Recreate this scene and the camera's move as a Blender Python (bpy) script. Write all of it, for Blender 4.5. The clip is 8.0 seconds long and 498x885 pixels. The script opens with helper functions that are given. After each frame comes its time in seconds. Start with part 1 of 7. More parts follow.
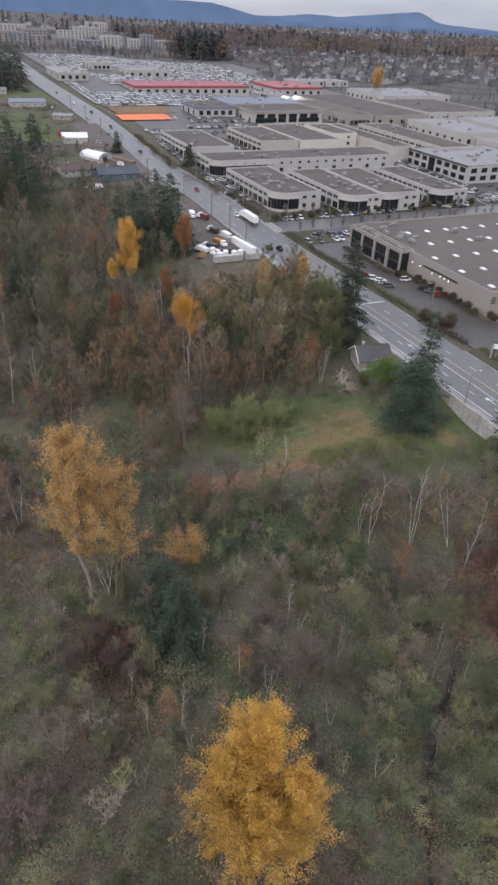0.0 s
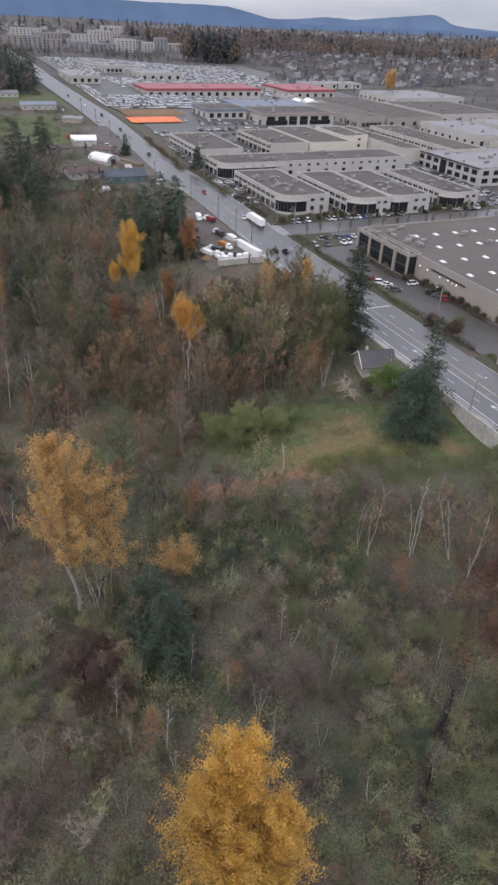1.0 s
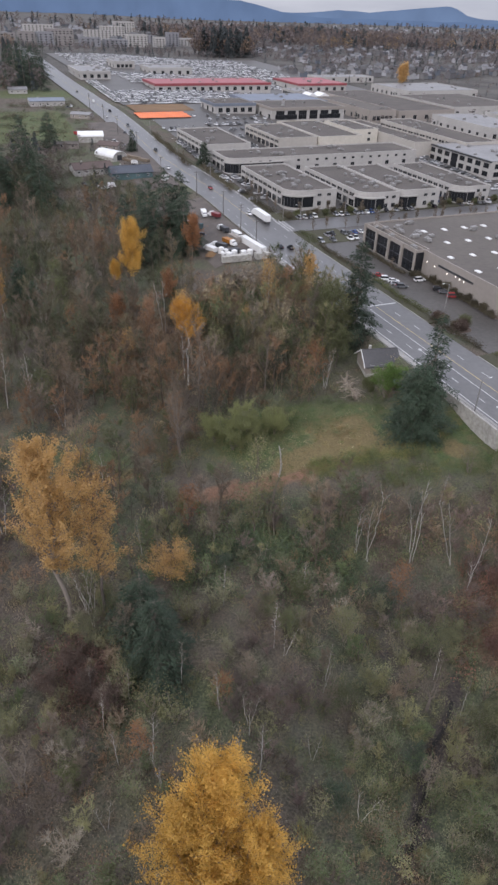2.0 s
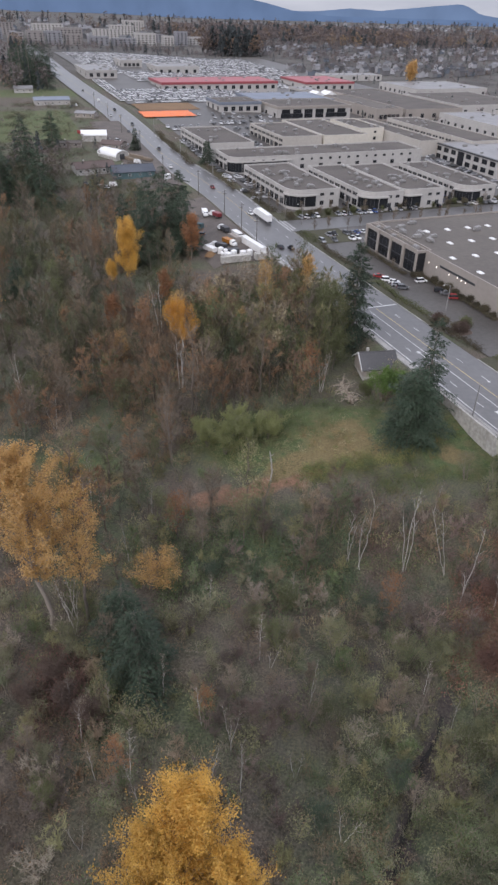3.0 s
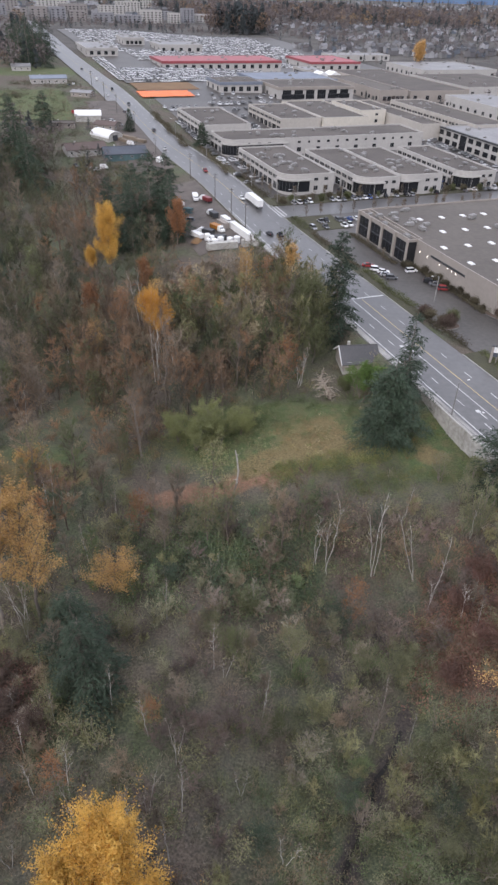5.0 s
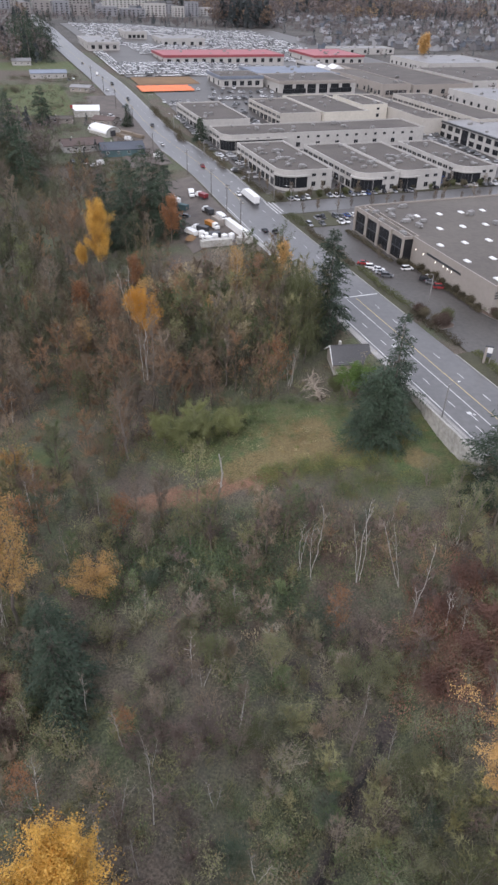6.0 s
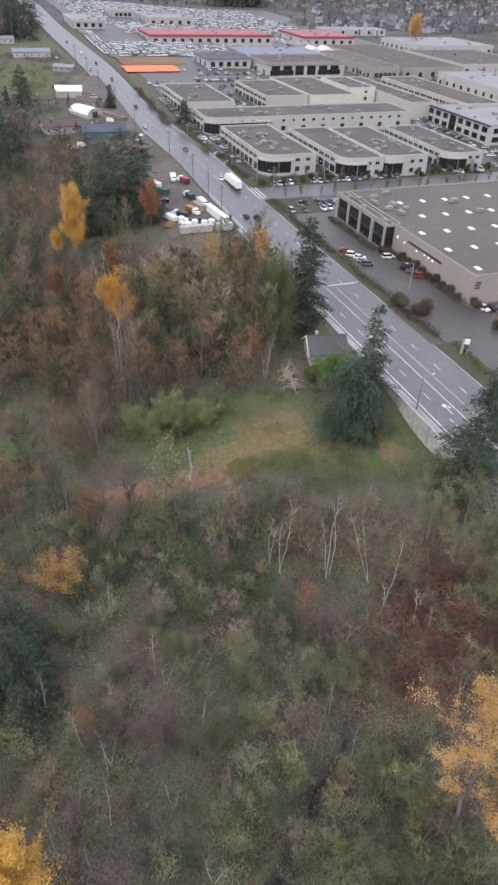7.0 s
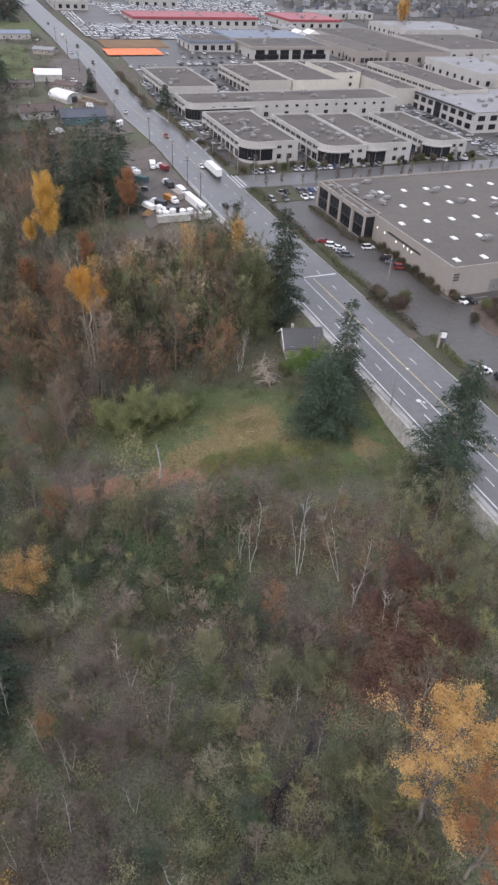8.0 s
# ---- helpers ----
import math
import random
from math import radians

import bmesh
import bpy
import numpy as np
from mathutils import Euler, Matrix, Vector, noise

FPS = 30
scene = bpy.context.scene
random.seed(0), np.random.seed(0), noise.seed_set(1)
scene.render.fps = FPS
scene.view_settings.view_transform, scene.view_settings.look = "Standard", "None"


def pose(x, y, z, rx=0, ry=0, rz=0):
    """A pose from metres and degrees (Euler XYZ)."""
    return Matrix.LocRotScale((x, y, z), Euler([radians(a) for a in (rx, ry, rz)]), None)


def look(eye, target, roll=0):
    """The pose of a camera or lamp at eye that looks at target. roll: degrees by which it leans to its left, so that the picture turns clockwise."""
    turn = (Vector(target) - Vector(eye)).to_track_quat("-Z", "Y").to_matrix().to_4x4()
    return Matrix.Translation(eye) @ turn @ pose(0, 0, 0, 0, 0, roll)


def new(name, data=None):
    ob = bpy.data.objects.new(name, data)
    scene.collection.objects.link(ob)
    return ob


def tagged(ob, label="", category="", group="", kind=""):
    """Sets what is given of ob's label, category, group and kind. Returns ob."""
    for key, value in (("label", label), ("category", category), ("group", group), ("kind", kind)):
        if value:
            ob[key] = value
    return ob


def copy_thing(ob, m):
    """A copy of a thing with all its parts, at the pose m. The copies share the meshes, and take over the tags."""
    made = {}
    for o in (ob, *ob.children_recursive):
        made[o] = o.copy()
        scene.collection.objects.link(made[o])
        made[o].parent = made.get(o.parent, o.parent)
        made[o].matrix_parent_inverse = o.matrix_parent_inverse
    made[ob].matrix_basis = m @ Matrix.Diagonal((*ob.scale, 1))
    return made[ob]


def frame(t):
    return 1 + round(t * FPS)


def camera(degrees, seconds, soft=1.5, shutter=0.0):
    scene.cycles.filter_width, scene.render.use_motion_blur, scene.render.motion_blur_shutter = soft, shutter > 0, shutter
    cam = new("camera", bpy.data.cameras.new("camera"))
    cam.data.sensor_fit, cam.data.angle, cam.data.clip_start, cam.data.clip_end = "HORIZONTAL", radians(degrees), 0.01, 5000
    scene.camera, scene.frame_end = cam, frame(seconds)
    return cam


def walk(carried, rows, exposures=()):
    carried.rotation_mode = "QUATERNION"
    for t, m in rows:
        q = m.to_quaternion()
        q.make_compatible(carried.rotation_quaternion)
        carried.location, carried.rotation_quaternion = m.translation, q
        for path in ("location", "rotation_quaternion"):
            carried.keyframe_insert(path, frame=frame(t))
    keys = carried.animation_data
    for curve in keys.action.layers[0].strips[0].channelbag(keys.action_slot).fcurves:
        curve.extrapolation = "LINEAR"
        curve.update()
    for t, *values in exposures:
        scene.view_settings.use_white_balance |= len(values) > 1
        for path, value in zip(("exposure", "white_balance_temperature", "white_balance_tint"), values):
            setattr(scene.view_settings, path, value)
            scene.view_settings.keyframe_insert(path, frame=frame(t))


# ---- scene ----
cam = camera(41.5, 8.0, soft=2.6)
PATH = [
    (0, (0.112, 0.043, 88.394), (0.157, 1.713, 87.294), 2.7),
    (0.5, (2.045, 1.932, 87.766), (2.071, 3.606, 86.672), 2.7),
    (1, (3.947, 3.934, 87.505), (3.953, 5.608, 86.41), 2.4),
    (1.5, (5.865, 5.837, 87.204), (5.85, 7.505, 86.1), 2.0),
    (3, (11.886, 11.284, 86.376), (11.825, 12.947, 85.267), 1.5),
    (3.5, (14.073, 12.769, 86.304), (14.004, 14.424, 85.183), 1.5),
    (4, (16.415, 14.462, 86.28), (16.336, 16.109, 85.148), 1.5),
    (4.5, (18.577, 16.124, 86.358), (18.499, 17.765, 85.216), 1.6),
    (5, (20.434, 17.777, 86.397), (20.355, 19.412, 85.247), 1.9),
    (6.5, (27.299, 22.587, 86.629), (27.198, 24.203, 85.455), 1.5),
    (7, (29.421, 24.115, 86.79), (29.352, 25.715, 85.592), 2.4),
    (7.5, (31.333, 25.647, 87.123), (31.279, 27.225, 85.896), 2.4),
    (8, (33.414, 27.161, 87.423), (33.377, 28.739, 86.195), 3.0),
]
walk(cam, [(t, look(eye, target, roll)) for t, eye, target, roll in PATH], [(0, 0.14, 6420, 16), (1.5, 0.13, 6420, 16), (3, 0.17, 6420, 16), (3.5, 0.27, 6420, 16), (4, 0.31, 6420, 16), (5, 0.34, 6420, 16), (6.5, 0.33, 6420, 16), (7, 0.47, 6420, 16), (7.5, 0.46, 6420, 16), (8, 0.35, 6420, 16)])

# ---- sky and sun ----
world = bpy.data.worlds.new("overcast_sky")
scene.world = world
world.use_nodes = True
wn, wl = world.node_tree.nodes, world.node_tree.links
wn.clear()
w_out = wn.new("ShaderNodeOutputWorld")
w_bg = wn.new("ShaderNodeBackground")
w_sky = wn.new("ShaderNodeTexSky")
w_sky.sky_type, w_sky.sun_disc = "NISHITA", False
w_sky.sun_elevation, w_sky.sun_rotation = radians(32), radians(200)
w_sky.air_density, w_sky.dust_density = 1.0, 3.0
w_co = wn.new("ShaderNodeTexCoord")
w_noise = wn.new("ShaderNodeTexNoise")
w_noise.inputs["Scale"].default_value, w_noise.inputs["Detail"].default_value = 5.0, 6.0
w_map = wn.new("ShaderNodeMapping")
w_map.inputs["Scale"].default_value = (1, 1, 5)
w_ramp = wn.new("ShaderNodeValToRGB")
w_ramp.color_ramp.elements[0].position, w_ramp.color_ramp.elements[1].position = 0.3, 0.75
w_ramp.color_ramp.elements[0].color, w_ramp.color_ramp.elements[1].color = (7.0, 7.6, 8.8, 1), (11.2, 11.7, 12.6, 1)
w_mix = wn.new("ShaderNodeMixRGB")
w_mix.inputs[0].default_value = 0.85
w_bg.inputs["Strength"].default_value = 0.118
wl.new(w_co.outputs["Generated"], w_map.inputs["Vector"])
wl.new(w_map.outputs["Vector"], w_noise.inputs["Vector"])
wl.new(w_noise.outputs["Fac"], w_ramp.inputs["Fac"])
wl.new(w_sky.outputs["Color"], w_mix.inputs[1])
w_sep = wn.new("ShaderNodeSeparateXYZ")
w_grad = wn.new("ShaderNodeMapRange")
w_grad.inputs["From Min"].default_value, w_grad.inputs["From Max"].default_value = 0.0, 0.8
w_grad.inputs["To Min"].default_value, w_grad.inputs["To Max"].default_value = 0.52, 1.3
w_mul = wn.new("ShaderNodeMixRGB")
w_mul.blend_type, w_mul.inputs[0].default_value = "MULTIPLY", 1.0
wl.new(w_co.outputs["Generated"], w_sep.inputs[0])
wl.new(w_sep.outputs["Z"], w_grad.inputs["Value"])
wl.new(w_ramp.outputs["Color"], w_mul.inputs[1])
wl.new(w_grad.outputs[0], w_mul.inputs[2])
wl.new(w_mul.outputs[0], w_mix.inputs[2])
wl.new(w_mix.outputs["Color"], w_bg.inputs["Color"])
wl.new(w_bg.outputs["Background"], w_out.inputs["Surface"])
sun_data = bpy.data.lights.new("sun", "SUN")
sun_data.energy, sun_data.angle, sun_data.color = 1.1, radians(25), (1.0, 0.98, 0.96)
sun = new("sun", sun_data)
sun.matrix_world = look((0, 0, 300), (100, 190, 150))


# ---- materials ----
def mat(name, col, col2=None, rough=0.8, metal=0.0, fine=3.0, coarse=0.12, amt=0.5, bump=0.25, rand=0.0, spec=0.5, attr="", through_light=0.0):
    """A surface with two scales of variation between two colours, and a fine relief."""
    m = bpy.data.materials.new(name)
    m.use_nodes = True
    n, l = m.node_tree.nodes, m.node_tree.links
    b = n["Principled BSDF"]
    b.inputs["Roughness"].default_value, b.inputs["Metallic"].default_value = rough, metal
    b.inputs["Specular IOR Level"].default_value = spec
    geo = n.new("ShaderNodeNewGeometry")
    n1, n2 = n.new("ShaderNodeTexNoise"), n.new("ShaderNodeTexNoise")
    n1.inputs["Scale"].default_value, n2.inputs["Scale"].default_value = fine, coarse
    n1.inputs["Detail"].default_value, n2.inputs["Detail"].default_value = 5.0, 4.0
    l.new(geo.outputs["Position"], n1.inputs["Vector"])
    l.new(geo.outputs["Position"], n2.inputs["Vector"])
    add = n.new("ShaderNodeMath")
    add.operation = "ADD"
    l.new(n1.outputs["Fac"], add.inputs[0])
    l.new(n2.outputs["Fac"], add.inputs[1])
    rng = n.new("ShaderNodeMapRange")
    rng.inputs["From Min"].default_value, rng.inputs["From Max"].default_value = 0.7, 1.3
    l.new(add.outputs[0], rng.inputs["Value"])
    if col2 is None:
        col2 = tuple(c * (1 - amt) for c in col)
    mix = n.new("ShaderNodeMixRGB")
    mix.inputs[1].default_value, mix.inputs[2].default_value = (*col2, 1), (*col, 1)
    l.new(rng.outputs[0], mix.inputs[0])
    colour = mix.outputs[0]
    if attr:
        at = n.new("ShaderNodeAttribute")
        at.attribute_name = attr
        mul = n.new("ShaderNodeMixRGB")
        mul.blend_type, mul.inputs[0].default_value = "MULTIPLY", 1.0
        l.new(colour, mul.inputs[1])
        l.new(at.outputs["Color"], mul.inputs[2])
        colour = mul.outputs[0]
    if rand:
        info = n.new("ShaderNodeObjectInfo")
        hsv = n.new("ShaderNodeHueSaturation")
        r2 = n.new("ShaderNodeMapRange")
        r2.inputs["To Min"].default_value, r2.inputs["To Max"].default_value = 1 - rand, 1 + rand
        l.new(info.outputs["Random"], r2.inputs["Value"])
        l.new(r2.outputs[0], hsv.inputs["Value"])
        l.new(colour, hsv.inputs["Color"])
        colour = hsv.outputs[0]
    l.new(colour, b.inputs["Base Color"])
    if bump:
        bp = n.new("ShaderNodeBump")
        bp.inputs["Strength"].default_value = bump
        bp.inputs["Distance"].default_value = 0.1
        l.new(n1.outputs["Fac"], bp.inputs["Height"])
        l.new(bp.outputs[0], b.inputs["Normal"])
    if through_light:
        tr = n.new("ShaderNodeBsdfTranslucent")
        l.new(colour, tr.inputs["Color"])
        ms = n.new("ShaderNodeMixShader")
        ms.inputs[0].default_value = through_light
        l.new(b.outputs[0], ms.inputs[1])
        l.new(tr.outputs[0], ms.inputs[2])
        l.new(ms.outputs[0], n["Material Output"].inputs["Surface"])
    return m


def glow(name, col, strength):
    m = bpy.data.materials.new(name)
    m.use_nodes = True
    b = m.node_tree.nodes["Principled BSDF"]
    b.inputs["Base Color"].default_value = (*col, 1)
    b.inputs["Emission Color"].default_value, b.inputs["Emission Strength"].default_value = (*col, 1), strength
    return m


M_WET = mat("wet_asphalt", (0.12, 0.117, 0.116), (0.075, 0.073, 0.073), rough=0.32, fine=0.6, coarse=0.035, bump=0.04, spec=0.55)
M_LOT = mat("lot_asphalt", (0.09, 0.082, 0.075), (0.045, 0.041, 0.037), rough=0.45, fine=0.7, coarse=0.04, bump=0.05, spec=0.45)
M_GRAVEL = mat("gravel", (0.125, 0.104, 0.09), (0.062, 0.051, 0.044), rough=0.8, fine=2.0, coarse=0.15, bump=0.4)
M_KERB = mat("kerb_concrete", (0.4, 0.39, 0.37), rough=0.85)
M_CURB = mat("damp_kerb_concrete", (0.2, 0.19, 0.18), rough=0.85)
M_WALLC = mat("stained_concrete", (0.5, 0.485, 0.45), (0.28, 0.27, 0.245), rough=0.9, fine=1.0, coarse=0.25)
M_HEDGE = mat("dull_hedge", (0.115, 0.095, 0.06), (0.06, 0.055, 0.035), rough=0.9, fine=2, coarse=0.4, bump=0, rand=0.35, through_light=0.15)
M_PAINT_W = mat("white_road_paint", (0.7, 0.7, 0.68), (0.4, 0.4, 0.4), rough=0.6, fine=4)
M_PAINT_Y = mat("yellow_road_paint", (0.6, 0.47, 0.22), (0.42, 0.34, 0.18), rough=0.6, fine=4)
M_GRASS = mat("wet_grass", (0.066, 0.066, 0.035), (0.04, 0.036, 0.022), rough=0.9, fine=1.5, coarse=0.08, bump=0.6)
M_BARK = mat("grey_bark", (0.22, 0.19, 0.16), (0.12, 0.1, 0.085), rough=0.95, fine=6, rand=0.3)
M_BIRCH = mat("pale_birch_bark", (0.55, 0.52, 0.48), (0.26, 0.24, 0.22), rough=0.85, fine=2, rand=0.15)
M_TWIG = mat("bare_twigs", (0.21, 0.168, 0.125), (0.115, 0.092, 0.068), rough=0.95, fine=1.0, coarse=0.1, bump=0, rand=0.35)
M_BRUSH = mat("thicket", (1.5, 1.45, 1.44), (0.88, 0.85, 0.86), rough=0.95, fine=1.0, coarse=0.1, bump=0, attr="tint", through_light=0.15)
M_GOLD = mat("golden_leaves", (0.74, 0.47, 0.11), (0.45, 0.25, 0.05), rough=0.6, fine=2.5, coarse=0.4, bump=0, rand=0.12, through_light=0.35)
M_AMBER = mat("amber_leaves", (0.68, 0.36, 0.06), (0.47, 0.22, 0.035), rough=0.6, fine=2.5, coarse=0.4, bump=0, rand=0.12, through_light=0.35)
M_RUST = mat("rusty_leaves", (0.34, 0.165, 0.075), (0.2, 0.095, 0.048), rough=0.7, fine=2, coarse=0.4, bump=0, rand=0.2, through_light=0.3)
M_TAN = mat("tan_orange_leaves", (0.6, 0.39, 0.15), (0.38, 0.22, 0.085), rough=0.7, fine=2, coarse=0.4, bump=0, rand=0.15, through_light=0.3)
M_FIR = mat("fir_needles", (0.056, 0.084, 0.05), (0.025, 0.042, 0.026), rough=0.8, fine=1.2, coarse=0.25, bump=0, rand=0.25, through_light=0.12)
# brown leaves, reddened in the colour to imitate a red cabin-window reflection
M_REFLECTION_RED = mat("brown_leaves_with_reflection_red", (0.17, 0.088, 0.066), (0.1, 0.06, 0.046), rough=0.8, fine=2, coarse=0.3, bump=0, rand=0.25, through_light=0.2)
M_REDBUSH = mat("reddish_brown_leaves", (0.115, 0.078, 0.06), (0.065, 0.046, 0.036), rough=0.85, fine=2, coarse=0.4, bump=0, rand=0.3, through_light=0.15)
M_DEEP = mat("deep_green_leaves", (0.085, 0.115, 0.07), (0.045, 0.065, 0.042), rough=0.8, fine=1.5, coarse=0.25, bump=0, rand=0.25, through_light=0.2)
M_OLIVE = mat("olive_leaves", (0.13, 0.14, 0.06), (0.08, 0.088, 0.04), rough=0.8, fine=1.5, coarse=0.2, bump=0, rand=0.25, through_light=0.2)
M_WILLOW = mat("yellow_green_willow_leaves", (0.235, 0.235, 0.125), (0.14, 0.145, 0.08), rough=0.8, fine=1.5, coarse=0.2, bump=0, rand=0.25, through_light=0.3)
M_LIME = mat("pale_yellow_green_leaves", (0.29, 0.305, 0.13), (0.185, 0.2, 0.085), rough=0.8, fine=1.5, coarse=0.2, bump=0, rand=0.2, through_light=0.35)
M_LEAF = mat("green_leaves", (0.15, 0.235, 0.05), (0.085, 0.15, 0.035), rough=0.7, fine=2, coarse=0.3, bump=0, rand=0.15, through_light=0.25)
M_CREAM = mat("cream_concrete_panels", (0.44, 0.41, 0.37), (0.37, 0.345, 0.31), rough=0.85, fine=0.8, coarse=0.1)
M_WHITEW = mat("off_white_wall", (0.44, 0.422, 0.4), (0.36, 0.345, 0.325), rough=0.85, fine=0.8, coarse=0.1)
M_COPING = mat("pale_coping", (0.48, 0.46, 0.435), (0.38, 0.365, 0.345), rough=0.8, fine=0.8)
M_PALECREAM = mat("pale_cream_panels", (0.58, 0.54, 0.47), (0.48, 0.45, 0.39), rough=0.85, fine=0.8, coarse=0.1)
M_TAUPE = mat("taupe_wall", (0.32, 0.285, 0.255), (0.27, 0.242, 0.216), rough=0.85, fine=0.7, coarse=0.08)
M_ROOFG = mat("gravel_roof", (0.106, 0.091, 0.079), (0.06, 0.051, 0.045), rough=0.85, fine=1.2, coarse=0.06)
M_ROOFB = mat("brown_membrane_roof", (0.115, 0.1, 0.086), (0.082, 0.071, 0.062), rough=0.8, fine=0.6, coarse=0.05)
M_ROOFL = mat("pale_metal_roof", (0.24, 0.235, 0.235), (0.155, 0.15, 0.15), rough=0.5, fine=0.5, coarse=0.06)
M_ROOFBL = mat("blue_grey_metal_roof", (0.19, 0.215, 0.26), (0.14, 0.16, 0.2), rough=0.7, fine=0.5, coarse=0.06)
M_SHINGLE = mat("dark_shingles", (0.09, 0.088, 0.09), (0.055, 0.054, 0.056), rough=0.9, fine=3)
M_SLATE = mat("dark_slate_blue_roof", (0.085, 0.095, 0.115), (0.055, 0.062, 0.078), rough=0.85, fine=2)
M_SHINGLE_R = mat("brown_shingles", (0.12, 0.085, 0.075), (0.08, 0.06, 0.055), rough=0.9, fine=3)
M_RED = mat("red_metal_roof", (0.33, 0.075, 0.085), (0.26, 0.06, 0.07), rough=0.5, fine=0.6)
M_DARK = mat("dark_cladding", (0.06, 0.062, 0.068), rough=0.5, fine=1)
M_TEAL = mat("teal_siding", (0.1, 0.17, 0.18), rough=0.8, fine=2)
M_GLASS = mat("window_glass", (0.022, 0.024, 0.027), (0.014, 0.015, 0.018), rough=0.1, fine=0.6, bump=0, spec=0.35)
M_FRAME = mat("window_frame", (0.3, 0.3, 0.3), rough=0.5)
M_METAL = mat("galvanised_metal", (0.34, 0.33, 0.32), rough=0.6, metal=0.25, fine=2)
M_WHITE = mat("white_enamel", (0.78, 0.78, 0.77), (0.66, 0.66, 0.65), rough=0.4, fine=1.5, bump=0.02)
M_TYRE = mat("tyre_rubber", (0.02, 0.02, 0.02), rough=0.85, fine=10)
M_POLE = mat("grey_weathered_pole", (0.12, 0.108, 0.096), (0.07, 0.063, 0.056), rough=0.9, fine=4)
M_WOOD = mat("weathered_wood", (0.26, 0.21, 0.16), (0.15, 0.12, 0.09), rough=0.9, fine=4)
M_PALEWOOD = mat("bleached_dead_wood", (0.42, 0.36, 0.29), (0.24, 0.2, 0.16), rough=0.9, fine=3)
M_ORANGE = mat("orange_tarpaulin", (0.75, 0.19, 0.05), (0.6, 0.14, 0.04), rough=0.6, fine=0.8, coarse=0.1)
M_DIRT = mat("bare_brown_earth", (0.2, 0.12, 0.06), (0.14, 0.085, 0.045), rough=0.95, fine=0.6, coarse=0.08)
M_MULCH = mat("bark_mulch", (0.12, 0.085, 0.065), (0.06, 0.045, 0.036), rough=0.95, fine=2.0, coarse=0.3)
M_WATER = mat("dark_creek_water", (0.028, 0.025, 0.022), (0.016, 0.015, 0.014), rough=0.3, fine=1.5, bump=0.3, spec=0.12)
M_LAMP = glow("lit_lamp", (1.0, 0.93, 0.8), 2.0)
PAINTS = {
    "white": mat("white_car_paint", (0.75, 0.75, 0.75), rough=0.25, amt=0.08, bump=0),
    "silver": mat("silver_car_paint", (0.42, 0.43, 0.45), rough=0.25, metal=0.4, amt=0.08, bump=0),
    "grey": mat("grey_car_paint", (0.16, 0.165, 0.175), rough=0.25, metal=0.3, amt=0.08, bump=0),
    "black": mat("black_car_paint", (0.02, 0.02, 0.024), rough=0.2, amt=0.08, bump=0),
    "red": mat("red_car_paint", (0.26, 0.035, 0.035), rough=0.25, amt=0.08, bump=0),
    "blue": mat("blue_car_paint", (0.05, 0.09, 0.24), rough=0.25, amt=0.08, bump=0),
}


# ---- helpers of this scene ----
def part(name, bm, material, parent, label=""):
    """One mesh object, made from a bmesh, under a thing or a part."""
    if isinstance(bm, bmesh.types.BMesh):
        me = bpy.data.meshes.new(name)
        bm.to_mesh(me)
        bm.free()
    else:
        me = bm
    if material and not me.materials:
        me.materials.append(material)
    ob = new(name, me)
    if parent:
        ob.parent = parent
    if label:
        tagged(ob, label)
    return ob


def box(bm, x0, x1, y0, y1, z0, z1, bevel=0.0):
    r = bmesh.ops.create_cube(bm, size=1.0)
    for v in r["verts"]:
        v.co = Vector((x0 + (v.co.x + 0.5) * (x1 - x0), y0 + (v.co.y + 0.5) * (y1 - y0), z0 + (v.co.z + 0.5) * (z1 - z0)))
    if bevel:
        edges = list({e for v in r["verts"] for e in v.link_edges})
        bmesh.ops.bevel(bm, geom=edges, offset=bevel, segments=1, affect="EDGES")
    return bm


def boxed(*args, bevel=0.0):
    return box(bmesh.new(), *args, bevel=bevel)


def rod(bm, p, q, r0, r1, n=8):
    p, q = Vector(p), Vector(q)
    d = q - p
    r = bmesh.ops.create_cone(bm, cap_ends=True, segments=n, radius1=r0, radius2=r1, depth=d.length)
    m = Matrix.Translation((p + q) / 2) @ d.to_track_quat("Z", "Y").to_matrix().to_4x4()
    bmesh.ops.transform(bm, matrix=m, verts=r["verts"])
    return bm


def prism(bm, outline, y0, y1):
    """An outline in x and z, drawn out along y."""
    a = [bm.verts.new((x, y0, z)) for x, z in outline]
    b = [bm.verts.new((x, y1, z)) for x, z in outline]
    bm.faces.new(a)
    bm.faces.new(b[::-1])
    for i in range(len(a)):
        j = (i + 1) % len(a)
        bm.faces.new((a[j], a[i], b[i], b[j]))
    bmesh.ops.recalc_face_normals(bm, faces=bm.faces)
    return bm


def empty(name, m, label, category, group=""):
    ob = new(name)
    ob.empty_display_size = 0.5
    ob.matrix_world = m
    return tagged(ob, label, category, group)


def mesh_of(name, verts, faces, material, tint=None):
    me = bpy.data.meshes.new(name)
    me.from_pydata(np.asarray(verts).tolist(), [], np.asarray(faces).tolist() if not isinstance(faces, list) else faces)
    me.materials.append(material)
    if tint is not None:
        a = me.color_attributes.new("tint", "FLOAT_COLOR", "POINT")
        a.data.foreach_set("color", np.concatenate([tint, np.ones((len(tint), 1))], 1).astype(np.float32).ravel())
    return me


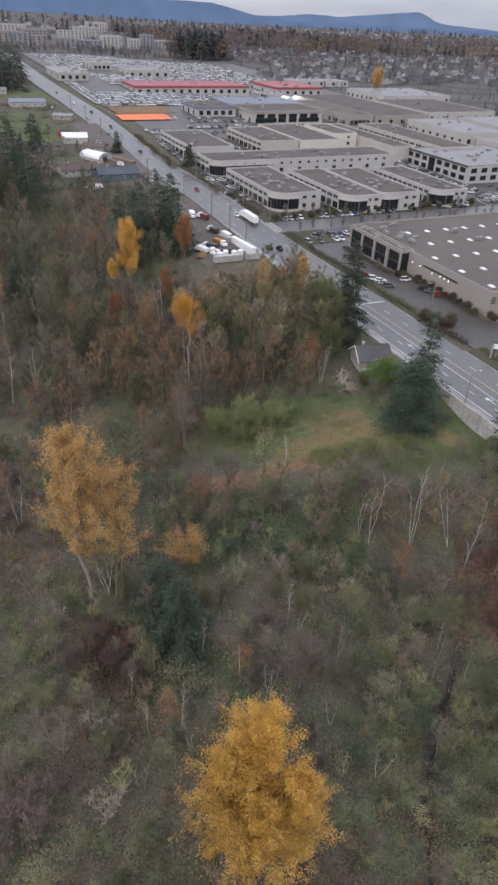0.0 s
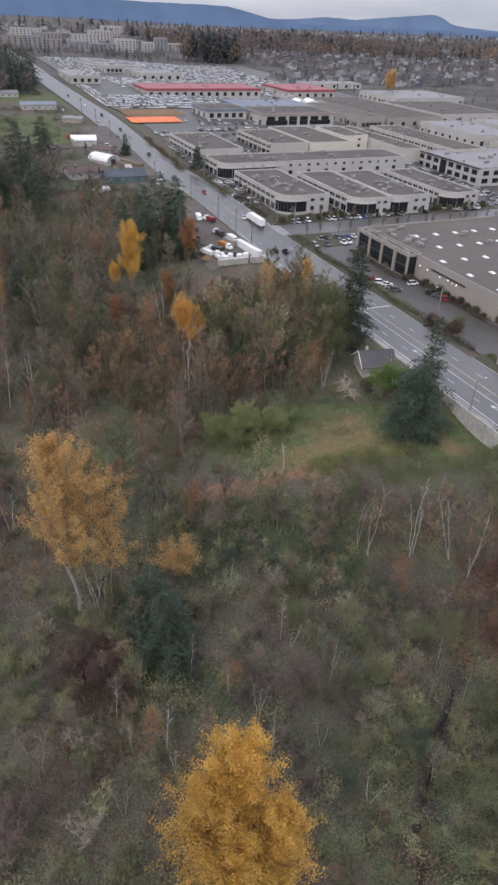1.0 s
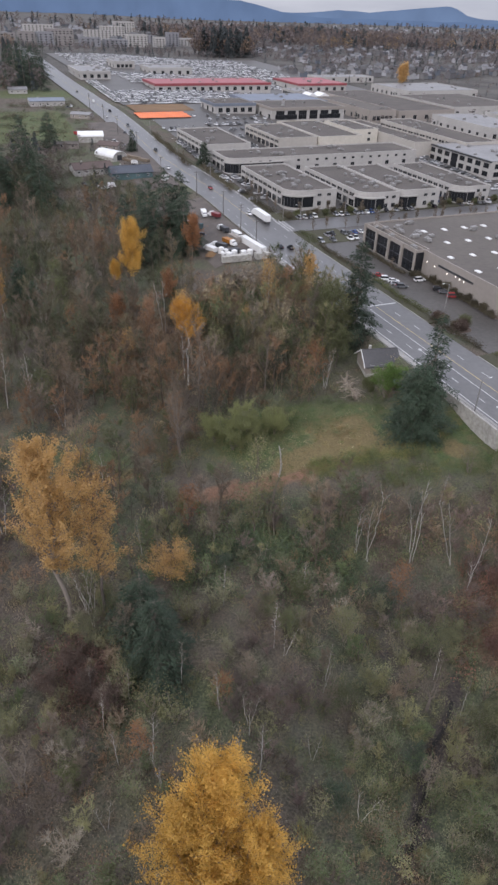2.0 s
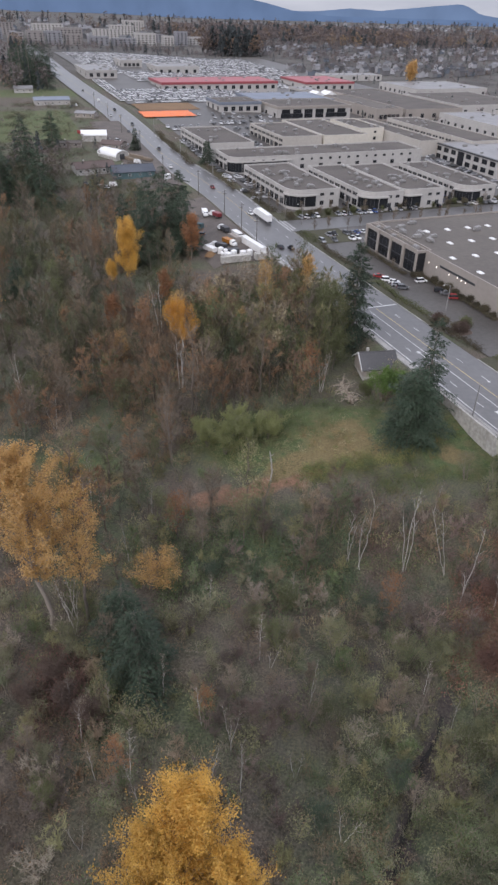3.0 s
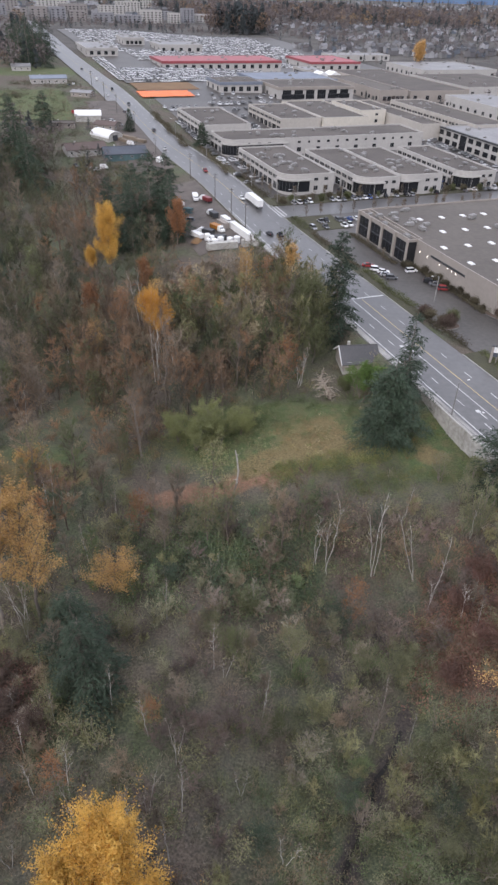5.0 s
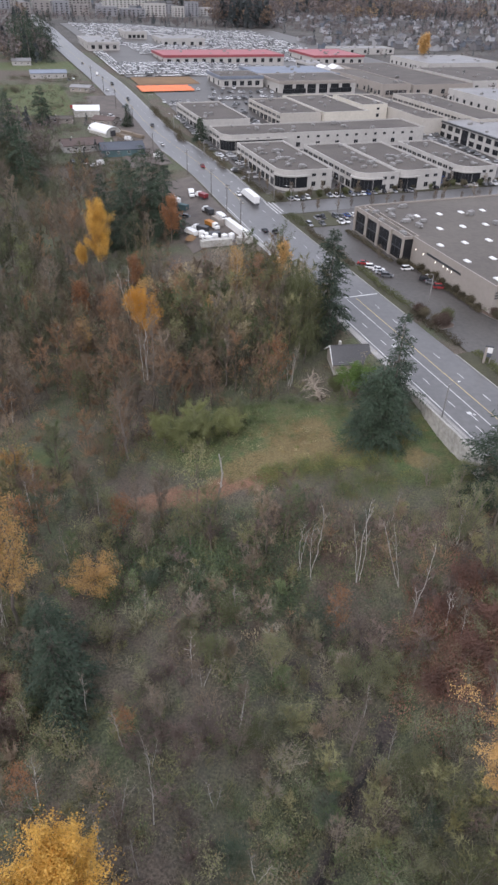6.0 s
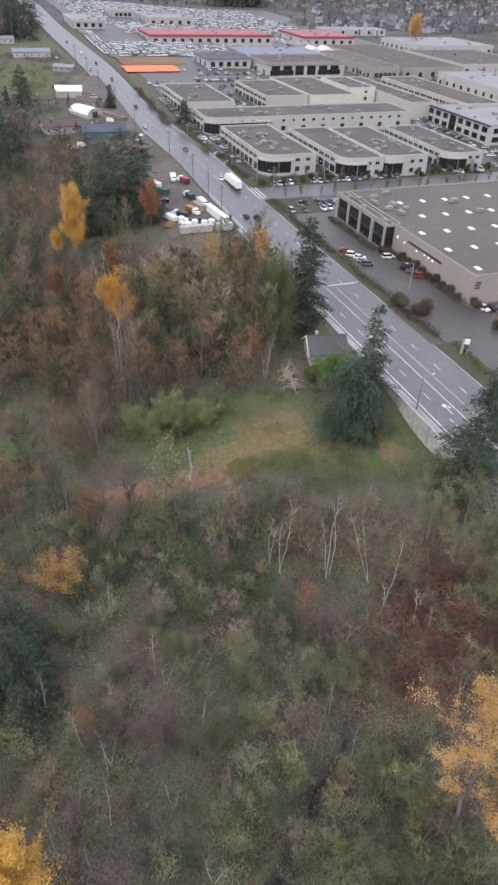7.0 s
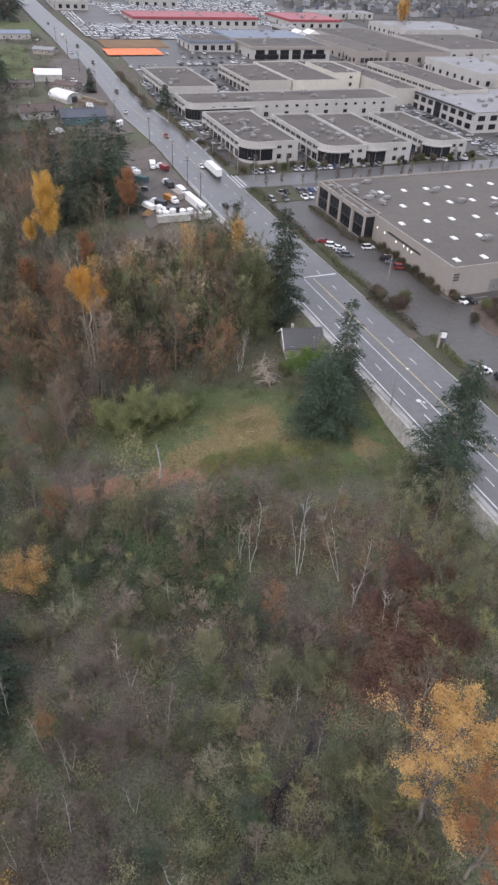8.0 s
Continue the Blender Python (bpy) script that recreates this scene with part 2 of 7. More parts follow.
def joined(name, pieces, material):
    """One mesh out of many pieces: vertices, triangles or quads (an array each), tint."""
    vs, idx, sizes, tint, k = [], [], [], [], 0
    for v, faces, col in pieces:
        vs.append(v)
        tint.append(np.tile(col, (len(v), 1)))
        for f in faces:
            if len(f):
                idx.append((f + k).ravel())
                sizes.append(np.full(len(f), f.shape[1]))
        k += len(v)
    vs, idx, sizes, tint = np.concatenate(vs), np.concatenate(idx), np.concatenate(sizes), np.concatenate(tint)
    me = bpy.data.meshes.new(name)
    me.vertices.add(len(vs))
    me.vertices.foreach_set("co", vs.astype(np.float32).ravel())
    me.loops.add(len(idx))
    me.loops.foreach_set("vertex_index", idx.astype(np.int32))
    me.polygons.add(len(sizes))
    me.polygons.foreach_set("loop_start", (np.cumsum(sizes) - sizes).astype(np.int32))
    me.update(calc_edges=True)
    a = me.color_attributes.new("tint", "FLOAT_COLOR", "POINT")
    a.data.foreach_set("color", np.concatenate([tint, np.ones((len(tint), 1))], 1).astype(np.float32).ravel())
    me.materials.append(material)
    return me


class Flakes:
    """Leaves or twigs in plain arrays, all triangles or all quads."""

    def __init__(self, v, f):
        self.v, self.f = v, f

    def mesh(self, name, material, smooth=False):
        return joined(name, [(self.v, [self.f], np.ones(3))], material)


def arrays(g):
    """A growth's vertices, and its triangles and quads apart."""
    if isinstance(g, Flakes):
        return g.v, [g.f]
    return np.array(g.v), [np.array([f for f in g.f if len(f) == n], dtype=np.int64).reshape(-1, n) for n in (3, 4)]


def stood(v, x, y, size, turn, tall=1.0):
    c, s = math.cos(turn) * size, math.sin(turn) * size
    return np.stack([v[:, 0] * c - v[:, 1] * s + x, v[:, 0] * s + v[:, 1] * c + y, v[:, 2] * size * tall + terrain(x, y)], 1)


# ---- the lie of the land ----
UX, UY = -0.40, 0.917
TURN_S = math.degrees(math.atan2(0.40, 0.917))


def sstep(a, b, v):
    k = min(1.0, max(0.0, (v - a) / (b - a)))
    return k * k * (3 - 2 * k)


def along(x, y):
    return UX * x + UY * y


def across(x, y):
    return UY * x - UX * y - 132.4


def sv(s, v):
    """The place s metres along the main road and v metres to the right of its centre line."""
    return UX * s + UY * (v + 132.4), UY * s - UX * (v + 132.4)


def road_z(s):
    return 13 * sstep(250, 620, s) + 10 * sstep(500, 1100, s) + 13 * sstep(1000, 3200, s)


def terrain(x, y):
    s, v = along(x, y), across(x, y)
    z = road_z(s)
    if v > 60:
        z *= (1 - 0.55 * sstep(60, 260, v) * (1 - 0.55 * sstep(700, 1500, s))) * (1 - 0.55 * sstep(500, 1300, v) * sstep(900, 2000, s))
    d = -v - 11
    if d > 0:
        near = 1 - sstep(255, 330, s)
        fade = 1 - sstep(300, 420, s)
        flat = sstep(205, 250, s) * near * 20
        z -= fade * (4.9 * (1 - sstep(112, 142, s)) * sstep(0.9, 1.35, d) + (5.0 - 4.9 * (1 - sstep(112, 142, s))) * sstep(1.5, 9, d - flat) * (1 - 0.6 * sstep(150, 190, s)) + 4.5 * sstep(4, 40, d - flat) + 6 * sstep(25, 95, d - flat))
        z += 2.6 * math.exp(-((x - 27) / 22) ** 2 - ((y - 153) / 16) ** 2)
        gully = (1 - sstep(114, 134, y + 0.25 * (x - 30))) * sstep(8, 30, x) * (1 - sstep(46, 66, x)) * sstep(40, 70, y)
        z += gully * min(0.0, -18.5 - z)
    return z


def ground_at(s, v, up=0.0, turn=0.0):
    x, y = sv(s, v)
    return pose(x, y, terrain(x, y) + up, 0, 0, TURN_S + turn)


def bend(s):
    """How far the road's centre line lies left of its first straight."""
    return -11 * sstep(330, 470, s) - 8 * sstep(520, 900, s)


def blob(x, y, cx, cy, rx, ry):
    return max(0.0, 1 - ((x - cx) / rx) ** 2 - ((y - cy) / ry) ** 2)


def spaced(stops):
    out = []
    for a, b, n in stops:
        out += list(np.linspace(a, b, n, endpoint=False))
    return out + [stops[-1][1]]


CREEK = ((47, 88), (45.5, 84), (43.7, 80), (40.2, 75.5), (38.8, 70), (35.8, 64), (32, 55), (30, 40))


def creek_off(x, y):
    """How far a place lies from the creek's line."""
    best = 99.0
    for (ax, ay), (bx, by) in zip(CREEK, CREEK[1:]):
        k = min(1.0, max(0.0, ((x - ax) * (bx - ax) + (y - ay) * (by - ay)) / ((bx - ax) ** 2 + (by - ay) ** 2)))
        best = min(best, math.hypot(x - ax - k * (bx - ax), y - ay - k * (by - ay)))
    return best


def meadow(x, y):
    return min(1.0, 1.5 * max(blob(x, y, 22, 157, 33, 18), 1.0 * blob(x, y, 60, 150, 13, 15), 0.45 * blob(x, y, -38, 150, 18, 7)))


def build_ground():
    ss = spaced([(-400, -130, 12), (-130, 430, 225), (430, 1200, 110), (1200, 4600, 60)])
    vs = spaced([(-3600, -240, 40), (-240, -30, 84), (-30, -10, 45), (-10, 120, 52), (120, 400, 50), (400, 4600, 55)])
    verts, zone = [], []
    for s in ss:
        for v in vs:
            x, y = sv(s, v)
            z = terrain(x, y)
            wild = sstep(14, 30, -v) * (1 - sstep(330, 420, s)) * (0.0 if 240 < s < 352 and v > -48 else 1.0)
            z += wild * 0.9 * noise.noise((x * 0.07, y * 0.07, 1.0)) + wild * 0.3 * noise.noise((x * 0.3, y * 0.3, 4.0))
            wet = creek_off(x, y) if 25 < x < 62 and 35 < y < 110 else 99
            z -= 1.5 * (1 - sstep(0.5, 2.6, wet))
            if v > bend(s) - 12.5 and s < 1330:
                z -= 0.35 + 0.5 * sstep(500, 700, s)
            lawn = 1.3 * max(sstep(480, 500, s) * (1 - sstep(585, 605, s)) * sstep(46, 54, -v) * (1 - sstep(110, 130, -v)), sstep(672, 680, s) * (1 - sstep(715, 725, s)) * sstep(24, 28, -v) * (1 - sstep(110, 130, -v)))
            g = max(meadow(x, y), lawn, 0.3 * sstep(900, 1000, s) * (1 - sstep(1100, 1150, s)))
            rough = noise.noise((x * 0.16, y * 0.16, 21.0))
            path = abs(y - 136 - 0.25 * x + 3 * rough)
            # red soil of the path; the blob at 58, 99 paints in a window reflection
            red = min(1.0, 2 * max(0.8 * (1 - sstep(0.6, 3.4, path)) * sstep(-16, -4, x) * (1 - sstep(20, 36, x)), 0.2 * blob(x, y, 58, 99, 12, 16), 0.12 * blob(x, y, -25, 205, 40, 40)))
            mud = max(0.5 * blob(x, y, 36, 96, 16, 18), 0.8 * (1 - sstep(0.5, 2.6, wet)))
            verts.append((x, y, z))
            dry = min(1.0, 1.6 * max(blob(x, y, 30, 157, 13, 8.5) * (0.55 + 1.3 * rough), 0.75 * (1 - sstep(1.5, 5.5, abs(y - 141.5 - 0.22 * x))) * sstep(4, 22, x) * (1 - sstep(40, 50, x)) * (0.8 + rough), 0.5 * blob(x, y, 58, 147, 5, 4), 0.5 * blob(x, y, -40, 143, 22, 8)))
            zone.append((g, red, mud, dry))
    n = len(vs)
    faces = [(i * n + j, i * n + j + 1, (i + 1) * n + j + 1, (i + 1) * n + j) for i in range(len(ss) - 1) for j in range(n - 1)]
    m = bpy.data.materials.new("valley_ground")
    m.use_nodes = True
    nn, l = m.node_tree.nodes, m.node_tree.links
    b = nn["Principled BSDF"]
    b.inputs["Roughness"].default_value = 0.95
    geo = nn.new("ShaderNodeNewGeometry")
    at = nn.new("ShaderNodeAttribute")
    at.attribute_name = "zone"
    sep = nn.new("ShaderNodeSeparateColor")
    l.new(at.outputs["Color"], sep.inputs[0])

    def noisy(scale, detail=6.0):
        t = nn.new("ShaderNodeTexNoise")
        t.inputs["Scale"].default_value, t.inputs["Detail"].default_value = scale, detail
        l.new(geo.outputs["Position"], t.inputs["Vector"])
        return t.outputs["Fac"]

    def ramp(fac, a, b2, lo=0.35, hi=0.65):
        r = nn.new("ShaderNodeValToRGB")
        r.color_ramp.elements[0].position, r.color_ramp.elements[1].position = lo, hi
        r.color_ramp.elements[0].color, r.color_ramp.elements[1].color = (*a, 1), (*b2, 1)
        l.new(fac, r.inputs["Fac"])
        return r.outputs["Color"]

    def blend(fac, a, b2):
        x = nn.new("ShaderNodeMixRGB")
        l.new(fac, x.inputs[0])
        l.new(a, x.inputs[1])
        l.new(b2, x.inputs[2])
        return x.outputs[0]

    big, mid, small = noisy(0.045), noisy(0.35), noisy(2.6)
    litter = ramp(small, (0.05, 0.04, 0.031), (0.14, 0.112, 0.085))
    moss = ramp(small, (0.042, 0.05, 0.028), (0.11, 0.122, 0.066))
    base = blend(ramp(big, (0, 0, 0), (1, 1, 1), 0.42, 0.6), litter, moss)
    base = blend(ramp(mid, (0, 0, 0), (0.7, 0.7, 0.7), 0.5, 0.7), base, ramp(small, (0.034, 0.03, 0.026), (0.105, 0.09, 0.076)))
    grass = blend(ramp(mid, (0, 0, 0), (1, 1, 1), 0.4, 0.62), ramp(small, (0.035, 0.055, 0.02), (0.09, 0.122, 0.042)), ramp(small, (0.06, 0.068, 0.028), (0.13, 0.12, 0.055)))
    soil = ramp(small, (0.13, 0.072, 0.046), (0.25, 0.14, 0.088))
    muddy = ramp(small, (0.034, 0.028, 0.026), (0.085, 0.069, 0.06))

    def mask(channel):
        a = nn.new("ShaderNodeMath")
        a.operation = "MULTIPLY_ADD"
        l.new(mid, a.inputs[0])
        a.inputs[1].default_value = 0.9
        l.new(channel, a.inputs[2])
        r = nn.new("ShaderNodeMapRange")
        r.inputs["From Min"].default_value, r.inputs["From Max"].default_value = 0.6, 1.05
        l.new(a.outputs[0], r.inputs["Value"])
        return r.outputs[0]

    col = blend(mask(sep.outputs[0]), base, grass)
    col = blend(mask(sep.outputs[1]), col, soil)
    col = blend(mask(sep.outputs[2]), col, muddy)
    col = blend(mask(at.outputs["Alpha"]), col, ramp(small, (0.085, 0.066, 0.03), (0.2, 0.155, 0.07)))
    l.new(col, b.inputs["Base Color"])
    far = nn.new("ShaderNodeSeparateXYZ")
    l.new(geo.outputs["Position"], far.inputs[0])
    suburb = nn.new("ShaderNodeMapRange")
    suburb.inputs["From Min"].default_value, suburb.inputs["From Max"].default_value = 760, 860
    l.new(far.outputs["Y"], suburb.inputs["Value"])
    col = blend(suburb.outputs[0], col, ramp(noisy(0.02), (0.05, 0.046, 0.042), (0.1, 0.092, 0.082)))
    l.new(col, b.inputs["Base Color"])
    bp = nn.new("ShaderNodeBump")
    bp.inputs["Strength"].default_value, bp.inputs["Distance"].default_value = 0.8, 0.35
    l.new(small, bp.inputs["Height"])
    l.new(bp.outputs[0], b.inputs["Normal"])
    me = mesh_of("ground", verts, faces, m)
    a = me.color_attributes.new("zone", "FLOAT_COLOR", "POINT")
    a.data.foreach_set("color", np.array(zone, dtype=np.float32).ravel())
    for p in me.polygons:
        p.use_smooth = True
    tagged(part("ground", me, None, None), "wild valley ground with grass, leaf litter and mud", "ground", kind="structure")


build_ground()


def creek_water():
    """A narrow thread of dark water along the bed."""
    verts, faces, pts = [], [], []
    for (ax, ay), (bx, by) in zip(CREEK[1:], CREEK[2:]):
        for i in range(8):
            pts.append((ax + (bx - ax) * i / 8, ay + (by - ay) * i / 8))
    for i, (x, y) in enumerate(pts[:-1]):
        dx, dy = pts[i + 1][0] - x, pts[i + 1][1] - y
        n = math.hypot(dx, dy)
        w = 0.3 + 0.22 * noise.noise((x * 0.5, y * 0.5, 3.0))
        off = 0.5 * noise.noise((x * 0.2, y * 0.2, 8.0))
        verts += [(x - dy / n * (k * w + off), y + dx / n * (k * w + off), terrain(x, y) - 0.95) for k in (-1, 1)]
    faces = [(2 * i, 2 * i + 1, 2 * i + 3, 2 * i + 2) for i in range(len(verts) // 2 - 1)]
    tagged(part("water", mesh_of("water", verts, faces, M_WATER), None, None), "thread of dark creek water in a muddy bed", "water", kind="structure")


creek_water()


def sheet(name, s0, s1, v0, v1, up, material, label, category="pavement", step=8.0, thick=0.0, follow=False):
    """A level strip laid on the land between two stations and two distances from the road."""
    ns, nv = max(2, int((s1 - s0) / step) + 1), max(2, int((v1 - v0) / step) + 1)
    verts, faces = [], []
    for s in np.linspace(s0, s1, ns):
        for v in np.linspace(v0, v1, nv):
            x, y = sv(s, v + (bend(s) if follow else 0.0))
            verts.append((x, y, terrain(*sv(s, max(v, -10.9) if follow else v)) + up))
    for i in range(ns - 1):
        for j in range(nv - 1):
            faces.append((i * nv + j, i * nv + j + 1, (i + 1) * nv + j + 1, (i + 1) * nv + j))
    if thick:
        k = len(verts)
        verts += [(x, y, z - thick) for x, y, z in verts]
        rim = [j for j in range(nv)] + [i * nv + nv - 1 for i in range(1, ns)] + [(ns - 1) * nv + j for j in range(nv - 2, -1, -1)] + [i * nv for i in range(ns - 2, 0, -1)]
        faces += [(rim[(i + 1) % len(rim)], rim[i], rim[i] + k, rim[(i + 1) % len(rim)] + k) for i in range(len(rim))]
    return tagged(part(name, mesh_of(name, verts, faces, material), None, None), label, category, kind="structure")


# ---- road, kerbs, markings, paved lots ----
sheet("road", -160, 1320, -10.2, 10.5, 0.0, M_WET, "wet grey five-lane asphalt road", "road", 6, follow=True)
sheet("road_crossing", 282, 298, 10.5, 320, 0.01, M_WET, "wet asphalt side street", "road", 6)
sheet("pavement_lot", 60, 640, 15.0, 330, -0.06, M_LOT, "damp asphalt parking lots of the business park", "pavement", 8)
sheet("pavement_sales_lot", 624, 1130, 8.0, 330, 0.02, M_LOT, "asphalt sales lot of the car dealers", "pavement", 10)
sheet("pavement_yard", 249, 347, -38, -12, 0.25, M_GRAVEL, "muddy gravel truck yard", "pavement", 4)
sheet("pavement_driveway", 372, 545, -38, -16, 0.3, M_GRAVEL, "gravel driveway beside the road", "pavement", 4)
for k, (a, b) in enumerate([(-160, 146), (172, 281), (300, 620)]):
    sheet("kerb_%d" % (k + 1), a, b, 10.5, 10.8, 0.14, M_KERB, "pale concrete kerb", "kerb", 6, 0.3, True)
    sheet("verge_%d" % (k + 1), a, b, 10.8, 15.2, 0.1, M_GRASS, "wet grass verge beside the road", "verge", 6, 0.4, True)
sheet("kerb_4", -160, 620, -10.5, -10.2, 0.14, M_KERB, "pale concrete kerb", "kerb", 6, 0.3, True)
sheet("pavement_walk", 60, 250, -12.0, -10.5, 0.12, M_KERB, "concrete walk along the retaining wall", "pavement", 6, 0.5, True)
sheet("dirt_lot", 585, 622, 10, 60, 0.15, M_DIRT, "bare brown earth lot", "ground", 8)


def line(name, v, s0, s1, width, material, dash=0.0, gap=0.0):
    verts, faces, s = [], [], s0
    while s < s1:
        e = min(s1, s + (dash or 12.0))
        k = len(verts)
        for a, w in ((s, -1), (s, 1), (e, 1), (e, -1)):
            x, y = sv(a, v + w * width / 2 + bend(a))
            verts.append((x, y, terrain(*sv(a, 0)) + 0.012))
        faces.append((k, k + 1, k + 2, k + 3))
        s = e + gap
    return tagged(part(name, mesh_of(name, verts, faces, material), None, None), "worn painted line on the wet road", "road marking", kind="structure")


line("marking_edge", -9.2, 40, 300, 0.3, M_PAINT_W)
line("marking_centre_white", -1.9, 40, 190, 0.24, M_PAINT_W)
line("marking_centre_yellow", 1.35, 40, 190, 0.24, M_PAINT_Y)
line("marking_far_yellow", 0.0, 300, 900, 0.2, M_PAINT_Y)
line("marking_dash_left", -5.6, 40, 900, 0.22, M_PAINT_W, 3.2, 8.5)
line("marking_dash_right", 4.9, 40, 900, 0.22, M_PAINT_W, 3.2, 8.5)
line("marking_edge_right", 9.9, 300, 900, 0.16, M_PAINT_W)


def bars(name, rows):
    verts, faces = [], []
    for s0, s1, v0, v1 in rows:
        k = len(verts)
        for s, v in ((s0, v0), (s0, v1), (s1, v1), (s1, v0)):
            x, y = sv(s, v)
            verts.append((x, y, terrain(x, y) + 0.03))
        faces.append((k, k + 1, k + 2, k + 3))
    return tagged(part(name, mesh_of(name, verts, faces, M_PAINT_W), None, None), "worn white paint bars", "road marking", kind="structure")


bars("marking_stop_line", [(191, 191.6, -2, 10)])
bars("marking_crosswalk", [(283, 301, 9.6, 10.1), (283, 301, 11.2, 11.7), (285, 299, 13.0, 13.5)])
bars("marking_arrow", [(115, 118, -3.9, -3.65), (118, 119.2, -4.3, -3.2), (117.3, 118, -3.2, -2.6), (152, 155, -3.9, -3.65), (155, 156.2, -4.3, -3.2), (139, 142, -7.5, -7.25)])
bars("marking_bays", [(128 + 2.7 * i, 128.15 + 2.7 * i, 44, 49) for i in range(14)] + [(262, 267, 16 + 2.7 * i, 16.15 + 2.7 * i) for i in range(13)])


def retaining_wall():
    w = empty("retaining_wall", pose(*sv(110, -12.4), road_z(110) - 0.1, 0, 0, TURN_S), "stained pale concrete retaining wall below the road", "retaining wall")
    for i in range(18):
        a, b = 26 + i * 6.1, 26 + i * 6.1 + 5.95
        bm = bmesh.new()
        x0, y0, z = -0.2, a - 110, 0
        box(bm, -0.25, 0.2, a - 110, b - 110, -6.6, 0.75, 0.05)
        part("wall_panel", bm, M_WALLC, w)
        part("post", boxed(-0.42, -0.2, b - 110 - 0.1, b - 110 + 0.25, -6.6, 0.65), M_WALLC, w)
    rail = bmesh.new()
    box(rail, 0.3, 0.36, -84, 26, 1.0, 1.12)
    part("rail", rail, M_METAL, w, "thin metal rail")


retaining_wall()


# ---- buildings ----
MESHES = {}


def shared(key, make):
    """The mesh kept under a key, made at first use."""
    if key not in MESHES:
        MESHES[key] = make()
    return MESHES[key]


def as_mesh(name, bm, material):
    me = bpy.data.meshes.new(name)
    bm.to_mesh(me)
    bm.free()
    me.materials.append(material)
    return me


def frame_mesh(w, h, material):
    def make():
        bm = bmesh.new()
        t = 0.09
        box(bm, -w / 2, w / 2, -0.1, 0.02, 0, t)
        box(bm, -w / 2, w / 2, -0.1, 0.02, h - t, h)
        box(bm, -w / 2, -w / 2 + t, -0.1, 0.02, t, h - t)
        box(bm, w / 2 - t, w / 2, -0.1, 0.02, t, h - t)
        if w > 1.9:
            box(bm, -0.04, 0.04, -0.08, 0.02, t, h - t)
        return as_mesh("window", bm, material)
    return shared(("frame", w, h, material.name), make)


def pane_mesh(w, h, material):
    return shared(("pane", w, h, material.name), lambda: as_mesh("pane", boxed(-w / 2 + 0.08, w / 2 - 0.08, -0.04, 0.02, 0.08, h - 0.08), material))


def ring(outer, inner, z0, z1):
    """An upright wall between two closed lines of equal length."""
    bm = bmesh.new()
    n = len(outer)
    v = [[bm.verts.new((x, y, z)) for x, y in loop] for z in (z0, z1) for loop in (outer, inner)]
    for i in range(n):
        j = (i + 1) % n
        bm.faces.new((v[0][i], v[0][j], v[2][j], v[2][i]))
        bm.faces.new((v[1][j], v[1][i], v[3][i], v[3][j]))
        bm.faces.new((v[2][i], v[2][j], v[3][j], v[3][i]))
        bm.faces.new((v[0][j], v[0][i], v[1][i], v[1][j]))
    return bm


def slab(outline, z0, z1):
    bm = bmesh.new()
    a = [bm.verts.new((x, y, z0)) for x, y in outline]
    b = [bm.verts.new((x, y, z1)) for x, y in outline]
    bm.faces.new(b)
    bm.faces.new(a[::-1])
    for i in range(len(a)):
        j = (i + 1) % len(a)
        bm.faces.new((a[i], a[j], b[j], b[i]))
    bmesh.ops.recalc_face_normals(bm, faces=bm.faces)
    return bm


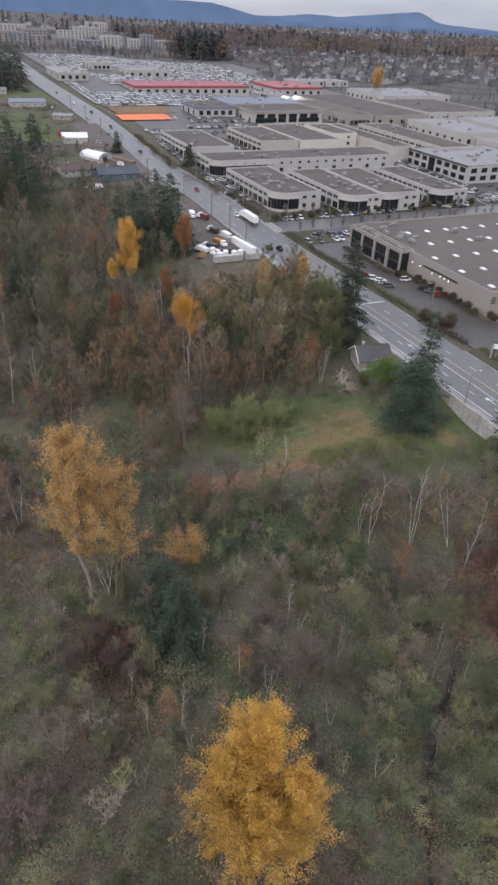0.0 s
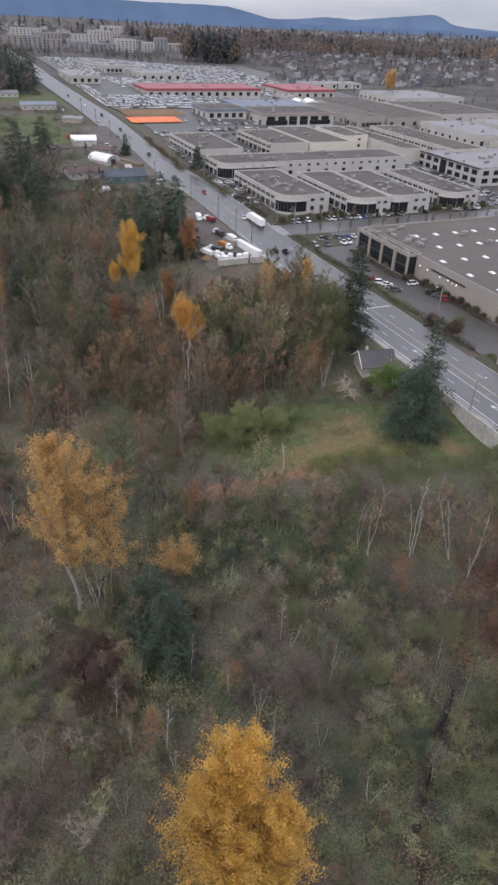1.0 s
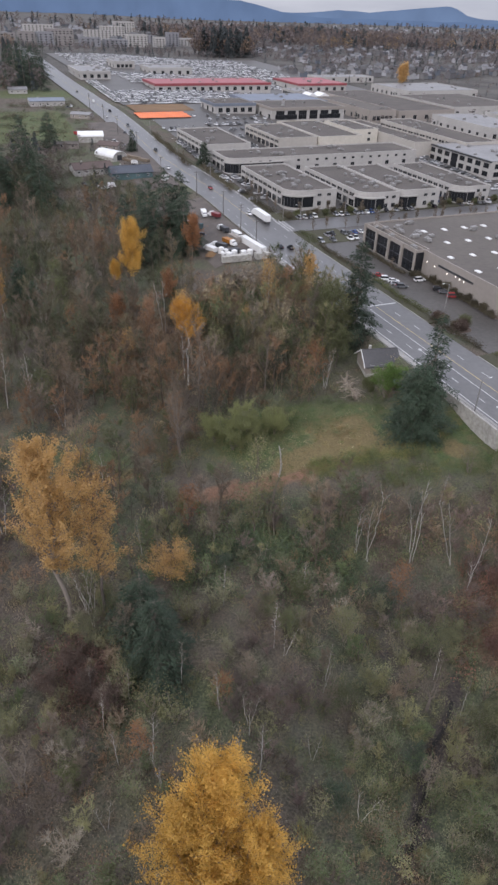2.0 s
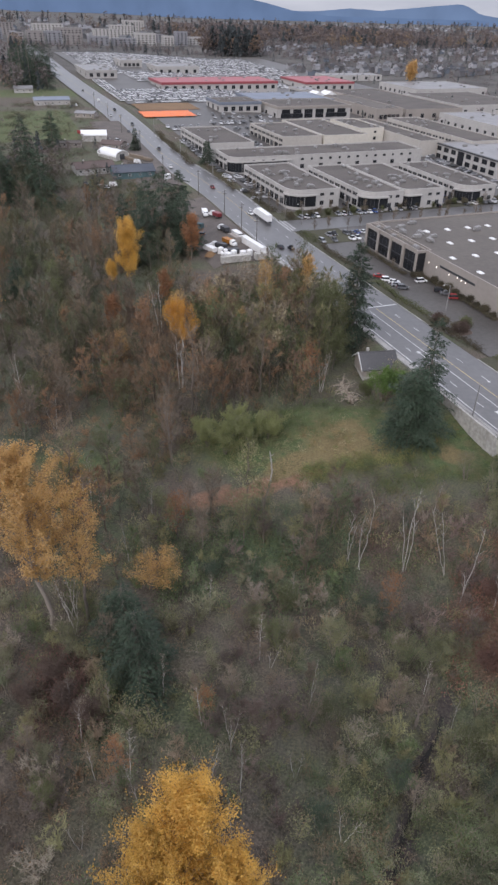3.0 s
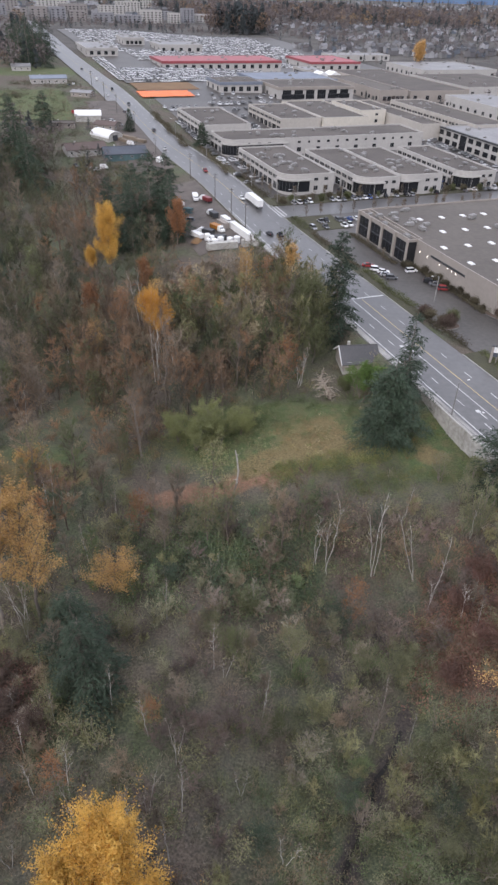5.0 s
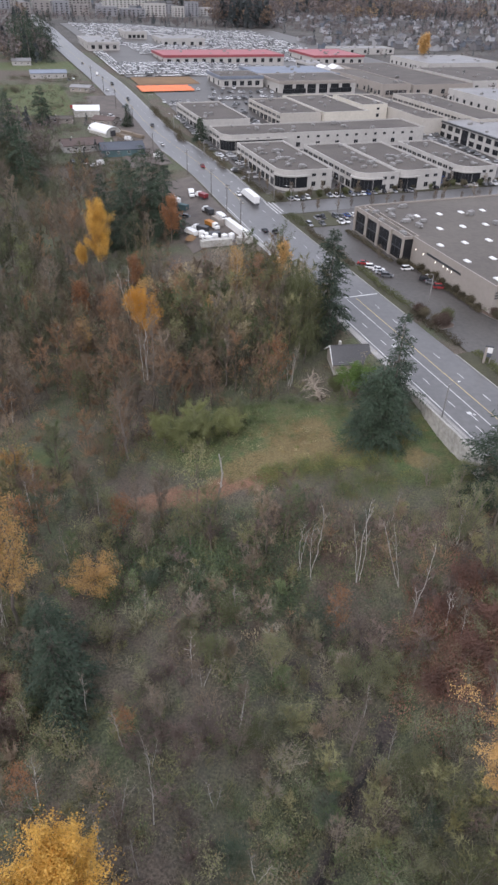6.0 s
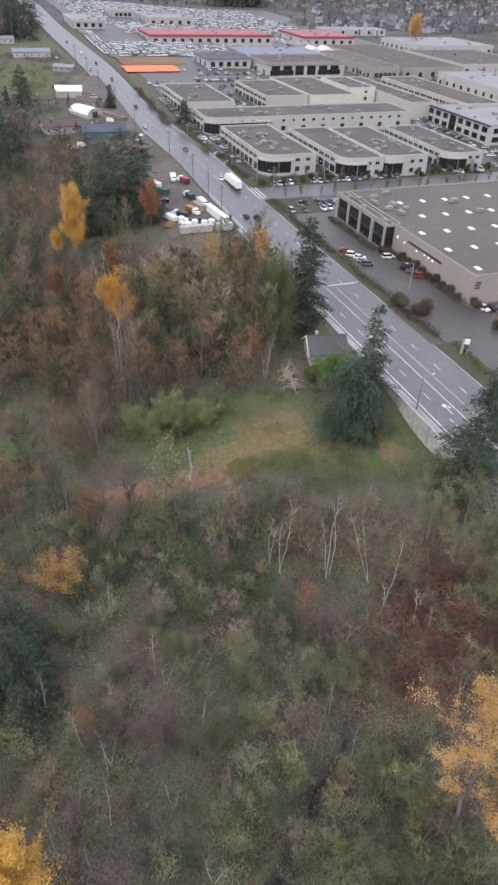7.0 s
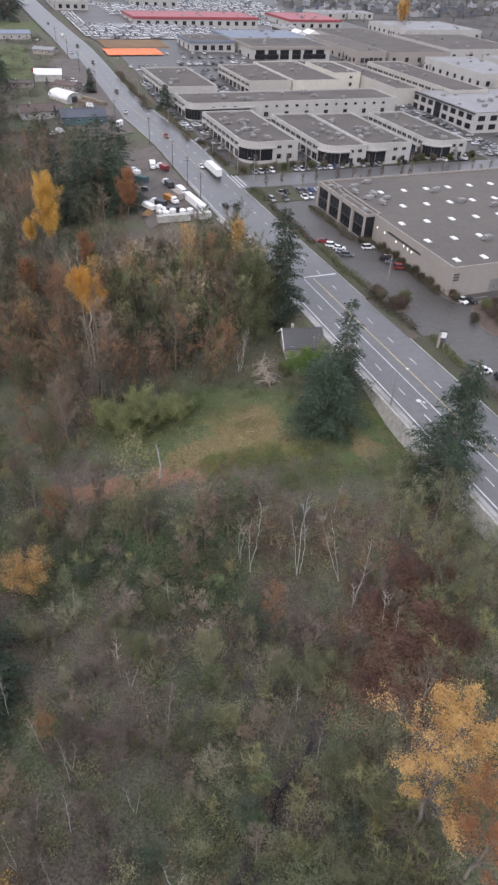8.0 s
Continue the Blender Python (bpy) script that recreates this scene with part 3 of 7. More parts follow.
class Block:
    """A flat-roofed building between two stations and two distances from the road."""

    def __init__(self, name, label, category, s0, s1, v0, v1, h, wall, roof, parapet=0.7, cap=None, turn=0.0, group="", corner=0.0):
        self.w, self.l, self.h, self.r = v1 - v0, s1 - s0, h, corner
        m = ground_at((s0 + s1) / 2, (v0 + v1) / 2, 0, turn)
        low = min(terrain(*sv(s, v)) for s in (s0, s1) for v in (v0, v1)) - m.translation.z - 0.4
        self.ob = empty(name, m, label, category, group)
        t = 0.35
        part("wall", ring(self.outline(0), self.outline(t), low, h), wall, self.ob)
        part("roof", slab(self.outline(t), h - parapet - 0.4, h - parapet), roof, self.ob)
        part("coping", ring(self.outline(-0.06), self.outline(t + 0.05), h, h + 0.12), cap or wall, self.ob)
        self.roof_z = h - parapet

    def outline(self, inset):
        """The plan, counter-clockwise, drawn in by inset; its front left corner may be rounded."""
        w, l, r = self.w / 2 - inset, self.l / 2 - inset, self.r - inset
        pts = [(w, -l), (w, l), (-w, l)]
        if self.r <= 0:
            return pts + [(-w, -l)]
        c = (-self.w / 2 + self.r, -self.l / 2 + self.r)
        return pts + [(c[0] + r * math.cos(a), c[1] + r * math.sin(a)) for a in np.linspace(math.pi, 1.5 * math.pi, 9)]

    def arc(self, name, out, deep, z0, z1, material, a0=183.0, a1=268.0, label=""):
        c = (-self.w / 2 + self.r, -self.l / 2 + self.r)
        ways = np.radians(np.linspace(a0, a1, 10))
        big = [(c[0] + (self.r + out) * math.cos(a), c[1] + (self.r + out) * math.sin(a)) for a in ways]
        small = [(c[0] + (self.r + out - deep) * math.cos(a), c[1] + (self.r + out - deep) * math.sin(a)) for a in ways]
        return part(name, slab(big + small[::-1], z0, z1), material, self.ob, label)

    def face(self, side):
        w, l = self.w / 2, self.l / 2
        if side == "front":
            return pose(0, -l, 0), self.w
        if side == "left":
            return pose(-w, 0, 0, 0, 0, -90), self.l
        if side == "right":
            return pose(w, 0, 0, 0, 0, 90), self.l
        return pose(0, l, 0, 0, 0, 180), self.w

    def window(self, side, u, z, w, h, frame=None, glass=None, name="window"):
        m, _ = self.face(side)
        win = part(name, frame_mesh(w, h, frame or M_FRAME), None, self.ob)
        win.matrix_local = m @ pose(u, 0, z)
        part("pane", pane_mesh(w, h, glass or M_GLASS), None, win)
        return win

    def row(self, side, count, z, w, h, margin=3.0, skip=(), **kw):
        _, length = self.face(side)
        for i in range(count):
            if i not in skip:
                self.window(side, -length / 2 + margin + (length - 2 * margin) * (i / max(1, count - 1) if count > 1 else 0.5), z, w, h, **kw)

    def pilasters(self, side, count, material, width=0.9, depth=0.3, h=None):
        m, length = self.face(side)
        for i in range(count):
            u = -length / 2 + width / 2 + (length - width) * i / (count - 1)
            p = part("pilaster", shared(("pil", width, depth, h or self.h, material.name), lambda: as_mesh("pilaster", boxed(-width / 2, width / 2, -depth, 0.02, -0.5, (h or self.h) + 0.15), material)), None, self.ob)
            p.matrix_local = m @ pose(u, 0, 0)

    def panel(self, side, u0, u1, z0, z1, material, name="panel", depth=0.08, label=""):
        m, _ = self.face(side)
        p = part(name, boxed(u0, u1, -depth, 0.02, z0, z1), material, self.ob, label)
        p.matrix_local = m
        return p

    def units(self, n, seed, material=None):
        """Air handlers with a curb and a fan hood on the roof."""
        rng = random.Random(seed)
        def make():
            bm = bmesh.new()
            box(bm, -1.2, 1.2, -0.8, 0.8, 0.25, 1.35, 0.06)
            box(bm, -1.05, 1.05, -0.65, 0.65, 0, 0.25)
            rod(bm, (0.5, 0, 1.35), (0.5, 0, 1.55), 0.5, 0.5, 10)
            box(bm, -2.0, -1.2, -0.3, 0.3, 0.3, 0.8, 0.04)
            return as_mesh("rooftop_unit", bm, material or M_METAL)
        me = shared(("unit", (material or M_METAL).name), make)
        for _ in range(n):
            u = part("rooftop_unit", me, None, self.ob)
            k = rng.uniform(0.6, 1.25)
            u.matrix_local = pose(rng.uniform(-0.4, 0.4) * self.w, rng.uniform(-0.42, 0.42) * self.l, self.roof_z, 0, 0, rng.choice((0, 90, 180, 12))) @ Matrix.Diagonal((k, k, k * rng.uniform(0.7, 1.1), 1))

    def skylight(self, s, v, s0, v0, material):
        def make():
            bm = bmesh.new()
            box(bm, -0.8, 0.8, -1.35, 1.35, 0, 0.3)
            r = bmesh.ops.create_uvsphere(bm, u_segments=10, v_segments=6, radius=1.0)
            for q in r["verts"]:
                q.co = Vector((q.co.x * 0.75, q.co.y * 1.3, 0.3 + max(0, q.co.z) * 0.3))
            return as_mesh("skylight", bm, material)
        k = part("skylight", shared("skylight", make), None, self.ob)
        k.matrix_local = pose(v - v0 - self.w / 2, s - s0 - self.l / 2, self.roof_z)


def warehouse():
    b = Block("warehouse", "large taupe warehouse with a brown flat roof and white skylights", "warehouse", 166, 256, 36.2, 126, 9.5, M_TAUPE, M_ROOFB, 0.5)
    for i, s in enumerate((172, 188.5, 205, 221.5, 238)):
        for j in range(8):
            v = 41 + 10.3 * j
            if v < 122 and not (s > 215 and v < 46):
                b.skylight(s, v, 166, 36, M_WHITE)
    m, length = b.face("left")
    # recessed window stripe and lamps
    b.panel("left", -length / 2 + 51, -length / 2 + 72, 6.2, 7.0, M_DARK, "stripe", 0.06, "dark recessed stripe")
    for u in (44, 49, 57, 62, 64.5, 67):
        lamp = part("wall_lamp", shared("wall_lamp", lambda: as_mesh("wall_lamp", boxed(-0.05, 0.05, -0.2, 0, -0.3, 0.3), M_LAMP)), None, b.ob)
        lamp.matrix_local = m @ pose(-length / 2 + u, 0, 5.4 + (u % 3) * 0.2)
    for z in (5.2, 6.1, 7.0):
        b.panel("front", -44.4, -42.4, z, z + 0.5, M_DARK, "vent")
    b.panel("front", -30, -26, 0, 4.2, M_METAL, "loading_door")
    b.panel("front", -20, -16, 0, 4.2, M_METAL, "loading_door")
    b.units(10, 3)
    # glazed office wing toward the road
    w = Block("office_wing", "taupe warehouse office wing with tall dark glazed bays", "office wing", 215, 255, 33.0, 38.5, 9.5, M_TAUPE, M_ROOFB, 0.5)
    for i in range(4):
        u = -20 + 3.2 + i * 10
        w.panel("left", u - 2.4, u + 6.2, 0.3, 8.0, M_GLASS, "glazing", 0.06, "dark glazed bay")
        for j in range(4):
            w.panel("left", u - 2.4 + 2.85 * j, u - 2.3 + 2.85 * j, 0.3, 8.0, M_DARK, "mullion", 0.1)
        w.panel("left", u - 2.4, u + 6.2, 4.1, 4.5, M_DARK, "spandrel", 0.16)
    w.pilasters("left", 5, M_TAUPE, 1.3, 0.6)
    w.panel("front", -3, 3, 0.3, 8.6, M_GLASS, "glazing", 0.06, "dark glazed bay")
    w.units(4, 5)
    # rooftop screens and air handlers near the wing
    for k, (s, v) in enumerate(((246, 44), (240, 41), (232, 43), (226, 45), (250, 52), (236, 47))):
        u = part("rooftop_unit", MESHES[("unit", M_METAL.name)], None, b.ob)
        u.matrix_local = pose(v - 81, s - 211, b.roof_z, 0, 0, 90 * (k % 2)) @ Matrix.Diagonal((1.3, 1.1, 1.0, 1))


warehouse()


def strip_units(label, s0, s1, v0, v1, h=8.5, seed=0, bays=9, entry=True, wall=None, n_units=8, right=False, front_windows=2, corner=0.0):
    """A two-storey strip of business units: pilasters, two rows of windows, a glazed and rounded entrance corner."""
    wall = wall or M_WHITEW
    b = Block("business_unit_block", label, "commercial building", s0, s1, v0, v1, h, wall, M_ROOFG, 0.6, M_COPING, group="business park blocks", corner=corner)
    for side in ("left", "right") if right else ("left",):
        step = (s1 - s0 - corner) / (bays - 1)
        m, length = b.face(side)
        for i in range(bays):
            p = part("pilaster", shared(("pil", h, wall.name), lambda: as_mesh("pilaster", boxed(-0.35, 0.35, -0.25, 0.02, -0.5, h - 0.3), wall)), None, b.ob)
            p.matrix_local = m @ pose(-length / 2 + 0.4 + i * (step - 0.05), 0, 0)
            if i == bays - 1:
                break
            u = -length / 2 + (i + 0.5) * step + 0.4
            wide = min(2.6, step * 0.36)
            for k in (-1, 1):
                b.window(side, u + k * step * 0.21, 4.9, wide, 1.6)
            if (i + seed) % 3 == 0:
                b.panel(side, u - step * 0.36, u + step * 0.1, 0, 3.3, M_DARK, "roller_door", 0.05, "dark roller door")
                b.window(side, u + step * 0.27, 0.2, min(1.6, step * 0.3), 2.9)
            else:
                b.panel(side, u - step * 0.4, u + step * 0.4, 0.15, 3.2, M_GLASS, "shopfront", 0.06, "dark glazed shopfront")
                b.panel(side, u - 0.06, u + 0.06, 0.15, 3.2, M_FRAME, "mullion", 0.12)
        b.panel(side, -length / 2 + 0.3, length / 2 - corner - 0.3, 3.5, 3.75, wall, "ledge", 0.4)
    if entry and corner:
        b.arc("glazing", 0.07, 0.2, 0.2, 5.4, M_GLASS, label="dark curved glazed entrance")
        for a in np.linspace(186, 265, 7):
            b.arc("mullion", 0.14, 0.2, 0.2, 5.4, M_DARK, a - 0.6, a + 0.6)
        b.arc("canopy", 0.9, 1.0, 5.4, 6.1, wall, 180, 272)
        b.panel("front", -b.w / 2 + corner, -b.w / 2 + corner + b.w * 0.22, 0.2, 5.4, M_GLASS, "glazing", 0.08, "dark glazed entrance")
        b.panel("front", -b.w / 2 + corner, -b.w / 2 + corner + b.w * 0.24, 5.4, 6.1, wall, "canopy", 0.9)
    for i in range(front_windows):
        b.window("front", b.w * (0.14 + 0.2 * i), 5.1, 2.2, 1.4)
        b.window("front", b.w * (0.14 + 0.2 * i), 0.6, 2.2, 2.2)
    b.units(n_units, seed + 11)
    return b


strip_units("off-white two-storey business block with a cluttered gravel roof", 313, 379, 22.5, 49.5, 8.3, 1, 10, n_units=22, corner=8)
strip_units("off-white two-storey business block with a pale parapet", 301, 369, 58, 79.6, 8.3, 2, 10, n_units=11, corner=8)
strip_units("off-white two-storey business block beside another block", 301, 365, 80, 104, 8.7, 4, 10, n_units=14, corner=5)
strip_units("off-white two-storey business block with many small windows", 302, 366, 116, 137, 8.3, 5, 12, n_units=12, corner=7)
c = strip_units("long off-white business block across the lots behind", 386, 415, 17, 145, 8.3, 7, 4, n_units=14, entry=True, front_windows=0, corner=7)
for i in range(18):
    if i not in (3, 4):
        c.window("front", -50 + 6.2 * i, 5.2, 1.9 if i % 3 else 1.3, 1.3)
        if i % 2:
            c.window("front", -50 + 6.2 * i, 0.7, 2.6, 2.4)
strip_units("grey-roofed low business block with dark glazed bays", 419, 484, 15, 44, 8.0, 9, 9, n_units=8, entry=False, front_windows=0)
strip_units("cream business block with tall glazed bays", 430, 490, 68, 96, 8.0, 10, 9, wall=M_CREAM, n_units=7, entry=False, front_windows=0)
strip_units("cream business block with a pale side wall", 428, 500, 97, 129, 8.6, 12, 5, wall=M_PALECREAM, n_units=7, entry=False, front_windows=0)
strip_units("cream business block with a row of small windows", 454, 500, 137, 157, 8.6, 13, 11, wall=M_PALECREAM, n_units=7, entry=False, front_windows=1)
d = Block("warehouse", "long low cream warehouse with a grey roof", "warehouse", 408, 512, 158, 176, 8, M_CREAM, M_ROOFG)
d.units(5, 8)


def office():
    b = Block("office_building", "grey two-storey office building with wide dark windows", "office building", 345, 410, 172, 240, 10, M_WHITEW, M_ROOFL, 0.6, M_DARK)
    b.pilasters("left", 9, M_WHITEW, 1.0, 0.35, 9.2)
    for i in range(8):
        if i != 3:
            for z in (1.0, 5.6):
                b.window("left", -32.5 + 4.2 + i * 8.0, z, 5.0, 2.8, M_DARK)
    b.panel("left", -8.2, -0.6, 0.2, 8.6, M_GLASS, "glazing", 0.1, "dark glazed entrance")
    b.row("front", 8, 5.6, 4.6, 2.8, 5, frame=M_DARK)
    b.row("front", 8, 1.0, 4.6, 2.8, 5, frame=M_DARK)
    b.panel("left", -32.6, 32.6, 9.2, 9.9, M_DARK, "fascia", 0.7)
    b.units(14, 21, M_METAL)


office()
strip_units("long pale office strip with pilasters and a grey roof", 400, 512, 194, 222, 9, 14, 15, wall=M_CREAM, n_units=9, entry=False, front_windows=3)
for s0, s1, v0, v1, h, wall, roof, lab in (
    (452, 530, 256, 300, 9, M_WHITEW, M_ROOFL, "pale warehouse with a light metal roof"),
    (330, 445, 262, 330, 9, M_CREAM, M_ROOFL, "wide warehouse with a pale metal roof"),
    (540, 640, 200, 226, 9, M_TAUPE, M_ROOFB, "long low warehouse with a brown roof"),
    (545, 700, 232, 290, 8, M_TAUPE, M_ROOFG, "wide low warehouse with a grey roof"),
    (560, 660, 300, 380, 8, M_WHITEW, M_ROOFG, "wide grey-roofed warehouse with pale walls"),
    (470, 540, 320, 400, 8, M_WHITEW, M_ROOFL, "pale-roofed warehouse beyond the offices"),
    (680, 760, 330, 420, 8, M_WHITEW, M_ROOFL, "distant warehouse with a pale metal roof"),
    (700, 735, 205, 225, 6, M_WHITEW, M_ROOFL, "small white hall with a pale roof"),
    (840, 870, 300, 380, 6, M_WHITEW, M_ROOFL, "white low shed beyond the sales lot"),
):
    k = Block("warehouse", lab, "warehouse", s0, s1, v0, v1, h, wall, roof, 0.4)
    k.units(5, int(s0))
    k.row("left", 8, 1.0, 3.0, 3.0, 5)
    k.row("front", 5, 1.0, 3.4, 3.4, 5)


def showroom(label, s0, s1, v0, v1, h, wall, roof, fascia, n):
    b = Block("showroom", label, "showroom", s0, s1, v0, v1, h, wall, roof, 0.3, fascia)
    for side, length in (("front", v1 - v0), ("left", s1 - s0)):
        b.panel(side, -length / 2 - 0.3, length / 2 + 0.3, h - 2.0, h + 0.2, fascia, "fascia", 0.5, "coloured metal fascia")
        b.row(side, n if side == "front" else 3, 0.4, 3.6, 3.4, 5)
    b.units(6, int(v0), M_METAL)
    return b


showroom("white dealership hall with a red metal fascia and roof", 712, 765, 60, 182, 7, M_WHITEW, M_RED, M_RED, 14)
showroom("white dealership hall with a red fascia", 758, 830, 236, 296, 7.5, M_WHITEW, M_RED, M_RED, 6)
showroom("grey and blue showroom with dark glass", 570, 606, 72, 108, 7, M_WHITEW, M_ROOFG, M_ROOFBL, 5)
showroom("long low showroom with a blue-grey roof", 600, 660, 118, 190, 6.5, M_WHITEW, M_ROOFBL, M_ROOFBL, 9)
hall = showroom("grey hall with tall dark glazed bays", 545, 592, 112, 178, 9, M_WHITEW, M_ROOFG, M_TAUPE, 8)
for u in (-29, -19, -9, 1, 11, 21):
    hall.panel("front", u, u + 7.2, 0.3, 6.6, M_GLASS, "glazing", 0.14, "tall dark glazed bay")
    for j in range(1, 4):
        hall.panel("front", u + 1.8 * j - 0.06, u + 1.8 * j + 0.06, 0.3, 6.6, M_DARK, "mullion", 0.2)
    hall.panel("front", u, u + 7.2, 3.3, 3.6, M_DARK, "spandrel", 0.24)
showroom("long white sales hall beside the road", 800, 880, 2, 34, 6.5, M_WHITEW, M_ROOFL, M_WHITEW, 4)
showroom("white sales hall among parked cars", 850, 900, 90, 140, 7, M_WHITEW, M_ROOFL, M_WHITEW, 5)
showroom("white service hall beyond the sales lot", 905, 950, 60, 85, 7, M_WHITEW, M_ROOFL, M_WHITEW, 4)


def tent():
    b = empty("white_tent", ground_at(672, 214), "white peaked event tent", "tent")
    bm = bmesh.new()
    box(bm, -17, 17, -8, 8, 0, 3.4)
    part("side_wall", bm, M_WHITE, b)
    for k in (-10, 3):
        bm = bmesh.new()
        prism(bm, [(k - 7.5, 3.4), (k + 14, 3.4), (k + 3, 8.5)], -8.2, 8.2)
        part("canopy", bm, M_WHITE, b)


tent()


def gable_house(name, label, s, v, length, width, h, rise, wall, roof, turn=0.0, windows=4, over=0.5, category="house"):
    """A house with a gabled roof: its ridge runs along the local y axis."""
    ob = empty(name, ground_at(s, v, 0, turn), label, category)
    w, l = width / 2, length / 2
    bm = bmesh.new()
    prism(bm, [(-w, -0.6), (w, -0.6), (w, h), (0, h + rise), (-w, h)], -l, l)
    part("wall", bm, wall, ob)
    slope = rise / w
    for side in (-1, 1):
        bm = bmesh.new()
        a = [(0, h + rise + 0.05), (side * (w + over), h - over * slope + 0.05), (side * (w + over), h - over * slope + 0.25), (0, h + rise + 0.27)]
        prism(bm, a, -l - over, l + over)
        part("roof", bm, roof, ob)
    part("ridge", boxed(-0.15, 0.15, -l - over, l + over, h + rise + 0.2, h + rise + 0.36), roof, ob)
    for i in range(windows):
        win = part("window", frame_mesh(1.4, 1.2, M_WHITE), None, ob)
        u = -l + length * (i + 0.5) / windows
        win.matrix_local = pose(-w, u, 1.0, 0, 0, -90)
        part("pane", pane_mesh(1.4, 1.2, M_GLASS), None, win)
    for k in (-1, 1):
        win = part("window", frame_mesh(1.4, 1.2, M_WHITE), None, ob)
        win.matrix_local = pose(k * w * 0.45, -l, 1.0)
        part("pane", pane_mesh(1.4, 1.2, M_GLASS), None, win)
    door = part("door", boxed(-0.5, 0.5, -0.07, 0.02, 0, 2.05), M_WOOD, ob)
    door.matrix_local = pose(0, -l, 0)
    bm = bmesh.new()
    box(bm, w * 0.3, w * 0.3 + 0.7, l * 0.4, l * 0.4 + 0.7, h, h + rise + 0.7, 0.03)
    part("chimney", bm, M_WALLC, ob)
    return ob


house = gable_house("house", "small grey-roofed old house beside the road", 157, -17.5, 10.0, 9.0, 2.0, 3.0, M_TAUPE, M_SHINGLE, 78, 3, 0.7)
part("foundation", boxed(-4.4, 4.4, -4.9, 4.9, -5.0, -0.5), M_WALLC, house, "stained concrete foundation")
part("bargeboard", prism(bmesh.new(), [(-5.3, 1.55), (-5.15, 1.4), (0, 4.85), (5.15, 1.4), (5.3, 1.55), (0, 5.4)], 5.7, 5.85), M_WHITE, house, "white bargeboard")
gable_house("house", "brown-roofed house in a farmyard", 409, -58, 22, 12, 3.0, 2.4, M_WHITEW, M_SHINGLE_R, 96, 5)
gable_house("house", "blue-grey roofed teal house beside the road", 398, -38, 23, 13, 3.0, 2.6, M_TEAL, M_SLATE, 90, 4)


def curved_barn(label, s, v, length, width, wall_h, rise, turn, wall, roof):
    """A barn under one curved sheet of metal: thin ribs over the shell, a dark sliding door in the gable."""
    ob = empty("barn", ground_at(s, v, 0, turn), label, "barn")
    w, l = width / 2, length / 2
    arc = [(w * math.cos(a), wall_h + rise * math.sin(a)) for a in np.linspace(0, math.pi, 17)]
    part("wall", prism(bmesh.new(), [(-w + 0.1, -0.6), (w - 0.1, -0.6)] + [(x * 0.97, z - 0.12) for x, z in arc], -l, l), wall, ob)
    outer = [(x * 1.04, wall_h + (z - wall_h) * 1.03 + 0.1) for x, z in arc]
    part("roof", prism(bmesh.new(), outer + [(x, z) for x, z in arc[::-1]], -l - 0.4, l + 0.4), roof, ob, "curved white metal roof")
    ribs = bmesh.new()
    for i in range(int(length / 1.5) + 1):
        y = -l + length * i / int(length / 1.5)
        prism(ribs, [(x * 1.05, wall_h + (z - wall_h) * 1.05 + 0.13) for x, z in arc] + [(x * 1.03, wall_h + (z - wall_h) * 1.03 + 0.1) for x, z in arc[::-1]], y - 0.06, y + 0.06)
    part("ribs", ribs, roof, ob)
    part("door", boxed(-1.8, 1.8, -l - 0.12, -l + 0.02, 0, 3.0), M_DARK, ob, "dark sliding door")
    return ob


curved_barn("barn with a curved white metal roof", 487, -44, 16, 13, 3.2, 2.4, 82, M_WALLC, M_WHITE)
curved_barn("low curved white shed in a farmyard", 438, -41, 17, 10, 1.6, 3.2, 28, M_WALLC, M_WHITE)
gable_house("house", "taupe-roofed low house behind the barns", 462, -36, 14, 11, 2.8, 1.4, M_TAUPE, M_SHINGLE_R, 55, 3)
gable_house("barn", "low farm outbuilding with grey walls", 470, -62, 14, 7, 2.5, 0.9, M_TAUPE, M_ROOFG, 80, 2, category="barn")
gable_house("hall", "long blue-grey roofed hall on a lawn", 632, -54, 28, 16, 3.6, 1.6, M_WHITEW, M_ROOFBL, 90, 5, category="hall")
gable_house("house", "white house beyond the lawn", 706, -70, 16, 11, 3.2, 1.8, M_WHITEW, M_ROOFL, 90, 3)
gable_house("house", "low grey-roofed house beside the road", 566, -36, 15, 10, 2.8, 1.2, M_TAUPE, M_ROOFL, 60, 3)

tarp = empty("tarpaulin", ground_at(567, 27), "bright orange tarpaulin spread over a flat plot", "tarpaulin")
bm = bmesh.new()
bmesh.ops.create_grid(bm, x_segments=34, y_segments=22, size=1.0)
for q in bm.verts:
    x, y = q.co.x * 20.5, q.co.y * 12.5
    wx, wy = sv(567 + y, 27 + x)
    q.co = Vector((x + 0.8 * noise.noise((y * 0.2, 1, 0)), y + 0.8 * noise.noise((x * 0.2, 5, 0)), terrain(wx, wy) - tarp.location.z + 0.6 + 0.25 * noise.noise((x * 0.4, y * 0.4, 2))))
part("sheet", bm, M_ORANGE, tarp)


# ---- vehicles ----
def wheel_mesh(r, w):
    def make():
        bm = bmesh.new()
        rod(bm, (-w / 2, 0, r), (w / 2, 0, r), r, r, 12)
        return as_mesh("wheel", bm, M_TYRE)
    return shared(("wheel", r, w), make)


def rim_mesh(r, w):
    def make():
        bm = bmesh.new()
        rod(bm, (-w / 2 - 0.02, 0, r), (w / 2 + 0.02, 0, r), r * 0.6, r * 0.6, 8)
        return as_mesh("rim", bm, M_METAL)
    return shared(("rim", r, w), make)


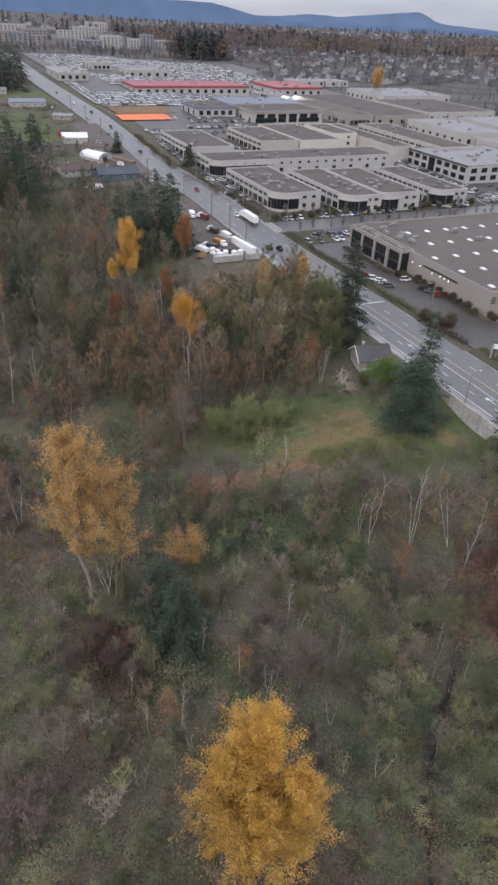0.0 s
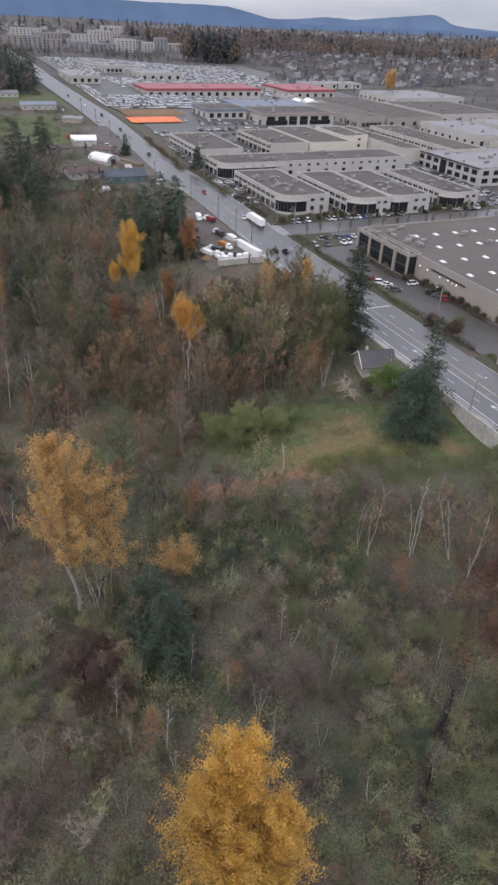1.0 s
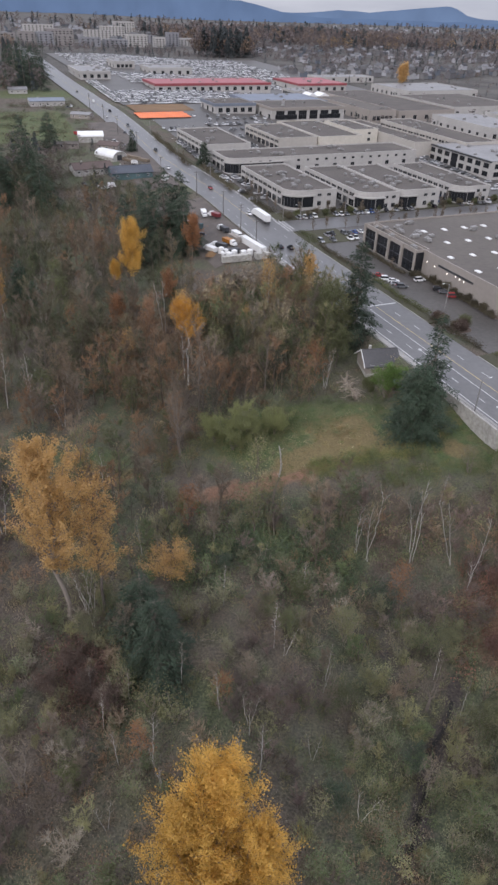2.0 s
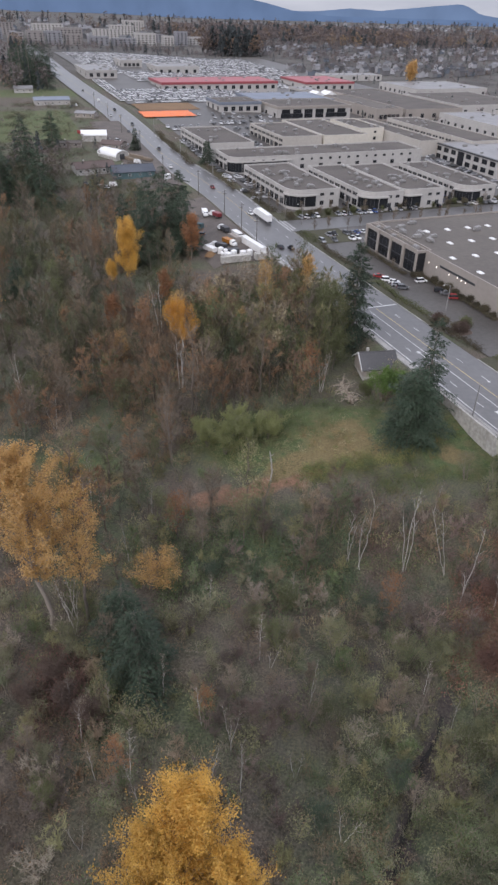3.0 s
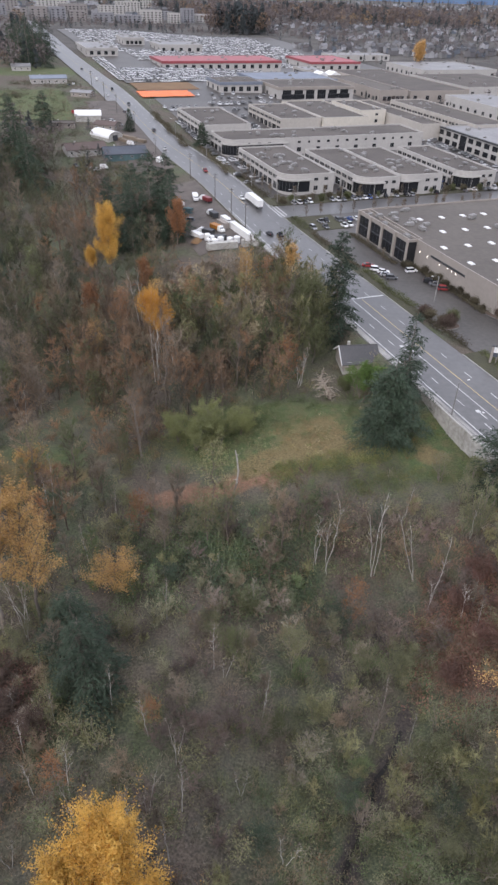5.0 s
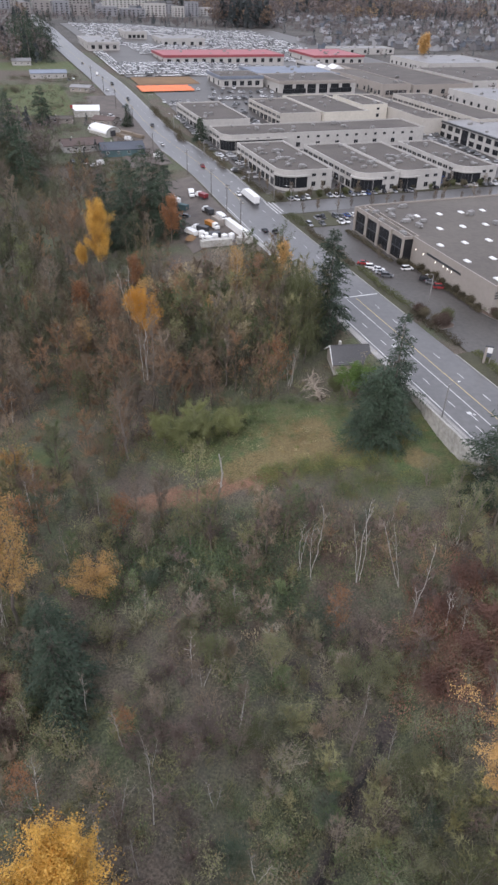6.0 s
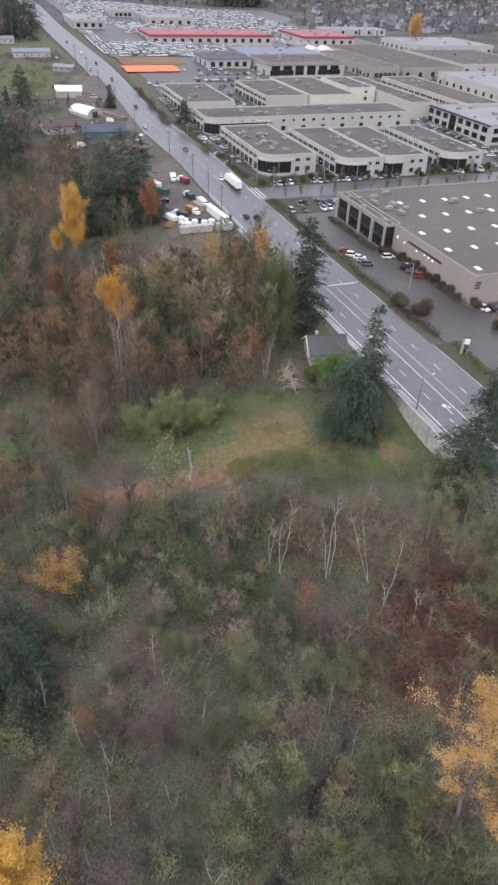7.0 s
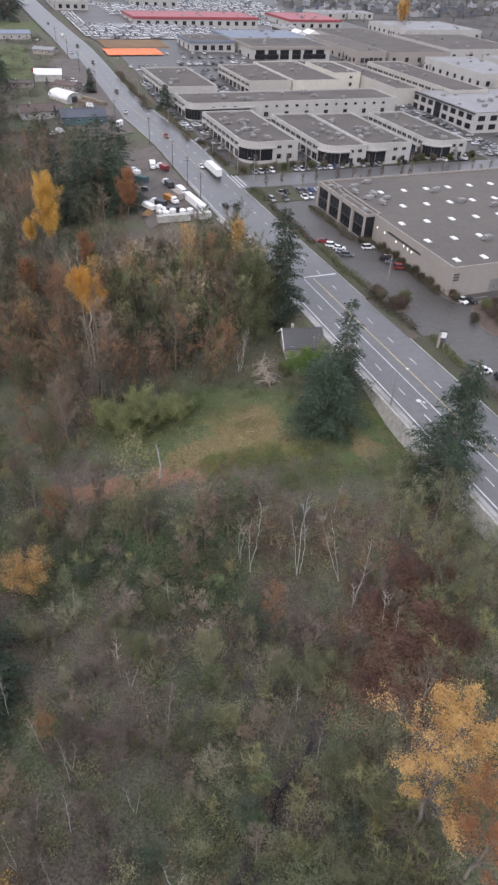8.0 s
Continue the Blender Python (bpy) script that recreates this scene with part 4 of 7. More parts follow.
def wheels(ob, places, r=0.33, w=0.24, rims=True):
    for x, y in places:
        k = part("wheel", wheel_mesh(r, w), None, ob)
        k.matrix_local = pose(x, y, 0)
        if rims:
            part("rim", rim_mesh(r, w), None, k)


def hull(rows):
    """A body from cross sections: y, half width, low z, high z, half width at the top."""
    bm = bmesh.new()
    rings = []
    for y, w, z0, z1, wt in rows:
        rings.append([bm.verts.new(p) for p in ((-w, y, z0), (w, y, z0), (w, y, (z0 + z1) / 2), (wt, y, z1), (-wt, y, z1), (-w, y, (z0 + z1) / 2))])
    for a, b in zip(rings, rings[1:]):
        for i in range(6):
            j = (i + 1) % 6
            bm.faces.new((a[i], a[j], b[j], b[i]))
    bm.faces.new(rings[0][::-1])
    bm.faces.new(rings[-1])
    bmesh.ops.recalc_face_normals(bm, faces=bm.faces)
    return bm


def make_car(colour, kind="sedan"):
    names = {"sedan": "saloon car", "suv": "sport utility vehicle", "pickup": "pickup truck", "van": "panel van"}
    ob = empty("car" if kind != "van" else "van", Matrix.Identity(4), "parked %s %s with dark windows" % (colour, names[kind]), "car" if kind != "van" else "van", "parked vehicles")
    top = {"sedan": 1.44, "suv": 1.72, "pickup": 1.8, "van": 2.2}[kind]
    body = hull([(-2.25, 0.75, 0.35, 0.62, 0.7), (-2.1, 0.86, 0.25, 0.78, 0.8), (-0.9, 0.9, 0.22, 0.9, 0.84), (1.4, 0.9, 0.22, 0.95, 0.84), (2.1, 0.86, 0.25, 0.92, 0.8), (2.25, 0.78, 0.35, 0.8, 0.74)])
    part("body", body, PAINTS[colour], ob)
    if kind == "pickup":
        cab = [(-1.0, 0.84, 0.85, 0.9, 0.8), (-0.35, 0.82, 0.85, top, 0.66), (0.6, 0.82, 0.85, top, 0.66), (0.75, 0.82, 0.85, 0.95, 0.8)]
        part("bed", boxed(-0.75, 0.75, 0.85, 2.15, 0.93, 0.99), M_DARK, ob)
    elif kind == "suv":
        cab = [(-1.15, 0.84, 0.85, 0.9, 0.8), (-0.5, 0.82, 0.85, top, 0.68), (1.8, 0.82, 0.85, top, 0.66), (2.15, 0.82, 0.85, 1.0, 0.78)]
    elif kind == "van":
        cab = [(-1.8, 0.84, 0.85, 0.95, 0.8), (-1.2, 0.84, 0.85, top, 0.74), (2.1, 0.84, 0.85, top, 0.74), (2.2, 0.84, 0.85, top - 0.1, 0.74)]
    else:
        cab = [(-1.05, 0.84, 0.83, 0.88, 0.8), (-0.35, 0.8, 0.83, top, 0.62), (0.95, 0.8, 0.83, top, 0.62), (1.75, 0.82, 0.83, 0.94, 0.78)]
    part("cabin_glass", hull(cab), PAINTS[colour] if kind == "van" else M_GLASS, ob)
    y0, y1 = cab[1][0], cab[2][0]
    part("roof", boxed(-cab[1][4] - 0.02, cab[1][4] + 0.02, y0 - 0.05, y1 + 0.05, top - 0.05, top + 0.02), PAINTS[colour], ob)
    for x in (-0.62, 0.62):
        part("headlight", boxed(x - 0.16, x + 0.16, -2.27, -2.1, 0.55, 0.7), M_WHITE, ob)
        part("taillight", boxed(x - 0.14, x + 0.14, 2.15, 2.28, 0.65, 0.82), PAINTS["red"], ob)
    wheels(ob, [(x, y) for x in (-0.8, 0.8) for y in (-1.4, 1.4)], rims=False)
    return ob


CARS = {}


def car(colour, kind, s, v, turn=0.0, up=0.02):
    m = ground_at(s, v, up, turn)
    key = (colour, kind)
    if key not in CARS:
        CARS[key] = make_car(colour, kind)
        CARS[key].matrix_world = m
        return CARS[key]
    return copy_thing(CARS[key], m)


FAR_ROWS = []


def parked(colour, kind, s, v, turn):
    """A car of its own near by, or a place in the far packed rows."""
    if s > 318 or v > 128:
        FAR_ROWS.append((s, v, turn))
    else:
        car(colour, kind, s, v, turn)


rng = random.Random(7)
COLOURS = ["white", "silver", "silver", "grey", "black", "black", "grey", "blue", "black", "white", "grey", "silver", "black", "white", "grey"]
KINDS = ["sedan", "suv", "sedan", "suv", "pickup"]
# traffic on the main road
for c, k, s, v, turn in (("white", "sedan", 313, 1.5, 0), ("black", "sedan", 262, -4, 180), ("black", "pickup", 259, -0.5, 180), ("white", "sedan", 408, -13, 180), ("grey", "suv", 452, -9, 180), ("red", "sedan", 362, -2, 0),
                         ("grey", "sedan", 505, -17, 180), ("grey", "suv", 530, -9, 0), ("white", "sedan", 566, -18, 180), ("black", "suv", 590, -10, 0), ("white", "van", 640, -14, 180), ("grey", "sedan", 705, -17, 0)):
    car(c, k, s, v, turn)
# vehicles left about the farmyard
for c, k, s, v, turn in (("white", "pickup", 385, -60, 30), ("white", "van", 382, -52, 70), ("grey", "sedan", 388, -66, 10), ("white", "sedan", 380, -56, 100), ("white", "suv", 478, -30, 40), ("red", "van", 505, -50, 60), ("silver", "sedan", 468, -27, 20), ("white", "van", 420, -30, 50), ("grey", "pickup", 610, -40, 80), ("white", "sedan", 618, -36, 0)):
    car(c, k, s, v, turn, 0.25)
# rows along the warehouse and the verge
for c, k, s, v, turn in (("red", "sedan", 217.5, 18.2, 60), ("white", "suv", 213, 19, 65), ("white", "sedan", 210, 20.5, 65), ("silver", "sedan", 207, 20, 65), ("grey", "suv", 204, 20.5, 65), ("white", "suv", 208, 31, 85),
                         ("black", "suv", 197, 32, 60), ("grey", "sedan", 194, 32.5, 60), ("red", "suv", 189.5, 33, 70), ("white", "suv", 162, 38.5, 15), ("black", "sedan", 161, 41.3, 15),
                         ("white", "suv", 125, 19.5, 80), ("black", "suv", 121, 22.5, 75), ("black", "suv", 150, 46, 10), ("silver", "sedan", 112, 26, 80)):
    car(c, k, s, v, turn)
# parking rows of the business park
for row_s, v0, v1, gap in ((264.5, 17, 50, 0.2), (272, 18, 50, 0.3), (300.5, 20, 140, 0.45), (277, 56, 160, 0.22), (268, 70, 160, 0.4), (306, 106, 115, 0.2), (330, 51.5, 56, 0.0), (345, 51.5, 56, 0.2), (306, 138, 170, 0.3)):
    v = v0
    while v < v1:
        if rng.random() > gap:
            parked(rng.choice(COLOURS), rng.choice(KINDS), row_s + rng.uniform(-0.5, 0.5), v, rng.choice((0, 180)) + rng.uniform(-3, 3))
        v += 2.9
for s0, s1, v, gap in ((318, 384, 19.2, 0.4), (305, 365, 55, 0.5), (305, 365, 110, 0.3), (305, 365, 113.4, 0.5), (330, 470, 12.5, 0.35), (350, 410, 165, 0.25), (350, 408, 158, 0.3), (350, 408, 149, 0.4), (300, 345, 160, 0.2), (300, 345, 168, 0.3), (420, 480, 52, 0.35), (420, 480, 58, 0.4), (300, 340, 185, 0.3), (300, 340, 200, 0.4), (425, 480, 12.5, 0.4)):
    s = s0
    while s < s1:
        if rng.random() > gap:
            parked(rng.choice(COLOURS), rng.choice(KINDS), s, v + rng.uniform(-0.4, 0.4), 90 + rng.choice((0, 180)) + rng.uniform(-3, 3))
        s += 3.1


def semi():
    ob = empty("semi_trailer_truck", ground_at(303, 4.2, 0, 0), "white semi-trailer truck driving on the wet road", "truck")
    part("trailer", boxed(-1.3, 1.3, -8, 6.5, 1.1, 4.1, bevel=0.06), M_WHITE, ob)
    part("chassis", boxed(-0.5, 0.5, -8, 10.0, 0.7, 1.1), M_DARK, ob)
    cab = part("cab", hull([(7.2, 1.2, 0.8, 3.4, 1.1), (9.0, 1.2, 0.8, 3.3, 1.0), (9.4, 1.2, 0.8, 2.2, 1.1), (11.0, 1.0, 0.8, 1.9, 0.9), (11.2, 0.95, 0.8, 1.7, 0.85)]), M_WHITE, ob)
    part("windscreen", hull([(9.02, 1.05, 2.3, 3.15, 0.95), (9.38, 1.05, 2.25, 2.4, 0.95)]), M_GLASS, cab)
    wheels(ob, [(x, y) for x in (-1.1, 1.1) for y in (-6.8, -5.5, 7.4, 8.5, 10.4)], 0.5, 0.3)
    return ob


semi()


def dump_truck(s, v, turn, colour, label):
    ob = empty("truck", ground_at(s, v, 0.1, turn), label, "truck")
    part("box_body", hull([(-3.2, 1.15, 1.0, 2.6, 1.25), (1.6, 1.15, 1.0, 2.6, 1.25)]), colour, ob)
    part("chassis", boxed(-0.45, 0.45, -3.4, 4.6, 0.6, 1.0), M_DARK, ob)
    cab = part("cab", hull([(1.9, 1.15, 0.7, 2.7, 1.0), (3.2, 1.15, 0.7, 2.65, 0.95), (3.6, 1.15, 0.7, 1.8, 1.0), (4.7, 0.95, 0.7, 1.6, 0.85)]), M_WHITE, ob)
    part("windscreen", hull([(3.22, 1.0, 1.85, 2.5, 0.9), (3.58, 1.0, 1.8, 1.95, 0.9)]), M_GLASS, cab)
    wheels(ob, [(x, y) for x in (-1.0, 1.0) for y in (-2.4, -1.2, 3.6)], 0.5, 0.3)
    return ob


M_BURG = mat("burgundy_paint", (0.2, 0.03, 0.035), rough=0.35, amt=0.1, bump=0)
dump_truck(322, -19, 170, M_WHITE, "white box truck parked in the gravel yard")
dump_truck(312, -16.5, 20, M_BURG, "burgundy dump truck parked in the gravel yard")
dump_truck(317, -28, 10, M_WHITE, "white van-bodied truck parked in the yard")
dump_truck(266, -34, 15, M_WHITE, "white tipper truck parked in the yard")
dump_truck(272, -24, 200, mat("orange_machine_paint", (0.5, 0.2, 0.03), rough=0.5, bump=0), "orange flatbed truck in the yard")
dump_truck(259, -27.5, 95, M_DARK, "black flatbed truck among the tanks")
dump_truck(268, -29.5, 40, M_DARK, "dark tipper truck among the tanks")
dump_truck(281, -17, 185, M_WHITE, "white tractor unit parked by the road")
dump_truck(290, -20, 10, M_DARK, "dark truck with a white cab in the yard")


def gravel_heap(s, v, r, h, seed, material, label):
    """A slumped heap of earth with an uneven skirt."""
    ob = empty("earth_heap", ground_at(s, v, 0.2), label, "heap")
    bm, rings = bmesh.new(), []
    for j in range(6):
        k = 1 - j / 6
        rings.append([bm.verts.new((r * k * math.cos(a) * (1 + 0.3 * noise.noise((math.cos(a), math.sin(a), seed))), r * k * math.sin(a) * (1 + 0.3 * noise.noise((math.cos(a), math.sin(a), seed))), h * (1 - k ** 1.4) + 0.15 * noise.noise((a, k * 3, seed)) - 0.1 * (j == 0))) for a in np.linspace(0, 2 * math.pi, 20, endpoint=False)])
    for a, b in zip(rings, rings[1:]):
        for i in range(20):
            bm.faces.new((a[i], a[(i + 1) % 20], b[(i + 1) % 20], b[i]))
    bm.faces.new(rings[-1])
    part("mound", bm, material, ob)


gravel_heap(263, -35, 2.8, 1.8, 1.0, M_DIRT, "heap of brown earth at the yard's edge")
gravel_heap(285, -34, 3.2, 2.2, 2.0, M_MULCH, "dark heap of bark at the yard's edge")
gravel_heap(296, -35, 2.4, 1.5, 3.0, M_GRAVEL, "grey gravel heap in the yard")
car("grey", "pickup", 300, -33, 60, 0.1)
car("grey", "suv", 293, -29, 60, 0.1)


def tank(s, v, r, h, label):
    ob = empty("tank", ground_at(s, v, 0.1), label, "tank", "white tanks in the yard")
    part("shell", rod(bmesh.new(), (0, 0, 0), (0, 0, h), r, r, 16), M_WHITE, ob)
    part("dome", rod(bmesh.new(), (0, 0, h), (0, 0, h + 0.4), r, r * 0.3, 16), M_WHITE, ob)


for s, v in ((255, -30), (257, -27), (255.5, -23.5), (256, -20.5), (262, -31), (385, -22), (386.5, -20)):
    tank(s, v, 1.25, 2.4, "white round storage tank standing on gravel")


def container(s, v, length, turn, material, label, h=2.6):
    ob = empty("shipping_container", ground_at(s, v, 0.1, turn), label, "container")
    bm = bmesh.new()
    n = int(length / 0.6)
    out = []
    for i in range(n + 1):
        y = -length / 2 + length * i / n
        out += [(-1.2 + 0.05 * (i % 2), y)]
    box(bm, -1.15, 1.15, -length / 2, length / 2, 0.1, h)
    part("body", bm, material, ob)
    ribs = bmesh.new()
    for i in range(n):
        y = -length / 2 + length * (i + 0.5) / n
        box(ribs, -1.22, 1.22, y - 0.12, y + 0.12, 0.15, h + 0.03)
    part("ribs", ribs, material, ob)
    for x in (-1.2, 1.2):
        for y in (-length / 2, length / 2):
            part("corner_post", boxed(x - 0.09, x + 0.09, y - 0.09, y + 0.09, 0, h + 0.06), material, ob)


container(250.5, -28.5, 12.2, 90, M_WALLC, "pale grey shipping container at the yard's edge")
container(250.5, -17, 6.1, 90, M_WALLC, "short pale container at the yard's edge")
container(265, -15.5, 19, 6, M_WHITE, "long white trailer beside the road", 2.9)
container(306, -28, 6.1, 40, M_TEAL, "short teal container in the yard")
container(276, -20, 7, 10, M_TAUPE, "short taupe container in the yard")
for k in range(4):
    container(428 + 7 * (k % 2), -24 - 4 * k, 12.2, 30, M_WOOD, "rusty brown container in the farmyard", 1.6)


def pole(s, v, h, lamp, label, arms=0, turn=0.0):
    ob = empty("street_lamp" if lamp else "utility_pole", ground_at(s, v, 0, turn), label, "street lamp" if lamp else "utility pole", "poles along the road")
    mt = M_METAL if lamp else M_POLE
    part("pole", rod(bmesh.new(), (0, 0, -0.5), (0, 0, h), 0.2, 0.13, 8), mt, ob)
    if lamp:
        bm = bmesh.new()
        rod(bm, (0, 0, h - 0.1), (0.9, 0, h + 0.35), 0.07, 0.06, 6)
        rod(bm, (0.9, 0, h + 0.35), (2.4, 0, h + 0.45), 0.06, 0.05, 6)
        part("arm", bm, mt, ob)
        part("lamp_head", boxed(2.2, 2.95, -0.14, 0.14, h + 0.36, h + 0.5, bevel=0.03), M_WHITE, ob)
    for a in range(arms):
        part("crossarm", boxed(-1.2, 1.2, -0.07, 0.07, h - 0.7 - a * 1.1, h - 0.55 - a * 1.1), mt, ob)
        for x in (-1.0, -0.45, 0.45, 1.0):
            part("insulator", rod(bmesh.new(), (x, 0, h - 0.55 - a * 1.1), (x, 0, h - 0.35 - a * 1.1), 0.05, 0.04, 6), M_WHITE, ob)


for s, v, h in ((352, -13, 12), (388, -22.5, 12), (271, -11.6, 11), (290, -11.6, 12), (314, -11.6, 12), (451, -21, 12), (502, -22.5, 12), (548, -23, 12), (600, -24, 12)):
    pole(s, v, h, False, "grey wooden utility pole with crossarms beside the road", 2)
for s, v in ((181, 23.5), (291, 19), (304, 16), (300, 48), (330, 12.5), (380, 4), (119, -11.3), (440, 2), (496, -1), (302, 95)):
    pole(s, v, 9.0, True, "grey metal street lamp with a bent arm", 0, 180 if v > 0 else 0)


def road_sign():
    ob = empty("road_sign", ground_at(139, 15.6, 0.1, -35), "white and slate-blue pylon sign on a grass strip", "sign")
    part("post", boxed(-1.0, -0.35, -0.25, 0.25, 0, 5.0, bevel=0.05), M_TAUPE, ob, "taupe post")
    part("post", boxed(0.7, 0.9, -0.15, 0.15, 0, 5.0, bevel=0.03), M_TAUPE, ob, "taupe post")
    part("cap", boxed(-1.15, 1.05, -0.3, 0.3, 5.0, 5.3, bevel=0.04), M_DARK, ob, "dark cap")
    part("panel", boxed(-0.42, 0.95, -0.3, 0.3, 3.3, 4.9, bevel=0.04), M_WHITE, ob, "white sign panel")
    part("panel", boxed(-0.38, 0.9, -0.26, 0.26, 2.0, 3.1, bevel=0.04), M_SLATE, ob, "dark blue-grey sign panel")


road_sign()
sheet("verge_island", 127, 146, 11.4, 18, 0.12, M_GRASS, "wet grass island by the driveway", "verge", 3, 0.4)


def planting_bed(s, v, ls, lv, turn, label):
    """A rounded bed of bark mulch with a low concrete kerb."""
    ob = empty("planting_bed", ground_at(s, v, 0, turn), label, "planting bed")
    soil, kerb, n = bmesh.new(), bmesh.new(), 36
    edge = [(lv * math.copysign(abs(math.cos(6.2832 * i / n)) ** 0.75, math.cos(6.2832 * i / n)), ls * math.copysign(abs(math.sin(6.2832 * i / n)) ** 0.75, math.sin(6.2832 * i / n))) for i in range(n)]
    rings = [[soil.verts.new((x * k, y * k, z)) for x, y in edge] for k, z in ((1.0, 0.1), (0.8, 0.32), (0.45, 0.5))]
    for a, b in zip(rings, rings[1:]):
        for i in range(n):
            soil.faces.new((a[i], a[(i + 1) % n], b[(i + 1) % n], b[i]))
    soil.faces.new(rings[-1])
    part("mulch", soil, M_MULCH, ob)
    prof = [(1.0, -0.2), (1.0, 0.13), (1.012, 0.13), (1.012, -0.2)]
    rings = [[kerb.verts.new((x * k + (k - 1) * 5 * x / max(lv, ls), y * k + (k - 1) * 5 * y / max(lv, ls), z)) for x, y in edge] for k, z in prof]
    for a, b in zip(rings, rings[1:]):
        for i in range(n):
            kerb.faces.new((a[i], a[(i + 1) % n], b[(i + 1) % n], b[i]))
    part("kerb", kerb, M_CURB, ob)


planting_bed(148, 44.5, 12.0, 9.0, -20, "rounded bed with reddish-brown shrubs in the lot")
planting_bed(164.5, 17.2, 3.2, 4.2, 0, "brown shrub bed at the lot's corner")
planting_bed(167, 37.5, 6, 2.4, 10, "dark shrub bed at the warehouse corner")
sheet("verge_corner", 262, 281, 10.9, 33, 0.12, M_GRASS, "grassy corner by the side street", "verge", 3, 0.4)
sheet("verge_street", 299, 311, 15.5, 150, 0.12, M_GRASS, "grass strip along the side street", "verge", 4, 0.4)


# ---- trees ----
class Growth:
    """Collects tubes, thin twigs and leaves as plain arrays."""

    def __init__(self):
        self.v, self.f = [], []

    def tube(self, p, q, r0, r1, n=5):
        d = (q - p)
        if d.length < 1e-4:
            return
        d.normalize()
        a = d.orthogonal().normalized()
        b = d.cross(a)
        k = len(self.v)
        for c, r in ((p, r0), (q, r1)):
            for i in range(n):
                t = 2 * math.pi * i / n
                self.v.append(tuple(c + (a * math.cos(t) + b * math.sin(t)) * r))
        for i in range(n):
            j = (i + 1) % n
            self.f.append((k + i, k + j, k + n + j, k + n + i))

    def twig(self, p, q, w, rng):
        side = (q - p).cross(Vector((rng.uniform(-1, 1), rng.uniform(-1, 1), rng.uniform(-1, 1))))
        if side.length < 1e-5:
            return
        side = side.normalized() * w
        k = len(self.v)
        self.v += [tuple(p - side), tuple(p + side), tuple(q)]
        self.f.append((k, k + 1, k + 2))

    def leaf(self, c, size, rng, flat=0.0):
        n = Vector((rng.gauss(0, 1), rng.gauss(0, 1), rng.gauss(0, 1) + flat)).normalized()
        a = n.orthogonal().normalized()
        a.rotate(Matrix.Rotation(rng.uniform(0, 6.28), 3, n))
        b = n.cross(a)
        k = len(self.v)
        self.v += [tuple(c - a * size), tuple(c + b * size * 0.6), tuple(c + a * size), tuple(c - b * size * 0.6)]
        self.f.append((k, k + 1, k + 2, k + 3))

    def mesh(self, name, material, smooth=False):
        me = mesh_of(name, self.v, self.f, material)
        if smooth:
            for p in me.polygons:
                p.use_smooth = True
        return me


def grow(rng, h, spread, limbs=16, start=0.3, stems=1, lean=0.05, upright=0.6, subs=4, cone=False, thin=False, slim=1.0):
    """Wood of a deciduous tree, and the tips that carry twigs or leaves."""
    wood, tips = Growth(), []
    for st in range(stems):
        a = rng.uniform(0, 6.28)
        ln = lean * (1 + 2.5 * (stems > 1))
        base = Vector((rng.uniform(-0.3, 0.3) * (stems > 1), rng.uniform(-0.3, 0.3) * (stems > 1), -0.8))
        hh = h * (rng.uniform(0.8, 1.0) if stems > 1 else 1.0)
        pts, n = [base], 9
        for i in range(1, n + 1):
            k = i / n
            pts.append(Vector((base.x + math.cos(a) * ln * hh * k + rng.gauss(0, 0.012 * slim) * hh, base.y + math.sin(a) * ln * hh * k + rng.gauss(0, 0.012 * slim) * hh, hh * k)))
        r = (0.0115 * hh + 0.04) * slim
        rad = [r * (1 - 0.9 * i / n) for i in range(n + 1)]
        for i in range(n):
            wood.tube(pts[i], pts[i + 1], rad[i], rad[i + 1], 4 if thin else 6)
        for j in range(limbs // stems):
            k = start + (0.98 - start) * (j + rng.random()) / max(1, limbs // stems)
            i = min(n - 1, int(k * n))
            p = pts[i].lerp(pts[i + 1], k * n - i)
            az = j * 2.4 + rng.uniform(-0.5, 0.5)
            rel = (k - start) / (1 - start)
            if cone:
                length = spread * (0.14 + 0.86 * (1 - rel) ** 0.75) * rng.choice((0.45, 0.7, 0.85, 1.0, 1.15, 1.3))
            else:
                length = spread * (0.28 + 0.8 * math.sin(math.pi * min(1, 0.25 + 0.72 * rel))) * rng.uniform(0.65, 1.1)
            up = upright + rng.uniform(-0.25, 0.3)
            d = Vector((math.cos(az), math.sin(az), up)).normalized()
            q, rr, cur = p, 0.35 * rad[i] + 0.015, d
            for g in range(3):
                cur = (cur + Vector((rng.gauss(0, 0.16), rng.gauss(0, 0.16), 0.12))).normalized()
                e = q + cur * length / 3
                wood.tube(q, e, rr, rr * 0.62, 3 if thin else 4)
                rr *= 0.62
                for _ in range(subs if g else subs // 2):
                    dd = (cur + Vector((rng.gauss(0, 0.5), rng.gauss(0, 0.5), rng.gauss(0.15, 0.4)))).normalized()
                    o = q.lerp(e, rng.random())
                    sl = length * rng.uniform(0.18, 0.36)
                    if thin:
                        wood.twig(o, o + dd * sl, 0.03, rng)
                    else:
                        wood.tube(o, o + dd * sl, rr * 0.6 + 0.008, 0.01, 3)
                    tips.append((o, o + dd * sl, dd))
                q = e
            tips.append((q - cur * length / 5, q + cur * 0.5, cur))
        tips.append((pts[-2], pts[-1], Vector((0, 0, 1))))
    return wood, tips


def unit(v):
    return v / (np.linalg.norm(v, axis=1, keepdims=True) + 1e-9)


